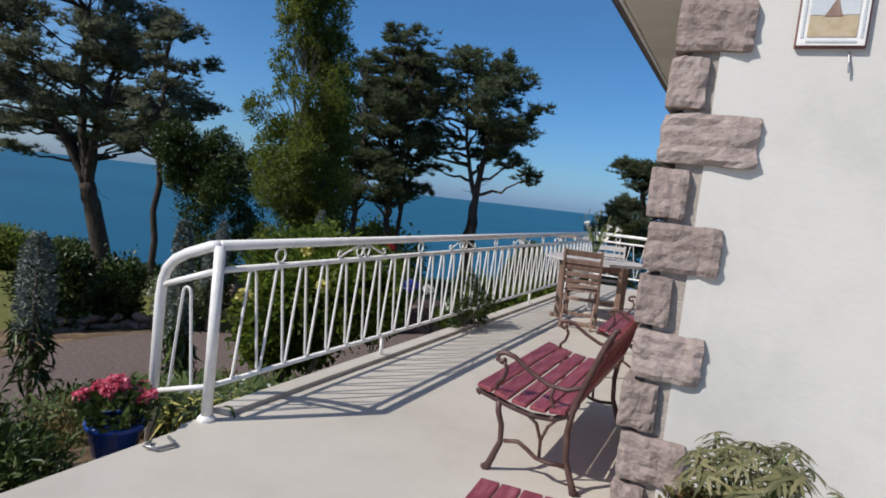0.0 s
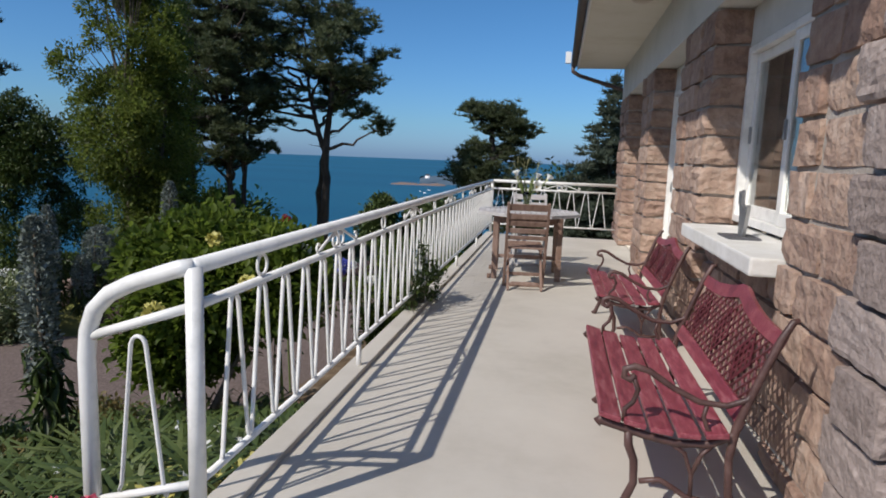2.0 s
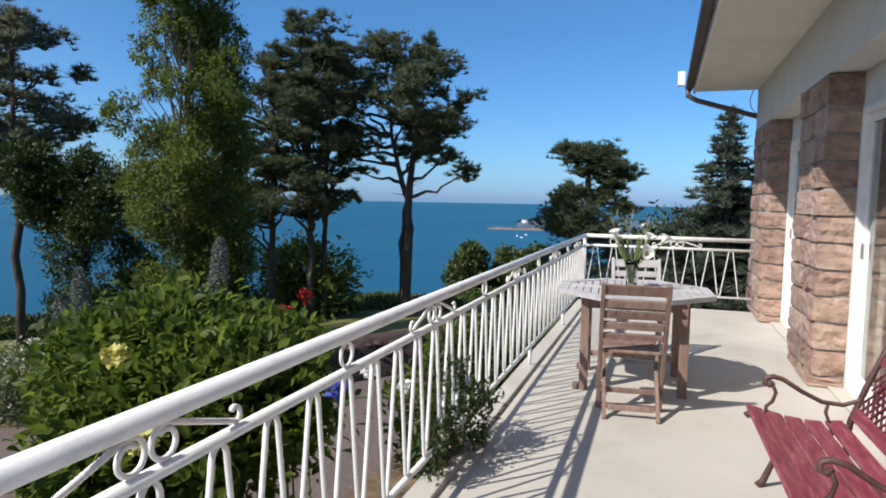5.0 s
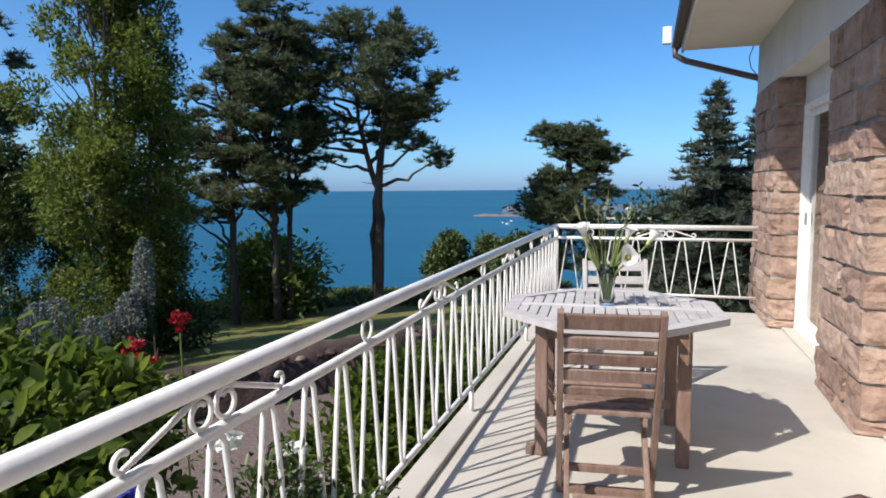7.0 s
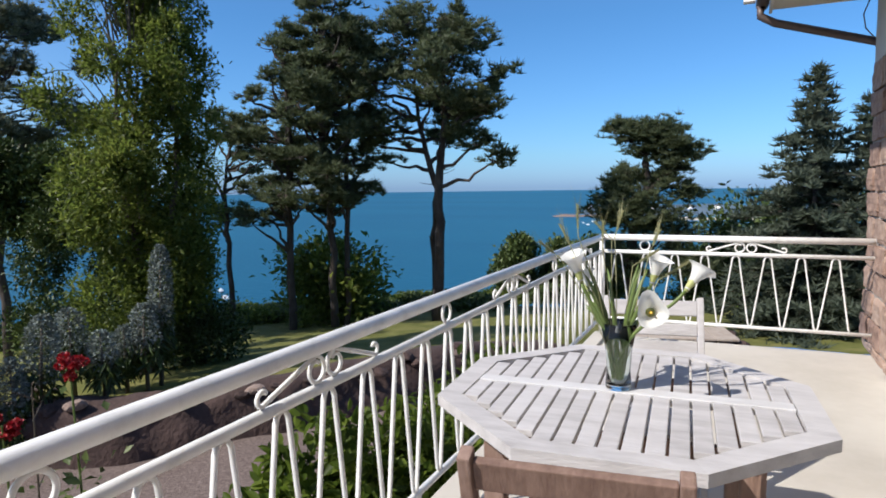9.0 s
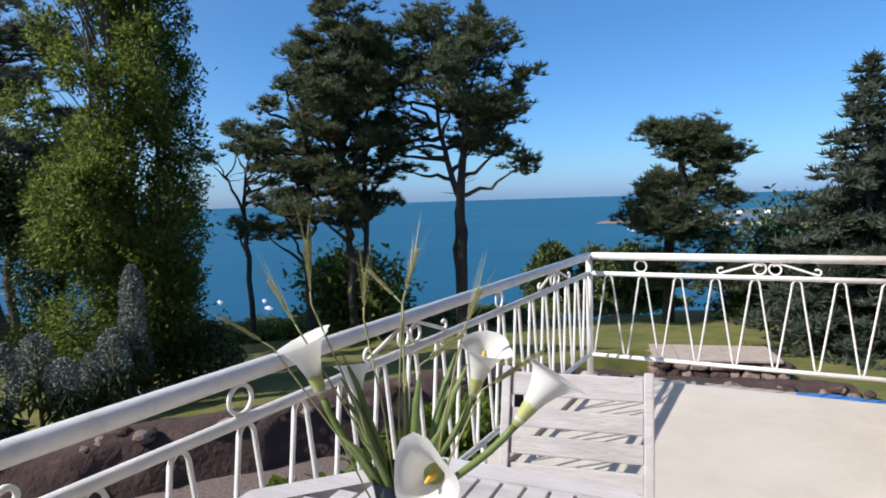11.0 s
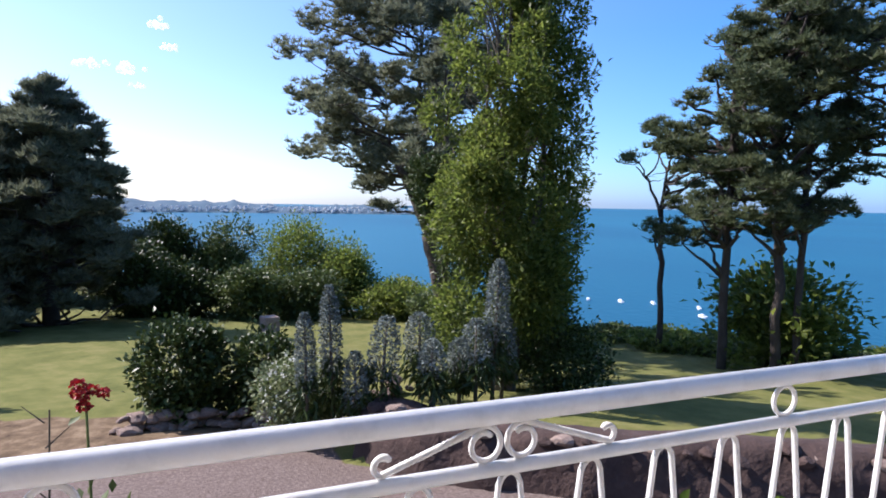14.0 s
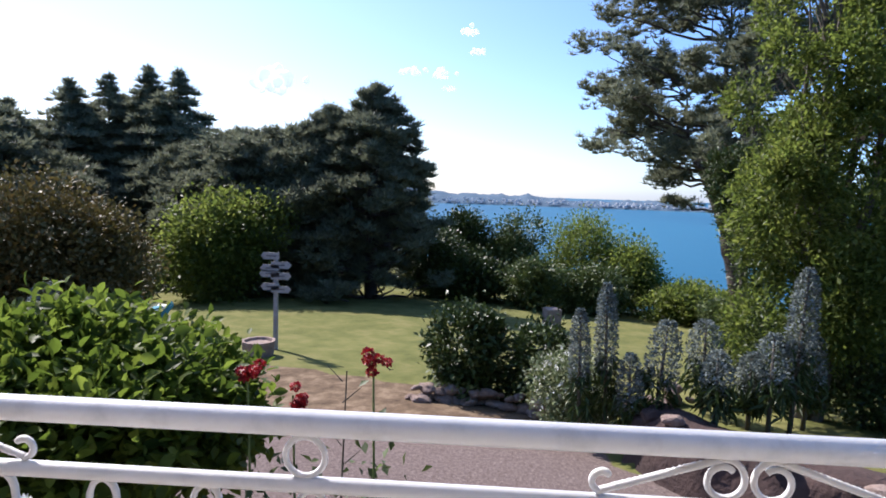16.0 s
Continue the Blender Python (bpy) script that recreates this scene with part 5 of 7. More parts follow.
def spruce(x, y, top, r, label, seed, needle=NEEDLE_BLUE, tiers=26, per=11, tuft=0.3, ragged=0.25, group=""):
    """A conifer with drooping whorls of boughs."""
    rng = np.random.default_rng(seed)
    g = gz(x, y) - 0.1
    h = top - g
    t = thing("spruce_tree", label, "tree", pose(x, y, g), group)
    part("trunk", tb([(0, 0, 0), (0.03, 0, h * 0.5), (0, 0, h)], [h * 0.022 + 0.04, h * 0.012, 0.01], 8), BARK, t, smooth=True)
    C = []
    for i in range(tiers):
        bm = bmesh.new()
        u = i / (tiers - 1)
        z = h * (0.06 + 0.93 * u)
        rr = r * (1 - u) ** 0.85 + 0.08
        for j in range(max(3, int(per * (1 - 0.6 * u)))):
            a = rng.uniform(0, 2 * math.pi)
            L = rr * rng.uniform(1 - ragged, 1 + ragged)
            d = Vector((math.cos(a), math.sin(a), 0))
            pts = [Vector((0, 0, z)), d * L * 0.5 + Vector((0, 0, z - 0.04 * L)), d * L * 0.85 + Vector((0, 0, z - 0.14 * L)), d * L + Vector((0, 0, z - 0.1 * L))]
            tube(bm, pts, [0.02, 0.014, 0.008, 0.004], 4)
            k = max(4, int(L * 9))
            s = rng.uniform(0.15, 1.0, k) ** 0.8
            q = np.outer(s, np.array([d.x * L, d.y * L, 0])) + np.stack([np.zeros(k), np.zeros(k), z - 0.13 * L * s], 1)
            w = rng.normal(size=(k, 1)) * 0.22 * L * (s * (1.15 - s))[:, None]
            C.append(q + w * np.array([[-d.y, d.x, 0]]) + rng.normal(size=(k, 3)) * 0.04)
        part("whorl", bm, BARK, t)
    v, f = tufts(rng, np.concatenate(C), tuft, 11, 0.25, 0.11)
    crown_part(t, "crown", v, f, needle)
    return t


def at(az, d):
    """A place on the garden at a bearing and distance from the railing's far stretch."""
    return 1.33 + d * math.sin(radians(az)), 5.79 + d * math.cos(radians(az))


spruce(3.06, 23.7, 4.62, 2.4, "dark blue-green spruce behind the end of the terrace", 41, tiers=34, per=13, ragged=0.42)
spruce(4.45, 24.4, 3.8, 2.6, "dark blue-green spruce behind the house", 42, per=13, ragged=0.42)
for i, (az, d, top) in enumerate(((-115.9, 43, 8.2), (-118.1, 45, 8.6), (-121.0, 46, 8.0), (-123.6, 44, 7.2))):
    x, y = at(az, d)
    spruce(x, y, top, 6.8, "tall dark spruce at the garden's edge", 43 + i, NEEDLE_DARK, 36, 17, tuft=0.5, ragged=0.4, group="row of dark spruces")
x, y = at(-127.6, 43)
spruce(x, y, 5.6, 4.6, "tall dark spruce at the garden's edge", 150, NEEDLE_DARK, 26, 18, tuft=0.52, ragged=0.55, group="row of dark spruces")
for az, d, top, r, sd in ((-99.6, 31, 6.2, 4.3, 146), (-103.6, 32, 5.2, 3.6, 147)):
    x, y = at(az, d)
    h = top - gz(x, y) - float(sink(x, y)) + 0.1
    pine(x, y, "broad dark conifer with upswept boughs down to the lawn", [[(0, 0, 0, 0.35), (0.1, 0, h * 0.5, 0.22), (0, 0, h * 0.97, 0.03)]],
         pads_between(rg, 130, 0.3, h, lambda u, r=r: r * (1 - u) ** 0.72 + 0.15, 0.4, (0.5, 1.0), 70), sd, NEEDLE_DARK, 0.42, dead=0, group="dark pines beyond the lawn")
for az, d, top, r, sd in ((-106.4, 33, 4.2, 4.0, 151), (-110.3, 34, 4.0, 4.2, 152), (-113.6, 38, 3.6, 4.2, 153), (-128.4, 36, 4.6, 4.0, 154)):
    x, y = at(az, d)
    h = top - gz(x, y) - float(sink(x, y))
    pine(x, y, "broad dark pine with foliage down to the lawn", [[(0, 0, 0, 0.35), (0.1, 0, h * 0.5, 0.22), (0, 0, h * 0.95, 0.03)]],
         pads_between(rg, 52, 0.4, h, lambda u, r=r: r * (1 - u ** 2.2) ** 0.7 + 0.3, 0.5, (0.8, 1.3), 62), sd, NEEDLE_DARK, 0.45, dead=0, group="dark pines beyond the lawn")


def bush(name, x, y, blobs, label, material, seed, leaf=0.09, n=1500, wide=0.55, z0=None, category="shrub", group="", stems=True, fine=False):
    """A shrub of many leaves round overlapping lobes (dx, dy, z, rx, ry, rz), with woody stems inside."""
    rng = np.random.default_rng(seed)
    g = gz(x, y) - 0.05 if z0 is None else z0
    t = thing(name, label, category, pose(x, y, g), group)
    if stems:
        for px, py, pz, rx, ry, rz in blobs[:3]:
            e = (px, py, pz + rz * 0.2)
            part("stem", tb(limb_path(rng, (px * 0.3, py * 0.3, 0.0), e, 0.06, 5), [0.05, 0.04, 0.03, 0.02, 0.014, 0.006], 6), BARK_PALE, t, smooth=True)
    vol = sum(b[3] * b[4] + b[3] * b[5] + b[4] * b[5] for b in blobs)
    C, O = [], []
    for px, py, pz, rx, ry, rz in blobs:
        k = max(20, int(2.4 * n * (rx * ry + rx * rz + ry * rz) / vol))
        kc = max(4, k // 16)
        cl = in_ball(rng, kc, 0.6) * np.array([rx, ry, rz])
        pick = cl[rng.integers(0, kc, k)] + rng.normal(size=(k, 3)) * np.array([rx, ry, rz]) * 0.17
        C.append(pick + np.array([px, py, pz]))
        O.append(pick / np.array([rx, ry, rz]) + np.array([0, 0, 0.25]))
    C, O = np.concatenate(C), np.concatenate(O)
    keep = C[:, 2] > 0.02
    v, f = leaves(rng, C[keep], leaf, O[keep], 0.05, wide, fine)
    crown_part(t, "foliage", v, f, material)
    return t


# the tall leafy tree in front of the pines, clothed to the ground
lobes = []
rl = np.random.default_rng(50)
for i in range(64):
    u = i / 63
    r = 1.36 * (1 - 0.5 * u) * (0.75 + 0.5 * math.sin(u * 2.6))
    a = rl.uniform(0, 2 * math.pi)
    q = r * math.sqrt(rl.uniform(0.1, 1))
    s = rl.uniform(0.4, 0.75) * (1 - 0.3 * u)
    lobes.append((q * math.cos(a), q * math.sin(a), 1.55 + 7.15 * u, s, s, s * 1.05))
tree = bush("leafy_tree", -8.65, 11.05, lobes, "tall narrow leafy tree, green from ground to tip", LEAF, 51, 0.1, 30000, 0.42, category="tree", stems=False)
bm = bmesh.new()
for dx, dy, h in ((0, 0, 8.2), (0.5, 0.2, 7.2), (-0.5, 0.1, 7.4), (0.2, -0.4, 6.4), (-0.3, 0.5, 6.8)):
    tube(bm, limb_path(rl, (dx * 0.3, dy * 0.3, 0), (dx * 1.6, dy * 1.6, h), 0.02, 8), [0.1, 0.09, 0.08, 0.065, 0.05, 0.04, 0.03, 0.02, 0.008], 7)
for i in range(60):
    a, z = rl.uniform(0, 2 * math.pi), rl.uniform(2.5, 8)
    r = 1.5 * (1 - z / 13)
    tube(bm, [(0.2 * math.cos(a), 0.2 * math.sin(a), z - 0.6), (r * 0.6 * math.cos(a), r * 0.6 * math.sin(a), z), (r * math.cos(a), r * math.sin(a), z + 0.5)], [0.02, 0.012, 0.004], 4)
part("trunk", bm, BARK_PALE, tree)
lobes = []
for i in range(20):
    a, u = rl.uniform(0, 2 * math.pi), i / 19
    q = 1.35 * math.sqrt(rl.uniform(0, 1)) * (1.1 - 0.5 * u)
    s = rl.uniform(0.5, 0.85)
    lobes.append((q * math.cos(a), q * math.sin(a), 0.7 + 4.5 * u, s, s, s))
for i in range(22):
    u, h = rl.uniform(0.4, 2.1), rl.uniform(0, 1)
    low = 3.3 + (u - 0.4) * 0.8
    s = rl.uniform(0.4, 0.62)
    lobes.append((-0.73 * u + rl.uniform(-0.3, 0.3), -0.69 * u + rl.uniform(-0.3, 0.3), low + h * (6.5 - 0.45 * u - low), s, s, s * 0.75))
bush("leafy_tree", -13.4, 13.2, lobes, "broad leafy tree standing behind the tall narrow one", LEAF_DARK, 58, 0.12, 18000, 0.42, category="tree")
bush("dark_shrub", -8.45, 12.0, [(0, 0, 0.7, 0.85, 0.85, 0.75), (-0.35, -0.3, 1.3, 0.75, 0.75, 0.65), (0.2, 0.2, 0.5, 0.75, 0.75, 0.5), (-0.9, -0.9, 0.6, 0.8, 0.8, 0.6)], "dense dark shrub at the foot of the leafy tree", LEAF_DARK, 52, 0.085, 5200)

# silver echium spires
def echium(x, y, top, fat, seed):
    rng = np.random.default_rng(seed)
    g = gz(x, y) - 0.05
    h = top - g
    t = thing("echium_plant", "tall silvery grey echium spire gone to seed", "plant", pose(x, y, g), "silver echium spires")
    lean = (rng.normal() * 0.05, rng.normal() * 0.05)
    part("stem", tb([(0, 0, 0), (lean[0] * 0.5, lean[1] * 0.5, h * 0.5), (lean[0], lean[1], h * 0.97)], [0.035, 0.028, 0.012], 7), BARK_PALE, t, smooth=True)
    k = int(1300 * h * (0.5 + fat))
    z = rng.uniform(0.46, 1.0, k)
    r = 1.3 * fat * (0.62 + 0.38 * np.sin((1 - z) * 4.4)) * np.clip((1.02 - z) * 9, 0.15, 1) ** 0.5 * rng.uniform(0.3, 1.05, k) ** 0.6
    a = rng.uniform(0, 2 * math.pi, k)
    q = np.stack([np.cos(a) * r + lean[0] * z, np.sin(a) * r + lean[1] * z, z * h], 1)
    v, f = leaves(rng, q, 0.055, np.stack([np.cos(a), np.sin(a), np.full(k, 0.35)], 1), 0.0, 0.55)
    crown_part(t, "flower_spike", v, f, SILVER)
    k = 170
    a = rng.uniform(0, 2 * math.pi, k)
    z = rng.uniform(0.22, 0.56, k)
    w = fat * rng.uniform(0.5, 1.5, k)
    q = np.stack([np.cos(a) * w, np.sin(a) * w, z * h], 1)
    v, f = leaves(rng, q, 0.24, np.stack([np.cos(a), np.sin(a), np.full(k, -0.9)], 1), 0.35, 0.17)
    crown_part(t, "drooping_leaves", v, f, LEAF_DARK, "dark drooping leaves")


for az, d, top, fat, s in ((-80.0, 9.5, -0.2, 0.13, 61), (-77.7, 9.6, 0.19, 0.135, 62), (-73.7, 9.5, -0.27, 0.2, 63), (-69.9, 10.1, -0.32, 0.21, 64), (-68.8, 9.2, -0.57, 0.17, 65), (-66.3, 9.6, -0.61, 0.15, 66), (-64.8, 9.4, -0.28, 0.19, 67), (-63.3, 9.6, 0.61, 0.15, 68), (-62.4, 10.2, -0.35, 0.17, 69), (-75.6, 9.3, -0.75, 0.15, 70)):
    x, y = at(az, d)
    echium(x, y, top, fat, s)
echium(-4.75, 1.5, 0.42, 0.17, 71)
echium(-2.65, 1.72, 0.80, 0.105, 72)

x, y = at(-87.3, 12.0)
bush("camellia_shrub", x, y, [(-0.05, -0.72, 1.05, 0.72, 0.74, 0.8), (0.1, 0.72, 0.95, 0.66, 0.62, 0.66), (0.0, -0.62, 0.45, 0.66, 0.66, 0.45), (0.1, 0.6, 0.4, 0.6, 0.6, 0.42), (0.1, -0.35, 1.35, 0.4, 0.4, 0.4)], "rounded dark green shrub with glossy leaves", LEAF_DARK, 53, 0.12, 4800)
x, y = at(-81.0, 10.4)
fs = bush("flowering_shrub", x, y, [(0, 0, 0.85, 0.6, 0.66, 0.55), (0.05, 0.15, 0.4, 0.6, 0.6, 0.4)], "pale variegated shrub dotted with cream flower heads by the gravel", mat("variegated_leaves", [(0.07, 0.105, 0.035), (0.17, 0.21, 0.085), (0.36, 0.38, 0.23)], 3, 0.5, bump=0, island=0.7, translucent=0.25), 54, 0.08, 2400)
rng = np.random.default_rng(66)
q = in_ball(rng, 150, 0.85) * np.array([0.66, 0.7, 0.6]) + np.array([0, 0.05, 0.85])
q = q[q[:, 2] > 0.5]
v, f = leaves(rng, np.repeat(q, 4, 0) + rng.normal(size=(len(q) * 4, 3)) * 0.02, 0.045, None, 0.0, 0.8)
crown_part(fs, "blossom", v, f, PETAL, "small cream flower heads")

# hydrangeas below the railing
hyd = []
for x, y, z, r in ((-1.55, 3.2, 0.1, 0.6), (-2.2, 3.45, 0.19, 0.65), (-2.5, 3.4, 0.12, 0.6), (-2.6, 3.9, 0.1, 0.5), (-1.75, 3.95, 0.18, 0.42), (-2.1, 3.95, 0.2, 0.45), (-2.4, 4.1, 0.0, 0.45), (-2.4, 3.2, -0.5, 0.6), (-2.0, 2.9, 0.05, 0.5)):
    hyd.append((x + 2.2, y - 2.6, z + 1.3, r, r, r * 0.8))
hb = bush("hydrangea_bush", -2.2, 2.6, hyd, "big hydrangea bush with bright green leaves below the railing", LEAF_HYD, 55, 0.09, 20000, 0.58, z0=-1.3, fine=True)


def flower_head(parent, p, r, material, seed, name="flower_head"):
    rng = np.random.default_rng(seed)
    q = unit(rng.normal(size=(60, 3))) * r * rng.uniform(0.75, 1, (60, 1))
    q[:, 2] *= 0.75
    v, f = leaves(rng, q + np.array(p), r * 0.75, q, 0.0, 0.8)
    return crown_part(parent, name, v, f, material)


for k, (x, y, z) in enumerate(((-1.2, 3.3, 0.42), (-1.55, 2.3, 0.62), (-1.1, 2.0, 0.35), (-1.0, 4.1, 0.15), (-1.35, 1.2, 0.3), (-2.0, 3.9, 0.45), (-0.9, 4.6, -0.1))):
    flower_head(hb, (x + 2.2, y - 2.6, z + 1.3), 0.07, YELLOW if k % 3 else PETAL, 90 + k)
flower_head(hb, (-0.75 + 2.2, 3.15 - 2.6, 0.32 + 1.3), 0.085, BLUE_FLOWER, 99)

lobes = []
for k in range(5, 15):
    y = -2.9 + 0.4 * k
    lobes.append((-0.08 + 0.12 * math.sin(k * 2.2), y, 0.72 + 0.12 * math.sin(k * 1.7), 0.42, 0.42, 0.42))
    lobes.append((-0.1, y + 0.2, 0.3, 0.45, 0.45, 0.35))
lobes += [(-0.15, -0.6, 1.2, 0.2, 0.28, 0.35), (-0.1, -0.35, 1.3, 0.12, 0.14, 0.3), (-0.1, 0.1, 1.1, 0.2, 0.22, 0.3)]
bush("low_hedge", -0.72, 6.2, lobes, "leafy green shrubs along the foot of the terrace wall", LEAF_HYD, 56, 0.095, 9500, 0.45, z0=-1.3, fine=True)
bush("low_hedge", -0.7, 9.4, [(0, 0, 0.6, 0.5, 0.6, 0.5), (0.3, 0.9, 0.45, 0.6, 0.6, 0.4)], "leafy green shrubs along the foot of the terrace wall", LEAF_MID, 57, 0.1, 2200, 0.5)


def strap_plants(name, label, x0, x1, y0, y1, n, seed, L=0.42, material=LEAF_HYD):
    """A bed of strap-leaved plants."""
    rng = np.random.default_rng(seed)
    V, F = [], []
    for i in range(n):
        x, y = rng.uniform(x0, x1), rng.uniform(y0, y1)
        z = gz(x, y)
        for j in range(9):
            a = rng.uniform(0, 2 * math.pi)
            d = np.array([math.cos(a), math.sin(a), 0])
            s = np.array([-d[1], d[0], 0]) * 0.014
            l = L * rng.uniform(0.6, 1.2)
            p = [np.array([x, y, z]), np.array([x, y, z]) + d * l * 0.25 + np.array([0, 0, l * 0.65]), np.array([x, y, z]) + d * l * 0.65 + np.array([0, 0, l * 0.75]), np.array([x, y, z]) + d * l + np.array([0, 0, l * 0.45])]
            b = len(V)
            for q, w in zip(p, (0.8, 1, 0.7, 0.05)):
                V += [q - s * w, q + s * w]
            F += [(b, b + 1, b + 3, b + 2), (b + 2, b + 3, b + 5, b + 4), (b + 4, b + 5, b + 7, b + 6)]
    ob = new(name, np_mesh(name, np.array(V), np.array(F), material))
    return tagged(ob, label, "plants", kind="stuff")


strap_plants("strap_leaves", "bed of green strap-leaved plants along the railing", -1.3, -0.16, -0.35, 3.2, 130, 75, material=LEAF_MID)
strap_plants("strap_leaves", "dark strap-leaved plants between the railing and the gravel", -3.9, -1.3, 0.7, 3.6, 170, 74, 0.55, LEAF_MID)
for k, (x, y, r) in enumerate(((-3.4, 2.0, 0.4), (-4.0, 2.5, 0.45), (-3.0, 2.7, 0.4), (-4.1, 1.6, 0.4), (-3.4, 3.2, 0.4), (-2.9, 1.2, 0.35))):
    bush("border_plant", x, y, [(0, 0, 0.26, r, r, 0.3), (r * 0.5, -r * 0.4, 0.3, r * 0.6, r * 0.6, 0.28)], "rust-tinged leafy border plant beside the gravel" if k % 2 == 0 else "dark leafy border plant beside the gravel", LEAF_BROWN if k % 2 == 0 else LEAF_DARK, 420 + k, 0.07, 900, 0.5, group="border plants by the gravel")
strap_plants("dry_strap_leaves", "yellowing leaves of spent bulbs along the railing", -0.45, -0.12, -0.4, 2.6, 45, 76, 0.3, YELLOW)
rng = np.random.default_rng(77)
q = np.stack([rng.uniform(-1.1, -0.15, 60), rng.uniform(-0.2, 4.5, 60), np.zeros(60)], 1)
q[:, 2] = lie(q[:, 0], q[:, 1]) + rng.uniform(0.1, 0.42, 60)
v, f = leaves(rng, np.repeat(q, 5, 0) + rng.normal(size=(300, 3)) * 0.012, 0.035, np.repeat(rng.normal(size=(60, 3)), 5, 0), -0.4, 0.7)
tagged(new("white_flowers", np_mesh("white_flowers", v, f, PETAL)), "scattered small white flowers in the bed", "flowers", kind="stuff")
bush("weed_clump", -0.03, 3.05, [(-0.03, 0, 0.34, 0.11, 0.3, 0.3), (0.05, 0.3, 0.2, 0.14, 0.3, 0.18), (0.0, -0.2, 0.2, 0.1, 0.2, 0.18)], "straggling dark weed growing through the railing", LEAF_DARK, 78, 0.045, 800, 0.4, z0=0.0)

fp = thing("flower_pot", "glazed blue pot full of pink geraniums by the railing end", "pot plant", Matrix.Translation((-0.3, -0.82, -0.18)) @ Matrix.Diagonal((0.8, 0.8, 0.8, 1)))
part("pot", lathe([(0.1, 0.0), (0.13, 0.02), (0.17, 0.2), (0.19, 0.21), (0.19, 0.24), (0.16, 0.24), (0.15, 0.2), (0.01, 0.19)], 24), BLUE_GLAZE, fp, smooth=True)
c = in_ball(rng, 420, 0.4) * np.array([0.26, 0.26, 0.17]) + np.array([0, 0, 0.34])
v, f = leaves(rng, c, 0.06, c - np.array([0, 0, 0.25]), 0, 0.9)
crown_part(fp, "foliage", v, f, LEAF_DARK)
for k in range(15):
    a, rr = rng.uniform(0, 2 * math.pi), rng.uniform(0.02, 0.27)
    flower_head(fp, (rr * math.cos(a), rr * math.sin(a), 0.52 - rr * 0.55), 0.05, PINK, 200 + k)
bush("clipped_shrub", -0.55, -1.3, [(0.1, -0.05, 0.12, 0.36, 0.34, 0.26), (0.2, -0.4, 0.1, 0.34, 0.36, 0.24), (-0.4, -0.2, 0.15, 0.5, 0.5, 0.3)], "low feathery green conifer spilling onto the terrace", LEAF_DARK, 79, 0.06, 6500, 0.3)
bush("clipped_shrub", -1.2, -3.4, [(0, 0, 0.2, 0.8, 1.0, 0.4)], "low feathery green conifer spilling onto the terrace", LEAF_MID, 80, 0.06, 3000, 0.3)
single("hose_end", tb([(0.03, -0.88, 0.012), (0.07, -0.95, 0.02), (0.13, -0.93, 0.014), (0.15, -0.84, 0.014), (0.06, -0.8, 0.014)], 0.009, 8), METAL, "curl of grey hose lying on the terrace", "hose", smooth=True)

for k, (x, y, r) in enumerate(((-1.15, -0.35, 0.34), (-1.75, 0.05, 0.38), (-2.4, -0.25, 0.42), (-3.0, 0.35, 0.4), (-1.5, -0.95, 0.36), (-2.3, -1.0, 0.4), (-3.3, -0.7, 0.45), (-2.2, 0.7, 0.4), (-3.1, 1.2, 0.45))):
    bush("heather_clump", x, y, [(0, 0, 0.12, r, r, 0.24), (r * 0.5, r * 0.4, 0.1, r * 0.7, r * 0.7, 0.2)], "low dark heather clump in the rocky bed", LEAF_DARK if k % 3 else LEAF_BROWN, 400 + k, 0.045, 1500, 0.35, group="heathers in the bed")
# roses
for k, (x, y, z) in enumerate(((-2.27, 5.27, 0.5), (-2.08, 4.6, 0.45), (-2.17, 4.83, 0.28))):
    g = gz(x, y)
    t = thing("rose_bush", "tall rose stem with dark red blooms", "rose", pose(x, y, g), "roses below the terrace")
    h = z - g
    part("stem", tb([(0.05, 0.05, 0), (0.0, 0.03, h * 0.5), (0, 0, h)], [0.012, 0.009, 0.006], 6), STEM, t)
    c = rng.normal(size=(110, 3)) * np.array([0.12, 0.12, 0.3]) + np.array([0, 0, h * 0.62])
    v, f = leaves(rng, c, 0.07, None, 0.2, 0.6)
    crown_part(t, "foliage", v, f, LEAF_MID)
    for j in range(6):
        flower_head(t, (rng.normal() * 0.03, rng.normal() * 0.045, h + rng.normal() * 0.03 - 0.02), 0.034, RED_ROSE, 300 + 7 * k + j, "bloom")
bm = tb([(0, 0, 0), (0.03, 0.02, 1.0), (0.0, 0.05, 2.3)], [0.012, 0.009, 0.004], 6)
for k in range(9):
    z = 1.2 + 0.13 * k
    tube(bm, [(0.02, 0.03, z), (0.02 + 0.12 * math.cos(k * 2.1), 0.03 + 0.12 * math.sin(k * 2.1), z + 0.08)], [0.005, 0.002], 4)
single("bare_shoot", bm, BARK_PALE, "tall bare brown rose shoot", "plant", pose(-2.35, 5.05, gz(-2.35, 5.05)))

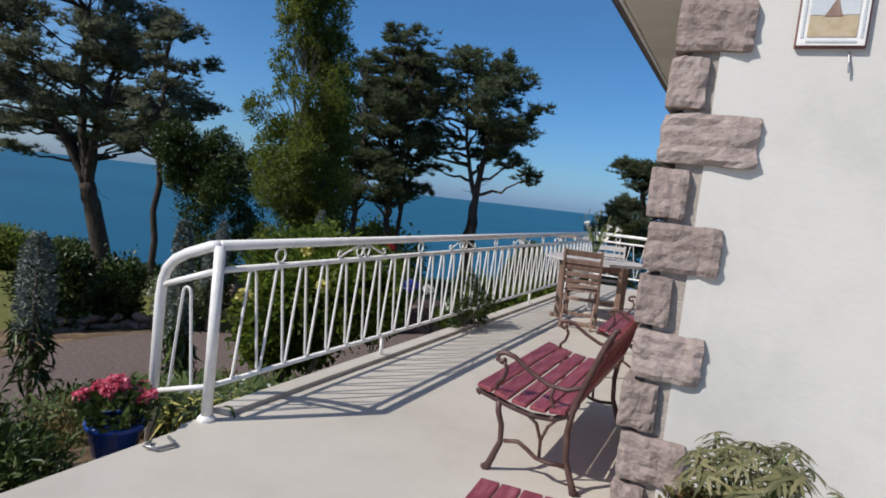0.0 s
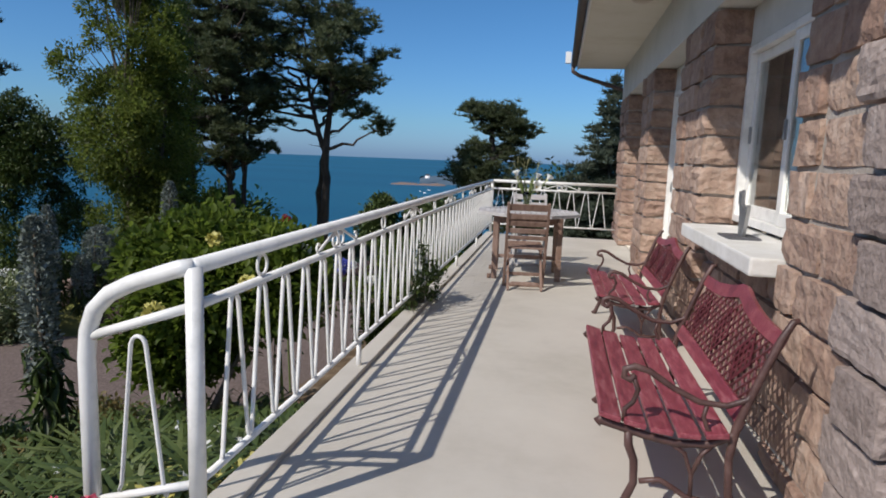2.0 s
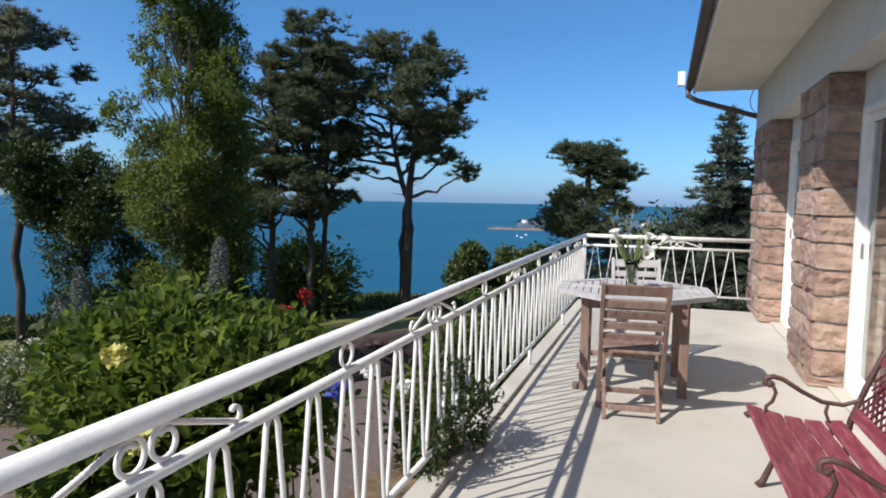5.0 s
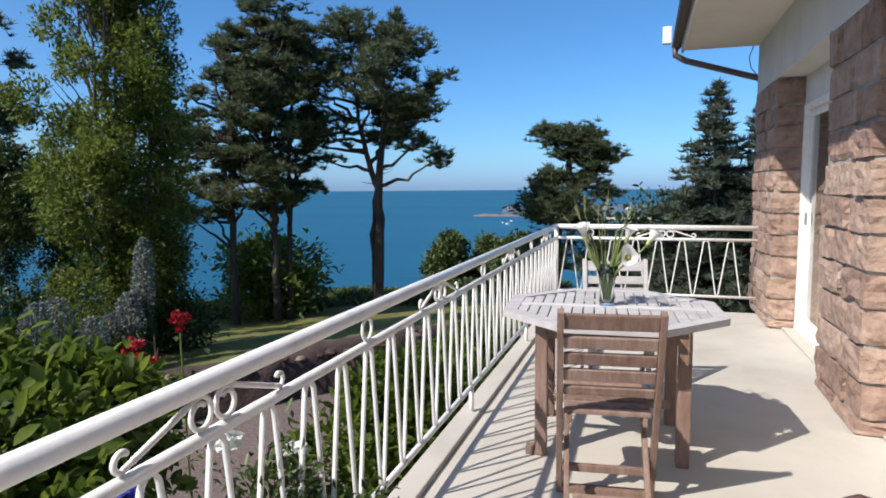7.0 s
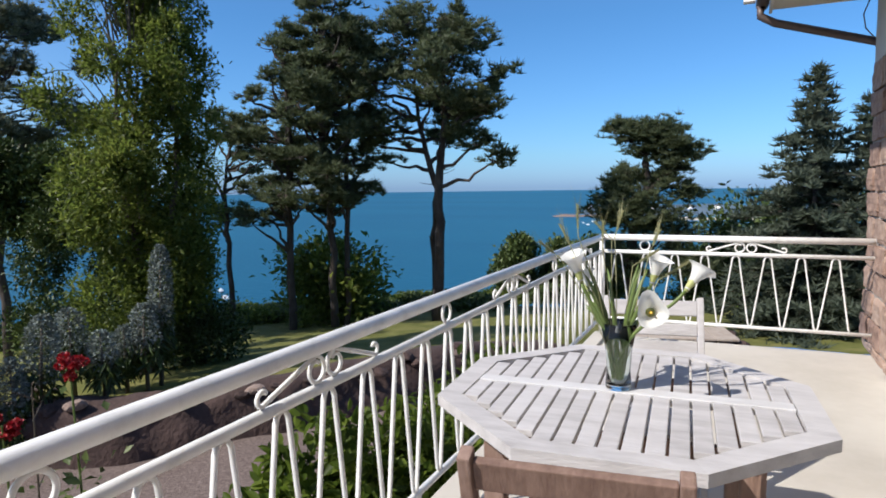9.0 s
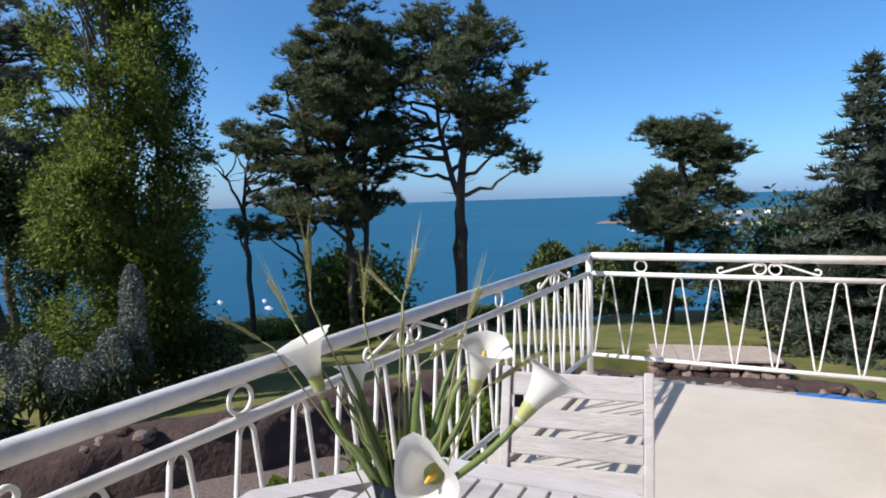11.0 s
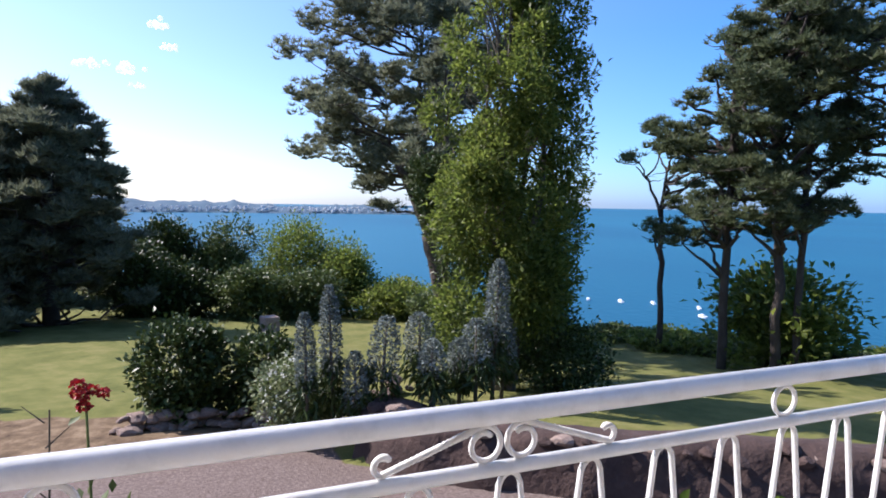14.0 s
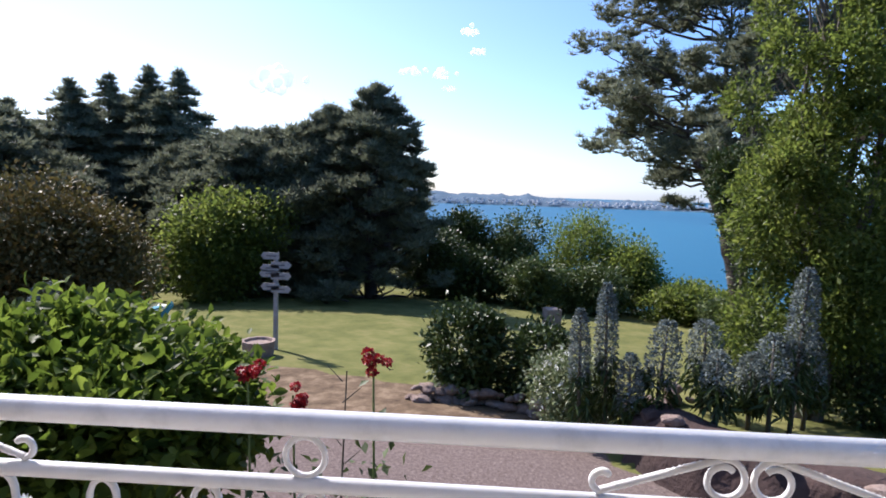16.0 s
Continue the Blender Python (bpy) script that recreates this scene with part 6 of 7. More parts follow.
# sign post, stones, pots on the lawn
x, y = at(-107.85, 16.0)
sg = thing("sign_post", "grey wooden fingerpost with five direction boards", "sign", pose(x, y, gz(x, y) - 0.05, 0, 0, 0))
part("post", bx((-0.05, -0.05, 0), (0.05, 0.05, 2.42), 0.008), GREY_WOOD, sg)
for z, s, w in ((2.42, -1, 0.36), (2.2, 1, 0.4), (2.12, -1, 0.38), (1.98, -1, 0.4), (1.93, 1, 0.4), (1.66, -1, 0.36), (1.6, 1, 0.4)):
    bm = bmesh.new()
    pts = [(0.055, -s * 0.1, -0.08), (0.055, -s * 0.1, 0.08), (0.055, s * w * 0.8, 0.09), (0.055, s * w, 0.0), (0.055, s * w * 0.8, -0.09)]
    f = bm.faces.new([bm.verts.new(p) for p in pts])
    r = bmesh.ops.extrude_face_region(bm, geom=[f])
    bmesh.ops.translate(bm, verts=[v for v in r["geom"] if isinstance(v, bmesh.types.BMVert)], vec=(0.025, 0, 0))
    bmesh.ops.translate(bm, verts=bm.verts, vec=(0, 0, z))
    bmesh.ops.recalc_face_normals(bm, faces=bm.faces)
    bd = part("board", bm, GREY_WOOD, sg, "pale grey direction board")
    part("lettering", bx((0.081, min(-s * 0.02, s * w * 0.6), z - 0.012), (0.083, max(-s * 0.02, s * w * 0.6), z + 0.012)), SLATE, bd, "faded dark line of lettering")
x, y = at(-109.3, 15.2)
tr = thing("stone_trough", "weathered grey stone trough with plants on the lawn", "planter", pose(x, y, gz(x, y) - 0.03, 0, 0, 20))
part("trough", lathe([(0.3, 0), (0.36, 0.1), (0.4, 0.42), (0.33, 0.42), (0.3, 0.36), (0.02, 0.36)], 10), ROCK, tr)
x, y = at(-83.1, 25.0)
single("stone_pillar", bx((-0.3, -0.3, 0), (0.3, 0.3, 0.95), 0.05), ROCK, "rough standing stone at the edge of the lawn", "stone", pose(x, y, gz(x, y) - 0.1, 0, 0, 15))


def rock_mesh(seed):
    rr = np.random.default_rng(seed)
    bm = bmesh.new()
    bmesh.ops.create_icosphere(bm, subdivisions=2, radius=0.5)
    for v in bm.verts:
        n = noise.noise(v.co * 2.2 + Vector((seed * 3.1, 0, 0))) * 0.35
        v.co = Vector((v.co.x * (1 + n), v.co.y * (1 + n), v.co.z * (0.9 + n)))
    return finish("rock", bm, ROCK)


rocks = [rock_mesh(s) for s in range(5)]
edging = thing("stone_edging", "low dry edging of rough reddish stones along the gravel", "edging", kind="structure")
k = 0
for i in range(34):
    t = i / 33
    az = -95.5 + t * 24
    d = 11.3 + 0.3 * math.sin(t * 6) - t * 0.6
    x, y = at(az, d)
    for lay in range(2 if i % 3 else 1):
        s = G.uniform(0.16, 0.42)
        share("stone", rocks[k % 5], edging, Matrix.Translation((x + G.uniform(-0.1, 0.1), y + G.uniform(-0.1, 0.1), gz(x, y) + 0.06 + 0.17 * lay)) @ Euler((G.uniform(-0.3, 0.3), G.uniform(-0.3, 0.3), G.uniform(0, 6))).to_matrix().to_4x4() @ Matrix.Diagonal((s, s * 0.8, s * 0.55, 1)))
        k += 1
# copies of the rocks in the shade-darkened colour
shaded_rocks = []
for me in rocks:
    me = me.copy()
    me.materials[0] = SHADED_ROCK
    shaded_rocks.append(me)
wall2 = thing("stone_bank", "low bank of earth and reddish stones holding up the lawn, its shade put into the dark colour", "wall", kind="structure")
bank = [Vector(p) for p in ((-7.6, 8.2), (-6.5, 8.8), (-5.15, 10.4), (-4.2, 12.2), (-3.1, 14.0), (-2.3, 15.2), (-1.1, 16.1), (0.6, 16.7), (2.6, 17.0))]
run = []
for p, q in zip(bank, bank[1:]):
    n = int((q - p).length / 0.16)
    run += [(p.lerp(q, k / n), (q - p).normalized()) for k in range(n)]
V, F = [], []
section = [(0.34, -2.6), (0.26, -2.05), (0.2, -1.9), (0.16, -1.75), (0.1, -1.62), (0.0, -1.52), (-0.2, -1.47), (-0.5, -1.5), (-1.0, -1.75)]
for p, d in run:
    s = Vector((d.y, -d.x))
    for o, z in section:
        z -= 0.62 * min(1.0, max(0.0, (p.x + 3.3) / 2.4))
        c = Vector((p.x + s.x * o, p.y + s.y * o, z))
        w = 0.11 * noise.noise(c * 2.1) + 0.07 * noise.noise(c * 6.5)
        V.append((c.x + s.x * w, c.y + s.y * w, z + 0.7 * w))
m = len(section)
for i in range(len(run) - 1):
    for j in range(m - 1):
        b = i * m + j
        F.append((b, b + 1, b + m + 1, b + m))
ob = new("earth", np_mesh("earth", np.array(V), np.array(F), SHADED_ROCK))
ob.parent = wall2
for i, (p, d) in enumerate(run):
    if G.random() < 0.55:
        s = G.uniform(0.14, 0.34)
        share("stone", (shaded_rocks if G.random() < 0.6 else rocks)[i % 5], wall2, Matrix.Translation((p.x + G.uniform(-0.25, 0.22), p.y + G.uniform(-0.1, 0.1), G.uniform(-1.6, -1.46) - 0.62 * min(1.0, max(0.0, (p.x + 3.3) / 2.4)))) @ Euler((G.uniform(-0.3, 0.3), 0, G.uniform(0, 6))).to_matrix().to_4x4() @ Matrix.Diagonal((s, s * 0.8, s * 0.55, 1)))
for x, y, s in ((-2.6, -1.1, 0.55), (-3.1, -0.6, 0.45), (-2.2, -0.5, 0.4), (-3.6, -1.6, 0.6), (-2.9, -1.9, 0.5), (-1.6, -0.6, 0.35), (-3.9, -0.4, 0.5)):
    ob = tagged(new("garden_rock", rocks[int(s * 20) % 5]), "rough lichened rock in the flower bed", "rock", "rocks in the bed")
    ob.matrix_basis = Matrix.Translation((x, y, gz(x, y) + s * 0.12)) @ Matrix.Diagonal((s, s * 0.85, s * 0.6, 1))

# low stone bed beyond the end of the terrace
bed = thing("stone_bed", "low bed walled with red stones under a paler coping", "planter", Matrix.Translation((-1.0, 17.3, gz(0.1, 17.6) - 0.1)) @ Euler((0, 0, radians(16))).to_matrix().to_4x4())
# the bed's earth and some stones share the bank's shade-darkened rock
part("earth", bx((0.06, 0.06, 0.0), (2.34, 1.0, 0.52)), SHADED_ROCK, bed)
for z in range(3):
    x = 0.0
    while x < 2.35:
        w = G.uniform(0.2, 0.38)
        for y in (0.0, 1.0):
            share("stone", shaded_rocks[G.randrange(5)] if G.random() < 0.35 else rocks[G.randrange(5)], bed, Matrix.Translation((x + w / 2, y, 0.1 + 0.19 * z)) @ Matrix.Diagonal((w * 1.15, 0.3, 0.25, 1)))
        x += w
    for y in (0.3, 0.6, 0.85):
        for x in (0.0, 2.36):
            share("stone", rocks[G.randrange(5)], bed, Matrix.Translation((x, y, 0.1 + 0.19 * z)) @ Matrix.Diagonal((0.26, 0.36, 0.25, 1)))
for k in range(5):
    part("coping_slab", bx((0.475 * k - 0.04, -0.15, 0.585), (0.475 * k + 0.425, 1.12, 0.635), 0.012), SILL_STONE, bed)

# loungers on the lawn
for az, d, turn in ((-119.3, 18.0, 30), (-128.1, 18.0, 60)):
    x, y = at(az, d)
    lo = thing("deck_chair", "low garden lounger with teal cover on the lawn", "lounger", pose(x, y, gz(x, y), 0, 0, turn), "loungers on the lawn")
    part("seat", bx((-0.3, -0.6, 0.28), (0.3, 0.5, 0.33), 0.015), BOAT_WHITE, lo)
    part("backrest", bx((-0.3, 0, 0), (0.3, 0.75, 0.05), 0.015, Matrix.Translation((0, 0.5, 0.3)) @ Euler((radians(52), 0, 0)).to_matrix().to_4x4()), TEAL, lo, "teal backrest")
    for sx in (-0.27, 0.27):
        for sy in (-0.5, 0.4):
            part("leg", bx((sx - 0.02, sy - 0.02, 0), (sx + 0.02, sy + 0.02, 0.28), 0.004), BOAT_WHITE, lo)

# bushes and small trees round the lawn and along the cliff
def blob_tree(az, d, w, h, label, material, seed, leaf=0.2, n=3500, name="bush", z0=None, group="", category="bush"):
    x, y = at(az, d)
    r = np.random.default_rng(seed)
    bl = []
    for i in range(9):
        a, q, u = r.uniform(0, 2 * math.pi), r.uniform(0, 1) ** 0.5, r.uniform(0.25, 0.85)
        s = w * r.uniform(0.3, 0.48)
        bl.append((q * (w / 2 - s * 0.6) * math.cos(a), q * (w / 2 - s * 0.6) * math.sin(a), h * u, s, s, min(s, h * 0.42)))
    bl.append((0, 0, h * 0.75, w * 0.33, w * 0.33, h * 0.28))
    return bush(name, x, y, bl, label, material, seed, leaf, n, 0.55, z0=z0, category=category, group=group)


blob_tree(-112.2, 29.0, 4.6, 4.0, "olive green rounded bush at the lawn's edge", LEAF, 101, 0.2, 8000)
blob_tree(-122.2, 20, 3.2, 3.1, "rusty-tipped rhododendron at the lawn's edge", LEAF_BROWN, 102, 0.16, 7500)
blob_tree(-126.8, 19.5, 4.2, 3.6, "rusty-tipped rhododendron at the lawn's edge", LEAF_BROWN, 103, 0.16, 8500)
blob_tree(-118.6, 27, 1.8, 1.8, "small brown-green bush on the lawn", LEAF_MID, 104, 0.14, 900)
for az, d, w, h, s, m in ((-91.4, 38, 3.4, 5.0, 105, LEAF_DARK), (-87.1, 38, 4.0, 4.6, 106, LEAF_MID), (-80.8, 40, 5.4, 5.1, 108, LEAF), (-76.0, 38, 3.9, 3.7, 109, LEAF), (-71.8, 36, 4.2, 2.1, 110, LEAF), (-68.0, 33, 3.0, 1.5, 111, LEAF_MID), (-85.4, 34, 3.5, 2.2, 112, LEAF_MID), (-90.4, 35, 3.5, 2.4, 113, LEAF_DARK), (-79.5, 35, 3.6, 2.3, 114, LEAF_MID), (-94.2, 34, 3.4, 3.6, 107, LEAF_DARK)):
    blob_tree(az, d, w, h, "rounded green bush on the cliff edge", m, s, 0.2, 5200, group="bushes along the cliff")
for i in range(20):
    az = -66 + i * 2.9
    d = 27.5 + 2.2 * math.sin(i * 1.7) + max(0, (i - 14)) * 1.0
    blob_tree(az, d, 3.2, 0.35 + 0.3 * math.sin(i * 2.3) ** 2, "low hedge of wind-clipped shrubs on the cliff", LEAF_MID if i % 3 else LEAF, 120 + i, 0.22, 1300, group="cliff hedge")
blob_tree(-38.8, 24.0, 4.2, 3.0, "rounded cliff bush behind the pines", LEAF, 145, 0.28, 2600)
blob_tree(-20.2, 33, 2.4, 3.3, "pointed green bush above the sea", LEAF_MID, 146, 0.28, 2600)
blob_tree(-16.0, 34, 2.6, 3.1, "green bush above the sea", LEAF_MID, 147, 0.28, 2600)
blob_tree(-12.6, 31, 3.0, 2.6, "green bush above the sea", LEAF_MID, 148, 0.28, 2600)
blob_tree(-1.0, 30, 5.0, 3.4, "dark green bush below the spruces", LEAF_DARK, 149, 0.28, 2600)
blob_tree(-2.5, 25, 2.6, 1.4, "dark green bush on the lawn", LEAF_DARK, 151, 0.16, 1600)
blob_tree(3.5, 28, 6.0, 4.0, "dark green bush below the spruces", LEAF_DARK, 150, 0.28, 2600)
for i, (az, d, w, h) in enumerate(((-130, 34, 7, 6), (-138, 28, 7, 6), (-146, 26, 7, 6), (-110, 52, 12, 7), (-102, 48, 10, 6))):
    blob_tree(az, d, w, h, "dense dark trees closing the garden", NEEDLE_DARK, 160 + i, 0.45, 3800, name="thicket")

TEAL_CLOTH = mat("turquoise_cloth", [(0.02, 0.17, 0.22), (0.035, 0.25, 0.31)], 12, 0.8, bump=0.2, bump_scale=180)


def sun_lounger(x, y, turn, label):
    """A low garden lounger with its back raised; the foot end lies at the origin."""
    t = thing("sun_lounger", label, "lounger", pose(x, y, gz(x, y), 0, 0, turn), "sun loungers on the lawn")
    for w in (-0.28, 0.28):
        part("side_rail", tb([(0, w, 0.34), (0.9, w, 0.32), (0.98, w, 0.36), (1.66, w, 0.92)], 0.022, 8), WHITE_PAINT, t, smooth=True)
        for u in (0.12, 0.85):
            part("leg", tb([(u, w, -0.03), (u + 0.03, w, 0.33)], 0.02, 8), WHITE_PAINT, t, smooth=True)
    part("foot_rest", bx((-0.04, -0.3, 0.335), (0.34, 0.3, 0.385), 0.015), WHITE_PAINT, t)
    part("seat_cushion", bx((0.34, -0.26, 0.34), (0.96, 0.26, 0.4), 0.025), TEAL_CLOTH, t, "faded turquoise cushion")
    part("backrest_cushion", bx((0, -0.26, 0.0), (0.9, 0.26, 0.06), 0.025, Matrix.Translation((0.97, 0, 0.36)) @ Euler((0, -0.69, 0)).to_matrix().to_4x4()), TEAL_CLOTH, t, "raised turquoise backrest cushion")
    part("head_bar", bx((0.84, -0.27, 0.06), (0.93, 0.27, 0.085), 0.01, Matrix.Translation((0.97, 0, 0.36)) @ Euler((0, -0.69, 0)).to_matrix().to_4x4()), WHITE_PAINT, t)


sun_lounger(-19.45, -4.9, -1.97, "white framed sun lounger with a raised turquoise back on the lawn")
sun_lounger(-21.9, -12.2, -1.97, "white framed sun lounger standing under the dark trees")

# ---- distance ----
def ridge(name, az0, az1, d, h, label, material, seed, z0=SEA_Z, depth=300, n=140, rough=0.35):
    rr = np.random.default_rng(seed)
    V, F = [], []
    ph = rr.uniform(0, 6, 6)
    for i in range(n):
        u = i / (n - 1)
        az = radians(az0 + (az1 - az0) * u)
        env = min(1, u * 7, (1 - u) * 7) ** 0.6
        hh = h * env * (0.72 + 0.2 * math.sin(u * 9 + ph[0]) + 0.1 * math.sin(u * 31 + ph[1]) + rough * 0.18 * math.sin(u * 130 + ph[2]) + 0.05 * rr.normal())
        for dd, f in ((0, 0.0), (depth * 0.1, 0.18), (depth * 0.5, 0.7), (depth, 1.0), (depth * 1.6, 0.0)):
            V.append((math.sin(az) * (d + dd), math.cos(az) * (d + dd), z0 - 0.5 + hh * f + 0.5))
    for i in range(n - 1):
        for j in range(4):
            b = i * 5 + j
            F.append((b, b + 1, b + 6, b + 5))
    ob = new(name, np_mesh(name, np.array(V), np.array(F), material))
    return tagged(ob, label, "land", kind="structure")


ridge("backdrop_far_shore", -124, -69.0, 1400, 33, "far wooded shore across the bay, with haze put into its colour", FAR_HAZED, 7, depth=190, rough=0.3)
ridge("backdrop_point", -12.4, 30, 620, 9, "low wooded point with a beach", FAR_HAZED, 8, depth=160, n=80)
ridge("backdrop_beach", -7.8, 2, 535, 1.6, "pale beach along the point", SAND, 9, depth=24, n=50, rough=0)
ridge("backdrop_skerry", -15.0, -10.0, 590, 2.2, "reddish rocks running out from the point", ROCK, 10, depth=12, n=40, rough=1.5)
rr = np.random.default_rng(12)
V, F = [], []


def far_house(V, F, az, d, z, w, h):
    c = np.array([math.sin(radians(az)) * d, math.cos(radians(az)) * d, z])
    s = np.array([math.cos(radians(az)), -math.sin(radians(az)), 0]) * w / 2
    t = np.array([math.sin(radians(az)), math.cos(radians(az)), 0]) * w / 2
    b = len(V)
    for zz in (0, h):
        V += [c - s - t + [0, 0, zz], c + s - t + [0, 0, zz], c + s + t + [0, 0, zz], c - s + t + [0, 0, zz]]
    F += [(b, b + 1, b + 5, b + 4), (b + 1, b + 2, b + 6, b + 5), (b + 2, b + 3, b + 7, b + 6), (b + 3, b, b + 4, b + 7), (b + 4, b + 5, b + 6, b + 7)]


for i in range(300):
    az = -106 + 36 * rr.uniform() ** 0.9
    u = rr.uniform(0.02, 0.6)
    far_house(V, F, az, 1396 + 95 * u, SEA_Z + 2 + 19 * u * rr.uniform(0.8, 1), rr.uniform(3.5, 8), rr.uniform(2.5, 4.5))
tagged(new("far_town", np_mesh("far_town", np.array(V, float), np.array(F), FAR_WALL)), "white houses of a town on the far shore", "town", kind="stuff")
for az, w, h in ((-11.7, 5, 3), (-6.5, 5, 3), (-1.5, 6, 3.2), (-3.6, 5, 3)):
    t = thing("far_house", "small white house on the point", "house", group="houses on the point")
    V, F = [], []
    far_house(V, F, az, 640, SEA_Z + 5, w, h)
    ob = new("wall", np_mesh("wall", np.array(V, float), np.array(F), BOAT_WHITE))
    ob.parent = t
    c = Vector((math.sin(radians(az)) * 640, math.cos(radians(az)) * 640, SEA_Z + 5 + h))
    ob = part("roof", lathe([(w * 0.8, 0), (w * 0.3, h * 0.5)], 4), SLATE, t, "dark roof")
    ob.matrix_basis = Matrix.Translation(c) @ pose(0, 0, 0, 0, 0, 45 - az)


def boat(az, d, turn):
    b = thing("boat", "small white moored boat", "boat", pose(1.3 + d * math.sin(radians(az)), 5.8 + d * math.cos(radians(az)), SEA_Z, 0, 0, turn) @ Matrix.Diagonal((0.55, 0.55, 0.55, 1)), "boats at their moorings")
    bm = bmesh.new()
    secs = []
    for u in np.linspace(0, 1, 9):
        w = 0.95 * math.sin(math.pi * (0.25 + 0.72 * u)) ** 0.7 if u < 1 else 0.03
        y = -2.6 + 5.4 * u
        secs.append([bm.verts.new(p) for p in ((-w, y, 0.75 + 0.25 * u), (-w * 0.7, y, -0.1), (w * 0.7, y, -0.1), (w, y, 0.75 + 0.25 * u))])
    for a, c in zip(secs, secs[1:]):
        for j in range(4):
            bm.faces.new((a[j], a[(j + 1) % 4], c[(j + 1) % 4], c[j]))
    bm.faces.new(secs[0][::-1]), bm.faces.new(secs[-1])
    part("hull", bm, BOAT_WHITE, b)
    part("cabin", bx((-0.6, -1.0, 0.78), (0.6, 0.9, 1.5), 0.12), BOAT_WHITE, b)


for az, d, turn in ((-51.7, 185, 80), (-49.0, 185, 70), (-45.3, 181, 60), (-45.0, 168, 85), (-54.5, 186, 60), (-12.6, 480, 40), (-11.8, 500, 60), (-12.2, 460, 80)):
    boat(az, d, turn)


def cloud(az, el, d, w, seed):
    rr = np.random.default_rng(seed)
    c = Vector((math.sin(radians(az)) * d, math.cos(radians(az)) * d, math.tan(radians(el)) * d))
    bm = bmesh.new()
    for i in range(16):
        u = rr.normal(size=3) * np.array([0.34, 0.34, 0.12])
        r = w * rr.uniform(0.08, 0.2)
        vs = bmesh.ops.create_icosphere(bm, subdivisions=3, radius=r, matrix=Matrix.Translation(Vector(u) * w))["verts"]
        for v in vs:
            v.co += (v.co - Vector(u) * w) * (0.35 * noise.noise(v.co * (3.5 / w) + Vector((seed, 0, 0))) + 0.2 * noise.noise(v.co * (9 / w)))
    single("backdrop_cloud", bm, GLOWING_CLOUD, "small white fair-weather cloud", "cloud", Matrix.Translation(c), True, "structure")


for az, el, w, s in ((-108.2, 8.8, 190, 1), (-96.7, 10.3, 75, 2), (-94.0, 10.3, 70, 3), (-92.9, 9.0, 45, 4), (-91.5, 13.8, 65, 5), (-90.7, 12.2, 55, 6)):
    cloud(az, el, 3000, w, s)

# ---- stones of the house, last ----
def stone_mesh(seed, cuts=3):
    """A rock-faced block of unit size: the edges rounded, the faces broken."""
    bm = bmesh.new()
    bmesh.ops.create_cube(bm, size=1.0)
    bmesh.ops.subdivide_edges(bm, edges=bm.edges, cuts=cuts, use_grid_fill=True)
    for v in bm.verts:
        c = v.co.copy()
        e = sum(1 for k in c if abs(k) > 0.49)
        p = c.copy()
        if e >= 2:
            p *= 0.96 if e == 2 else 0.925
        n = noise.noise(c * 2.6 + Vector((seed * 7.3, seed, 0))) + 0.7 * noise.noise(c * 6.0 + Vector((seed * 3.3, 0, 5)))
        if cuts > 3:
            n = 0.5 * n + 0.22 * noise.noise(c * 9.0 + Vector((seed, 2, 0)))
        p *= 1 + 0.115 * n
        v.co = p
    return bm


STONES = [finish("stone", stone_mesh(s), STONE) for s in range(9)]
STONES_GREY = [finish("grey_stone", stone_mesh(s + 20, 7), STONE_GREY) for s in range(5)]
CH = 0.2125
BEDS = [0.0] + [0.0925 + CH * k for k in range(11)] + [STONE_TOP]


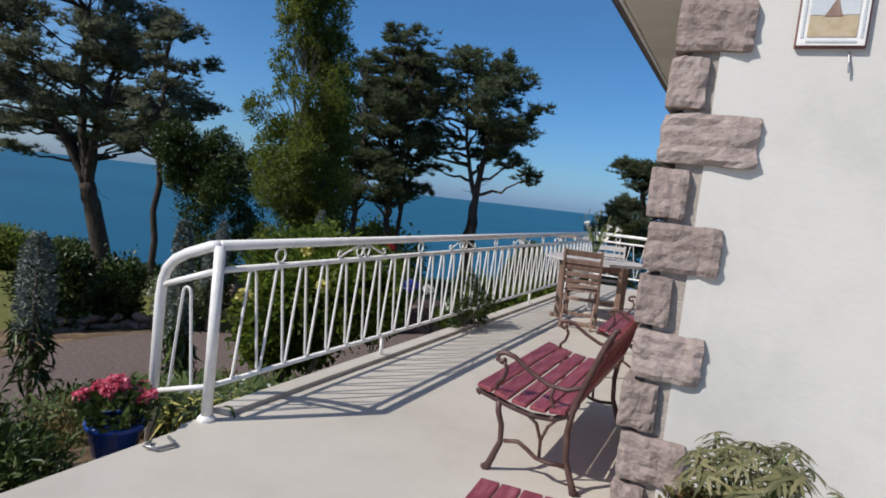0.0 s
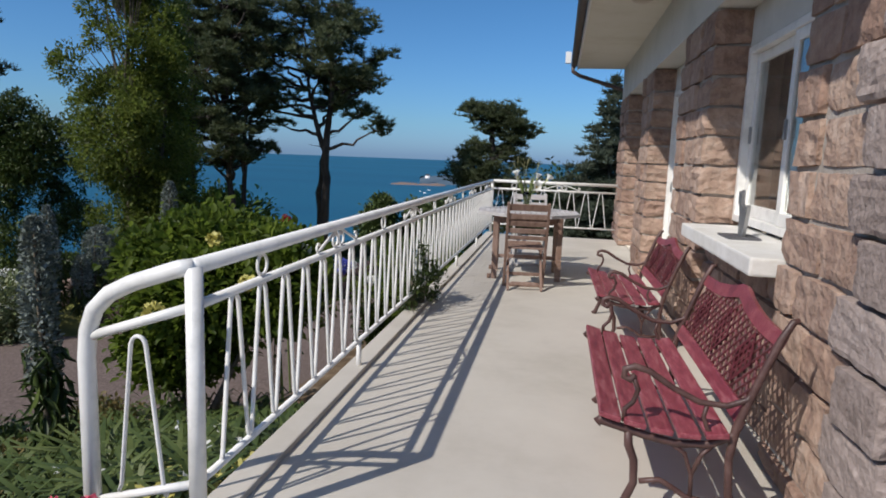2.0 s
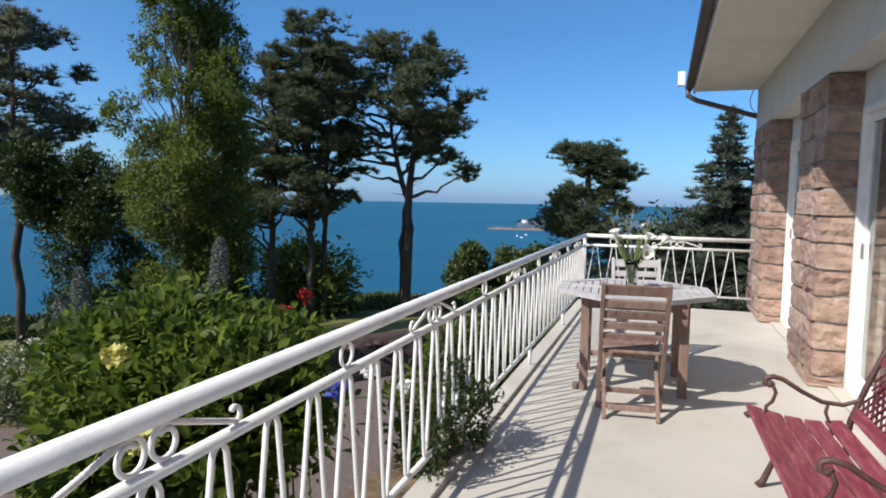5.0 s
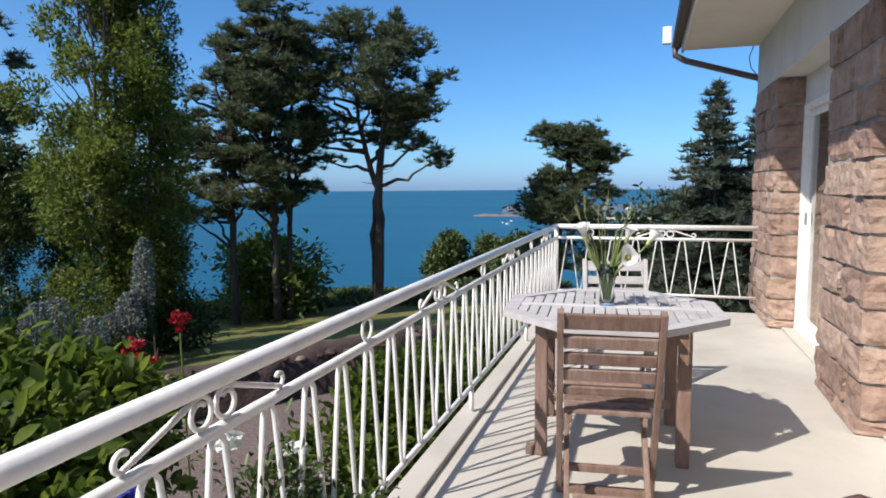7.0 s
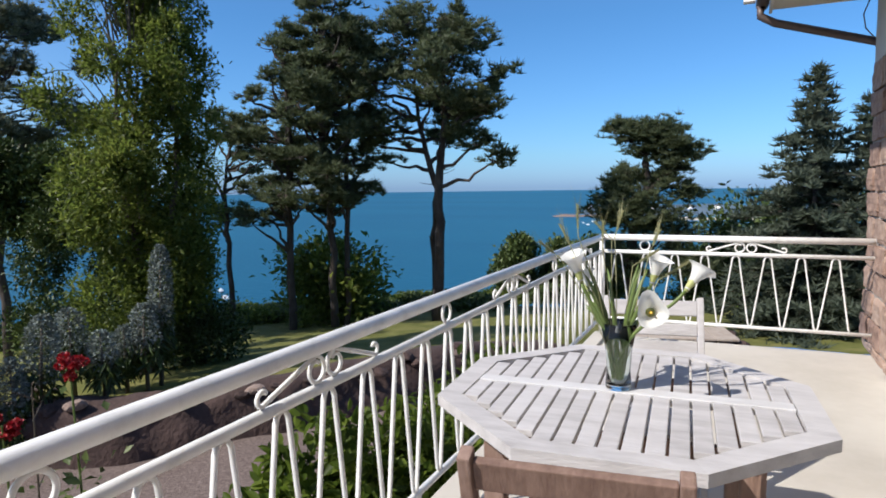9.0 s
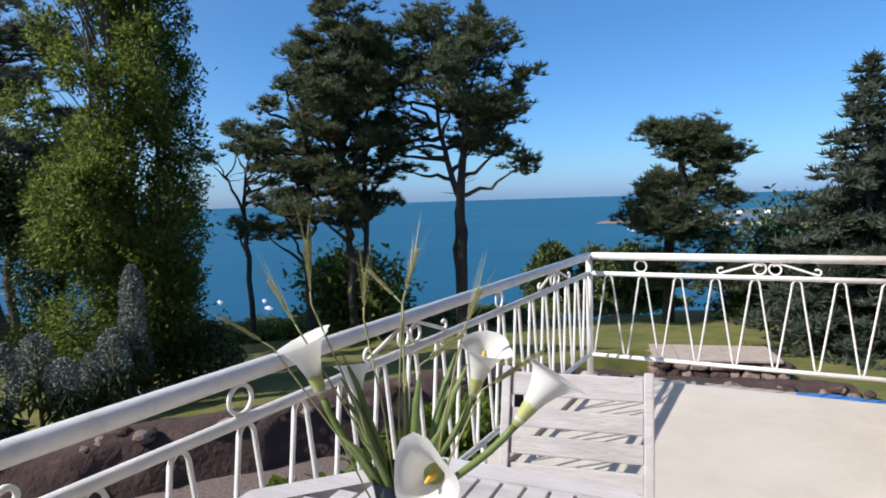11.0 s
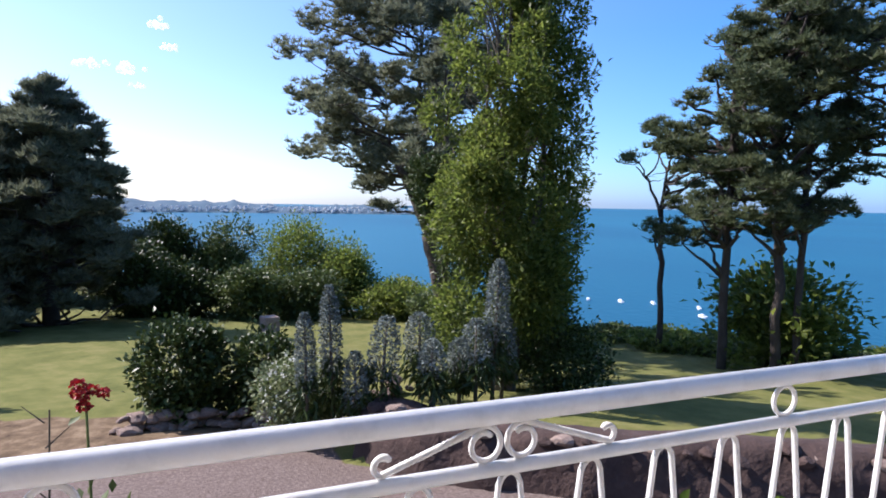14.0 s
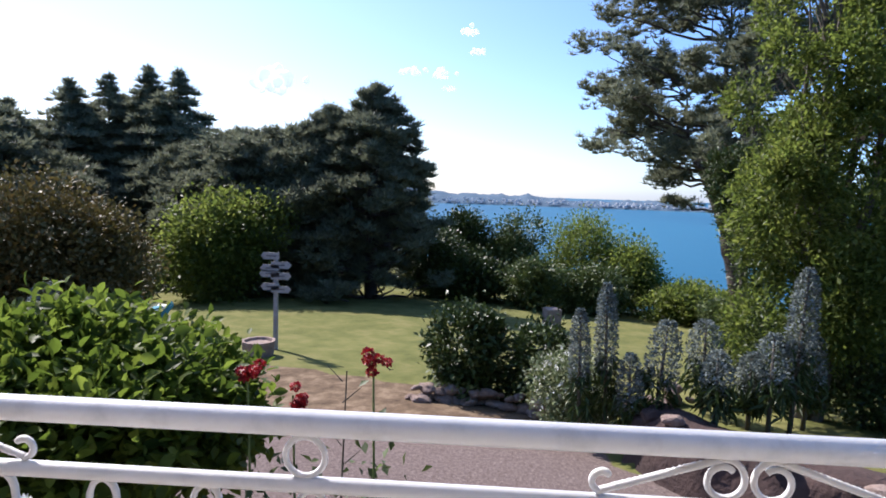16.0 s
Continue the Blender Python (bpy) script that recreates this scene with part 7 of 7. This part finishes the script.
def put_stone(parent, lo, hi, meshes):
    lo, hi = Vector(lo), Vector(hi)
    me = G.choice(meshes)
    fl = Matrix.Diagonal((1, G.choice((1, -1)), G.choice((1, -1)), 1))
    share("stone", me, parent, Matrix.Translation((lo + hi) / 2) @ Matrix.Diagonal((*(hi - lo), 1)) @ fl)


J = 0.008
wall_names = ["corner pier", "pier beside the window", "pier between the glass doors", "pier at the far end"]
for i, (a, b) in enumerate(PIERS):
    t = thing("wall_stones_%d" % (i + 1), "rock-faced pink granite blocks of the %s" % wall_names[i], "wall", kind="structure")
    for k in range(len(BEDS) - 1):
        z0, z1 = BEDS[k] + J, BEDS[k + 1] - J
        y = a + (0.0 if i else 0.0)
        depth = 0.17
        long = (k + i) % 2
        # corner block that also shows on the near face
        first = (0.30 if long else 0.44) + G.uniform(-0.03, 0.03)
        cuts = [y, y + first]
        while b - cuts[-1] > 0.62:
            cuts.append(cuts[-1] + G.uniform(0.33, 0.52))
        if b - cuts[-1] > 0.22:
            cuts.append(b)
        else:
            cuts[-1] = b
        for j, (p, q) in enumerate(zip(cuts, cuts[1:])):
            off = G.uniform(-0.022, 0.008)
            if i == 0 and j == 0:
                w = (0.09 if k % 2 else 0.22) + G.uniform(-0.015, 0.015) + (0.09 if k == 8 else 0)
                put_stone(t, (XF - 0.045 + off, a - 0.02, z0), (XF + w, q - J, z1), STONES_GREY)
            else:
                put_stone(t, (XF + off, p + (J if j else -0.01), z0), (XF + depth + (0.12 if j == 0 else 0), q - J, z1), STONES)
        if i:
            put_stone(t, (XF + depth + 0.125, a - 0.008, z0), (XW - 0.005, a + 0.2, z1), STONES)
t = thing("wall_stones_5", "rock-faced pink granite blocks under the window sill", "wall", kind="structure")
a, b, _ = GAPS[0]
for k in range(5):
    z0, z1 = k * 0.172 + J, (k + 1) * 0.172 - J
    y = a - 0.0
    cuts = [a + 0.003]
    while b - cuts[-1] > 0.6:
        cuts.append(cuts[-1] + G.uniform(0.34, 0.52))
    cuts.append(b - 0.003)
    for p, q in zip(cuts, cuts[1:]):
        put_stone(t, (XF + 0.065 + G.uniform(-0.01, 0.01), p + J, z0), (XF + 0.2, q - J, z1), STONES)
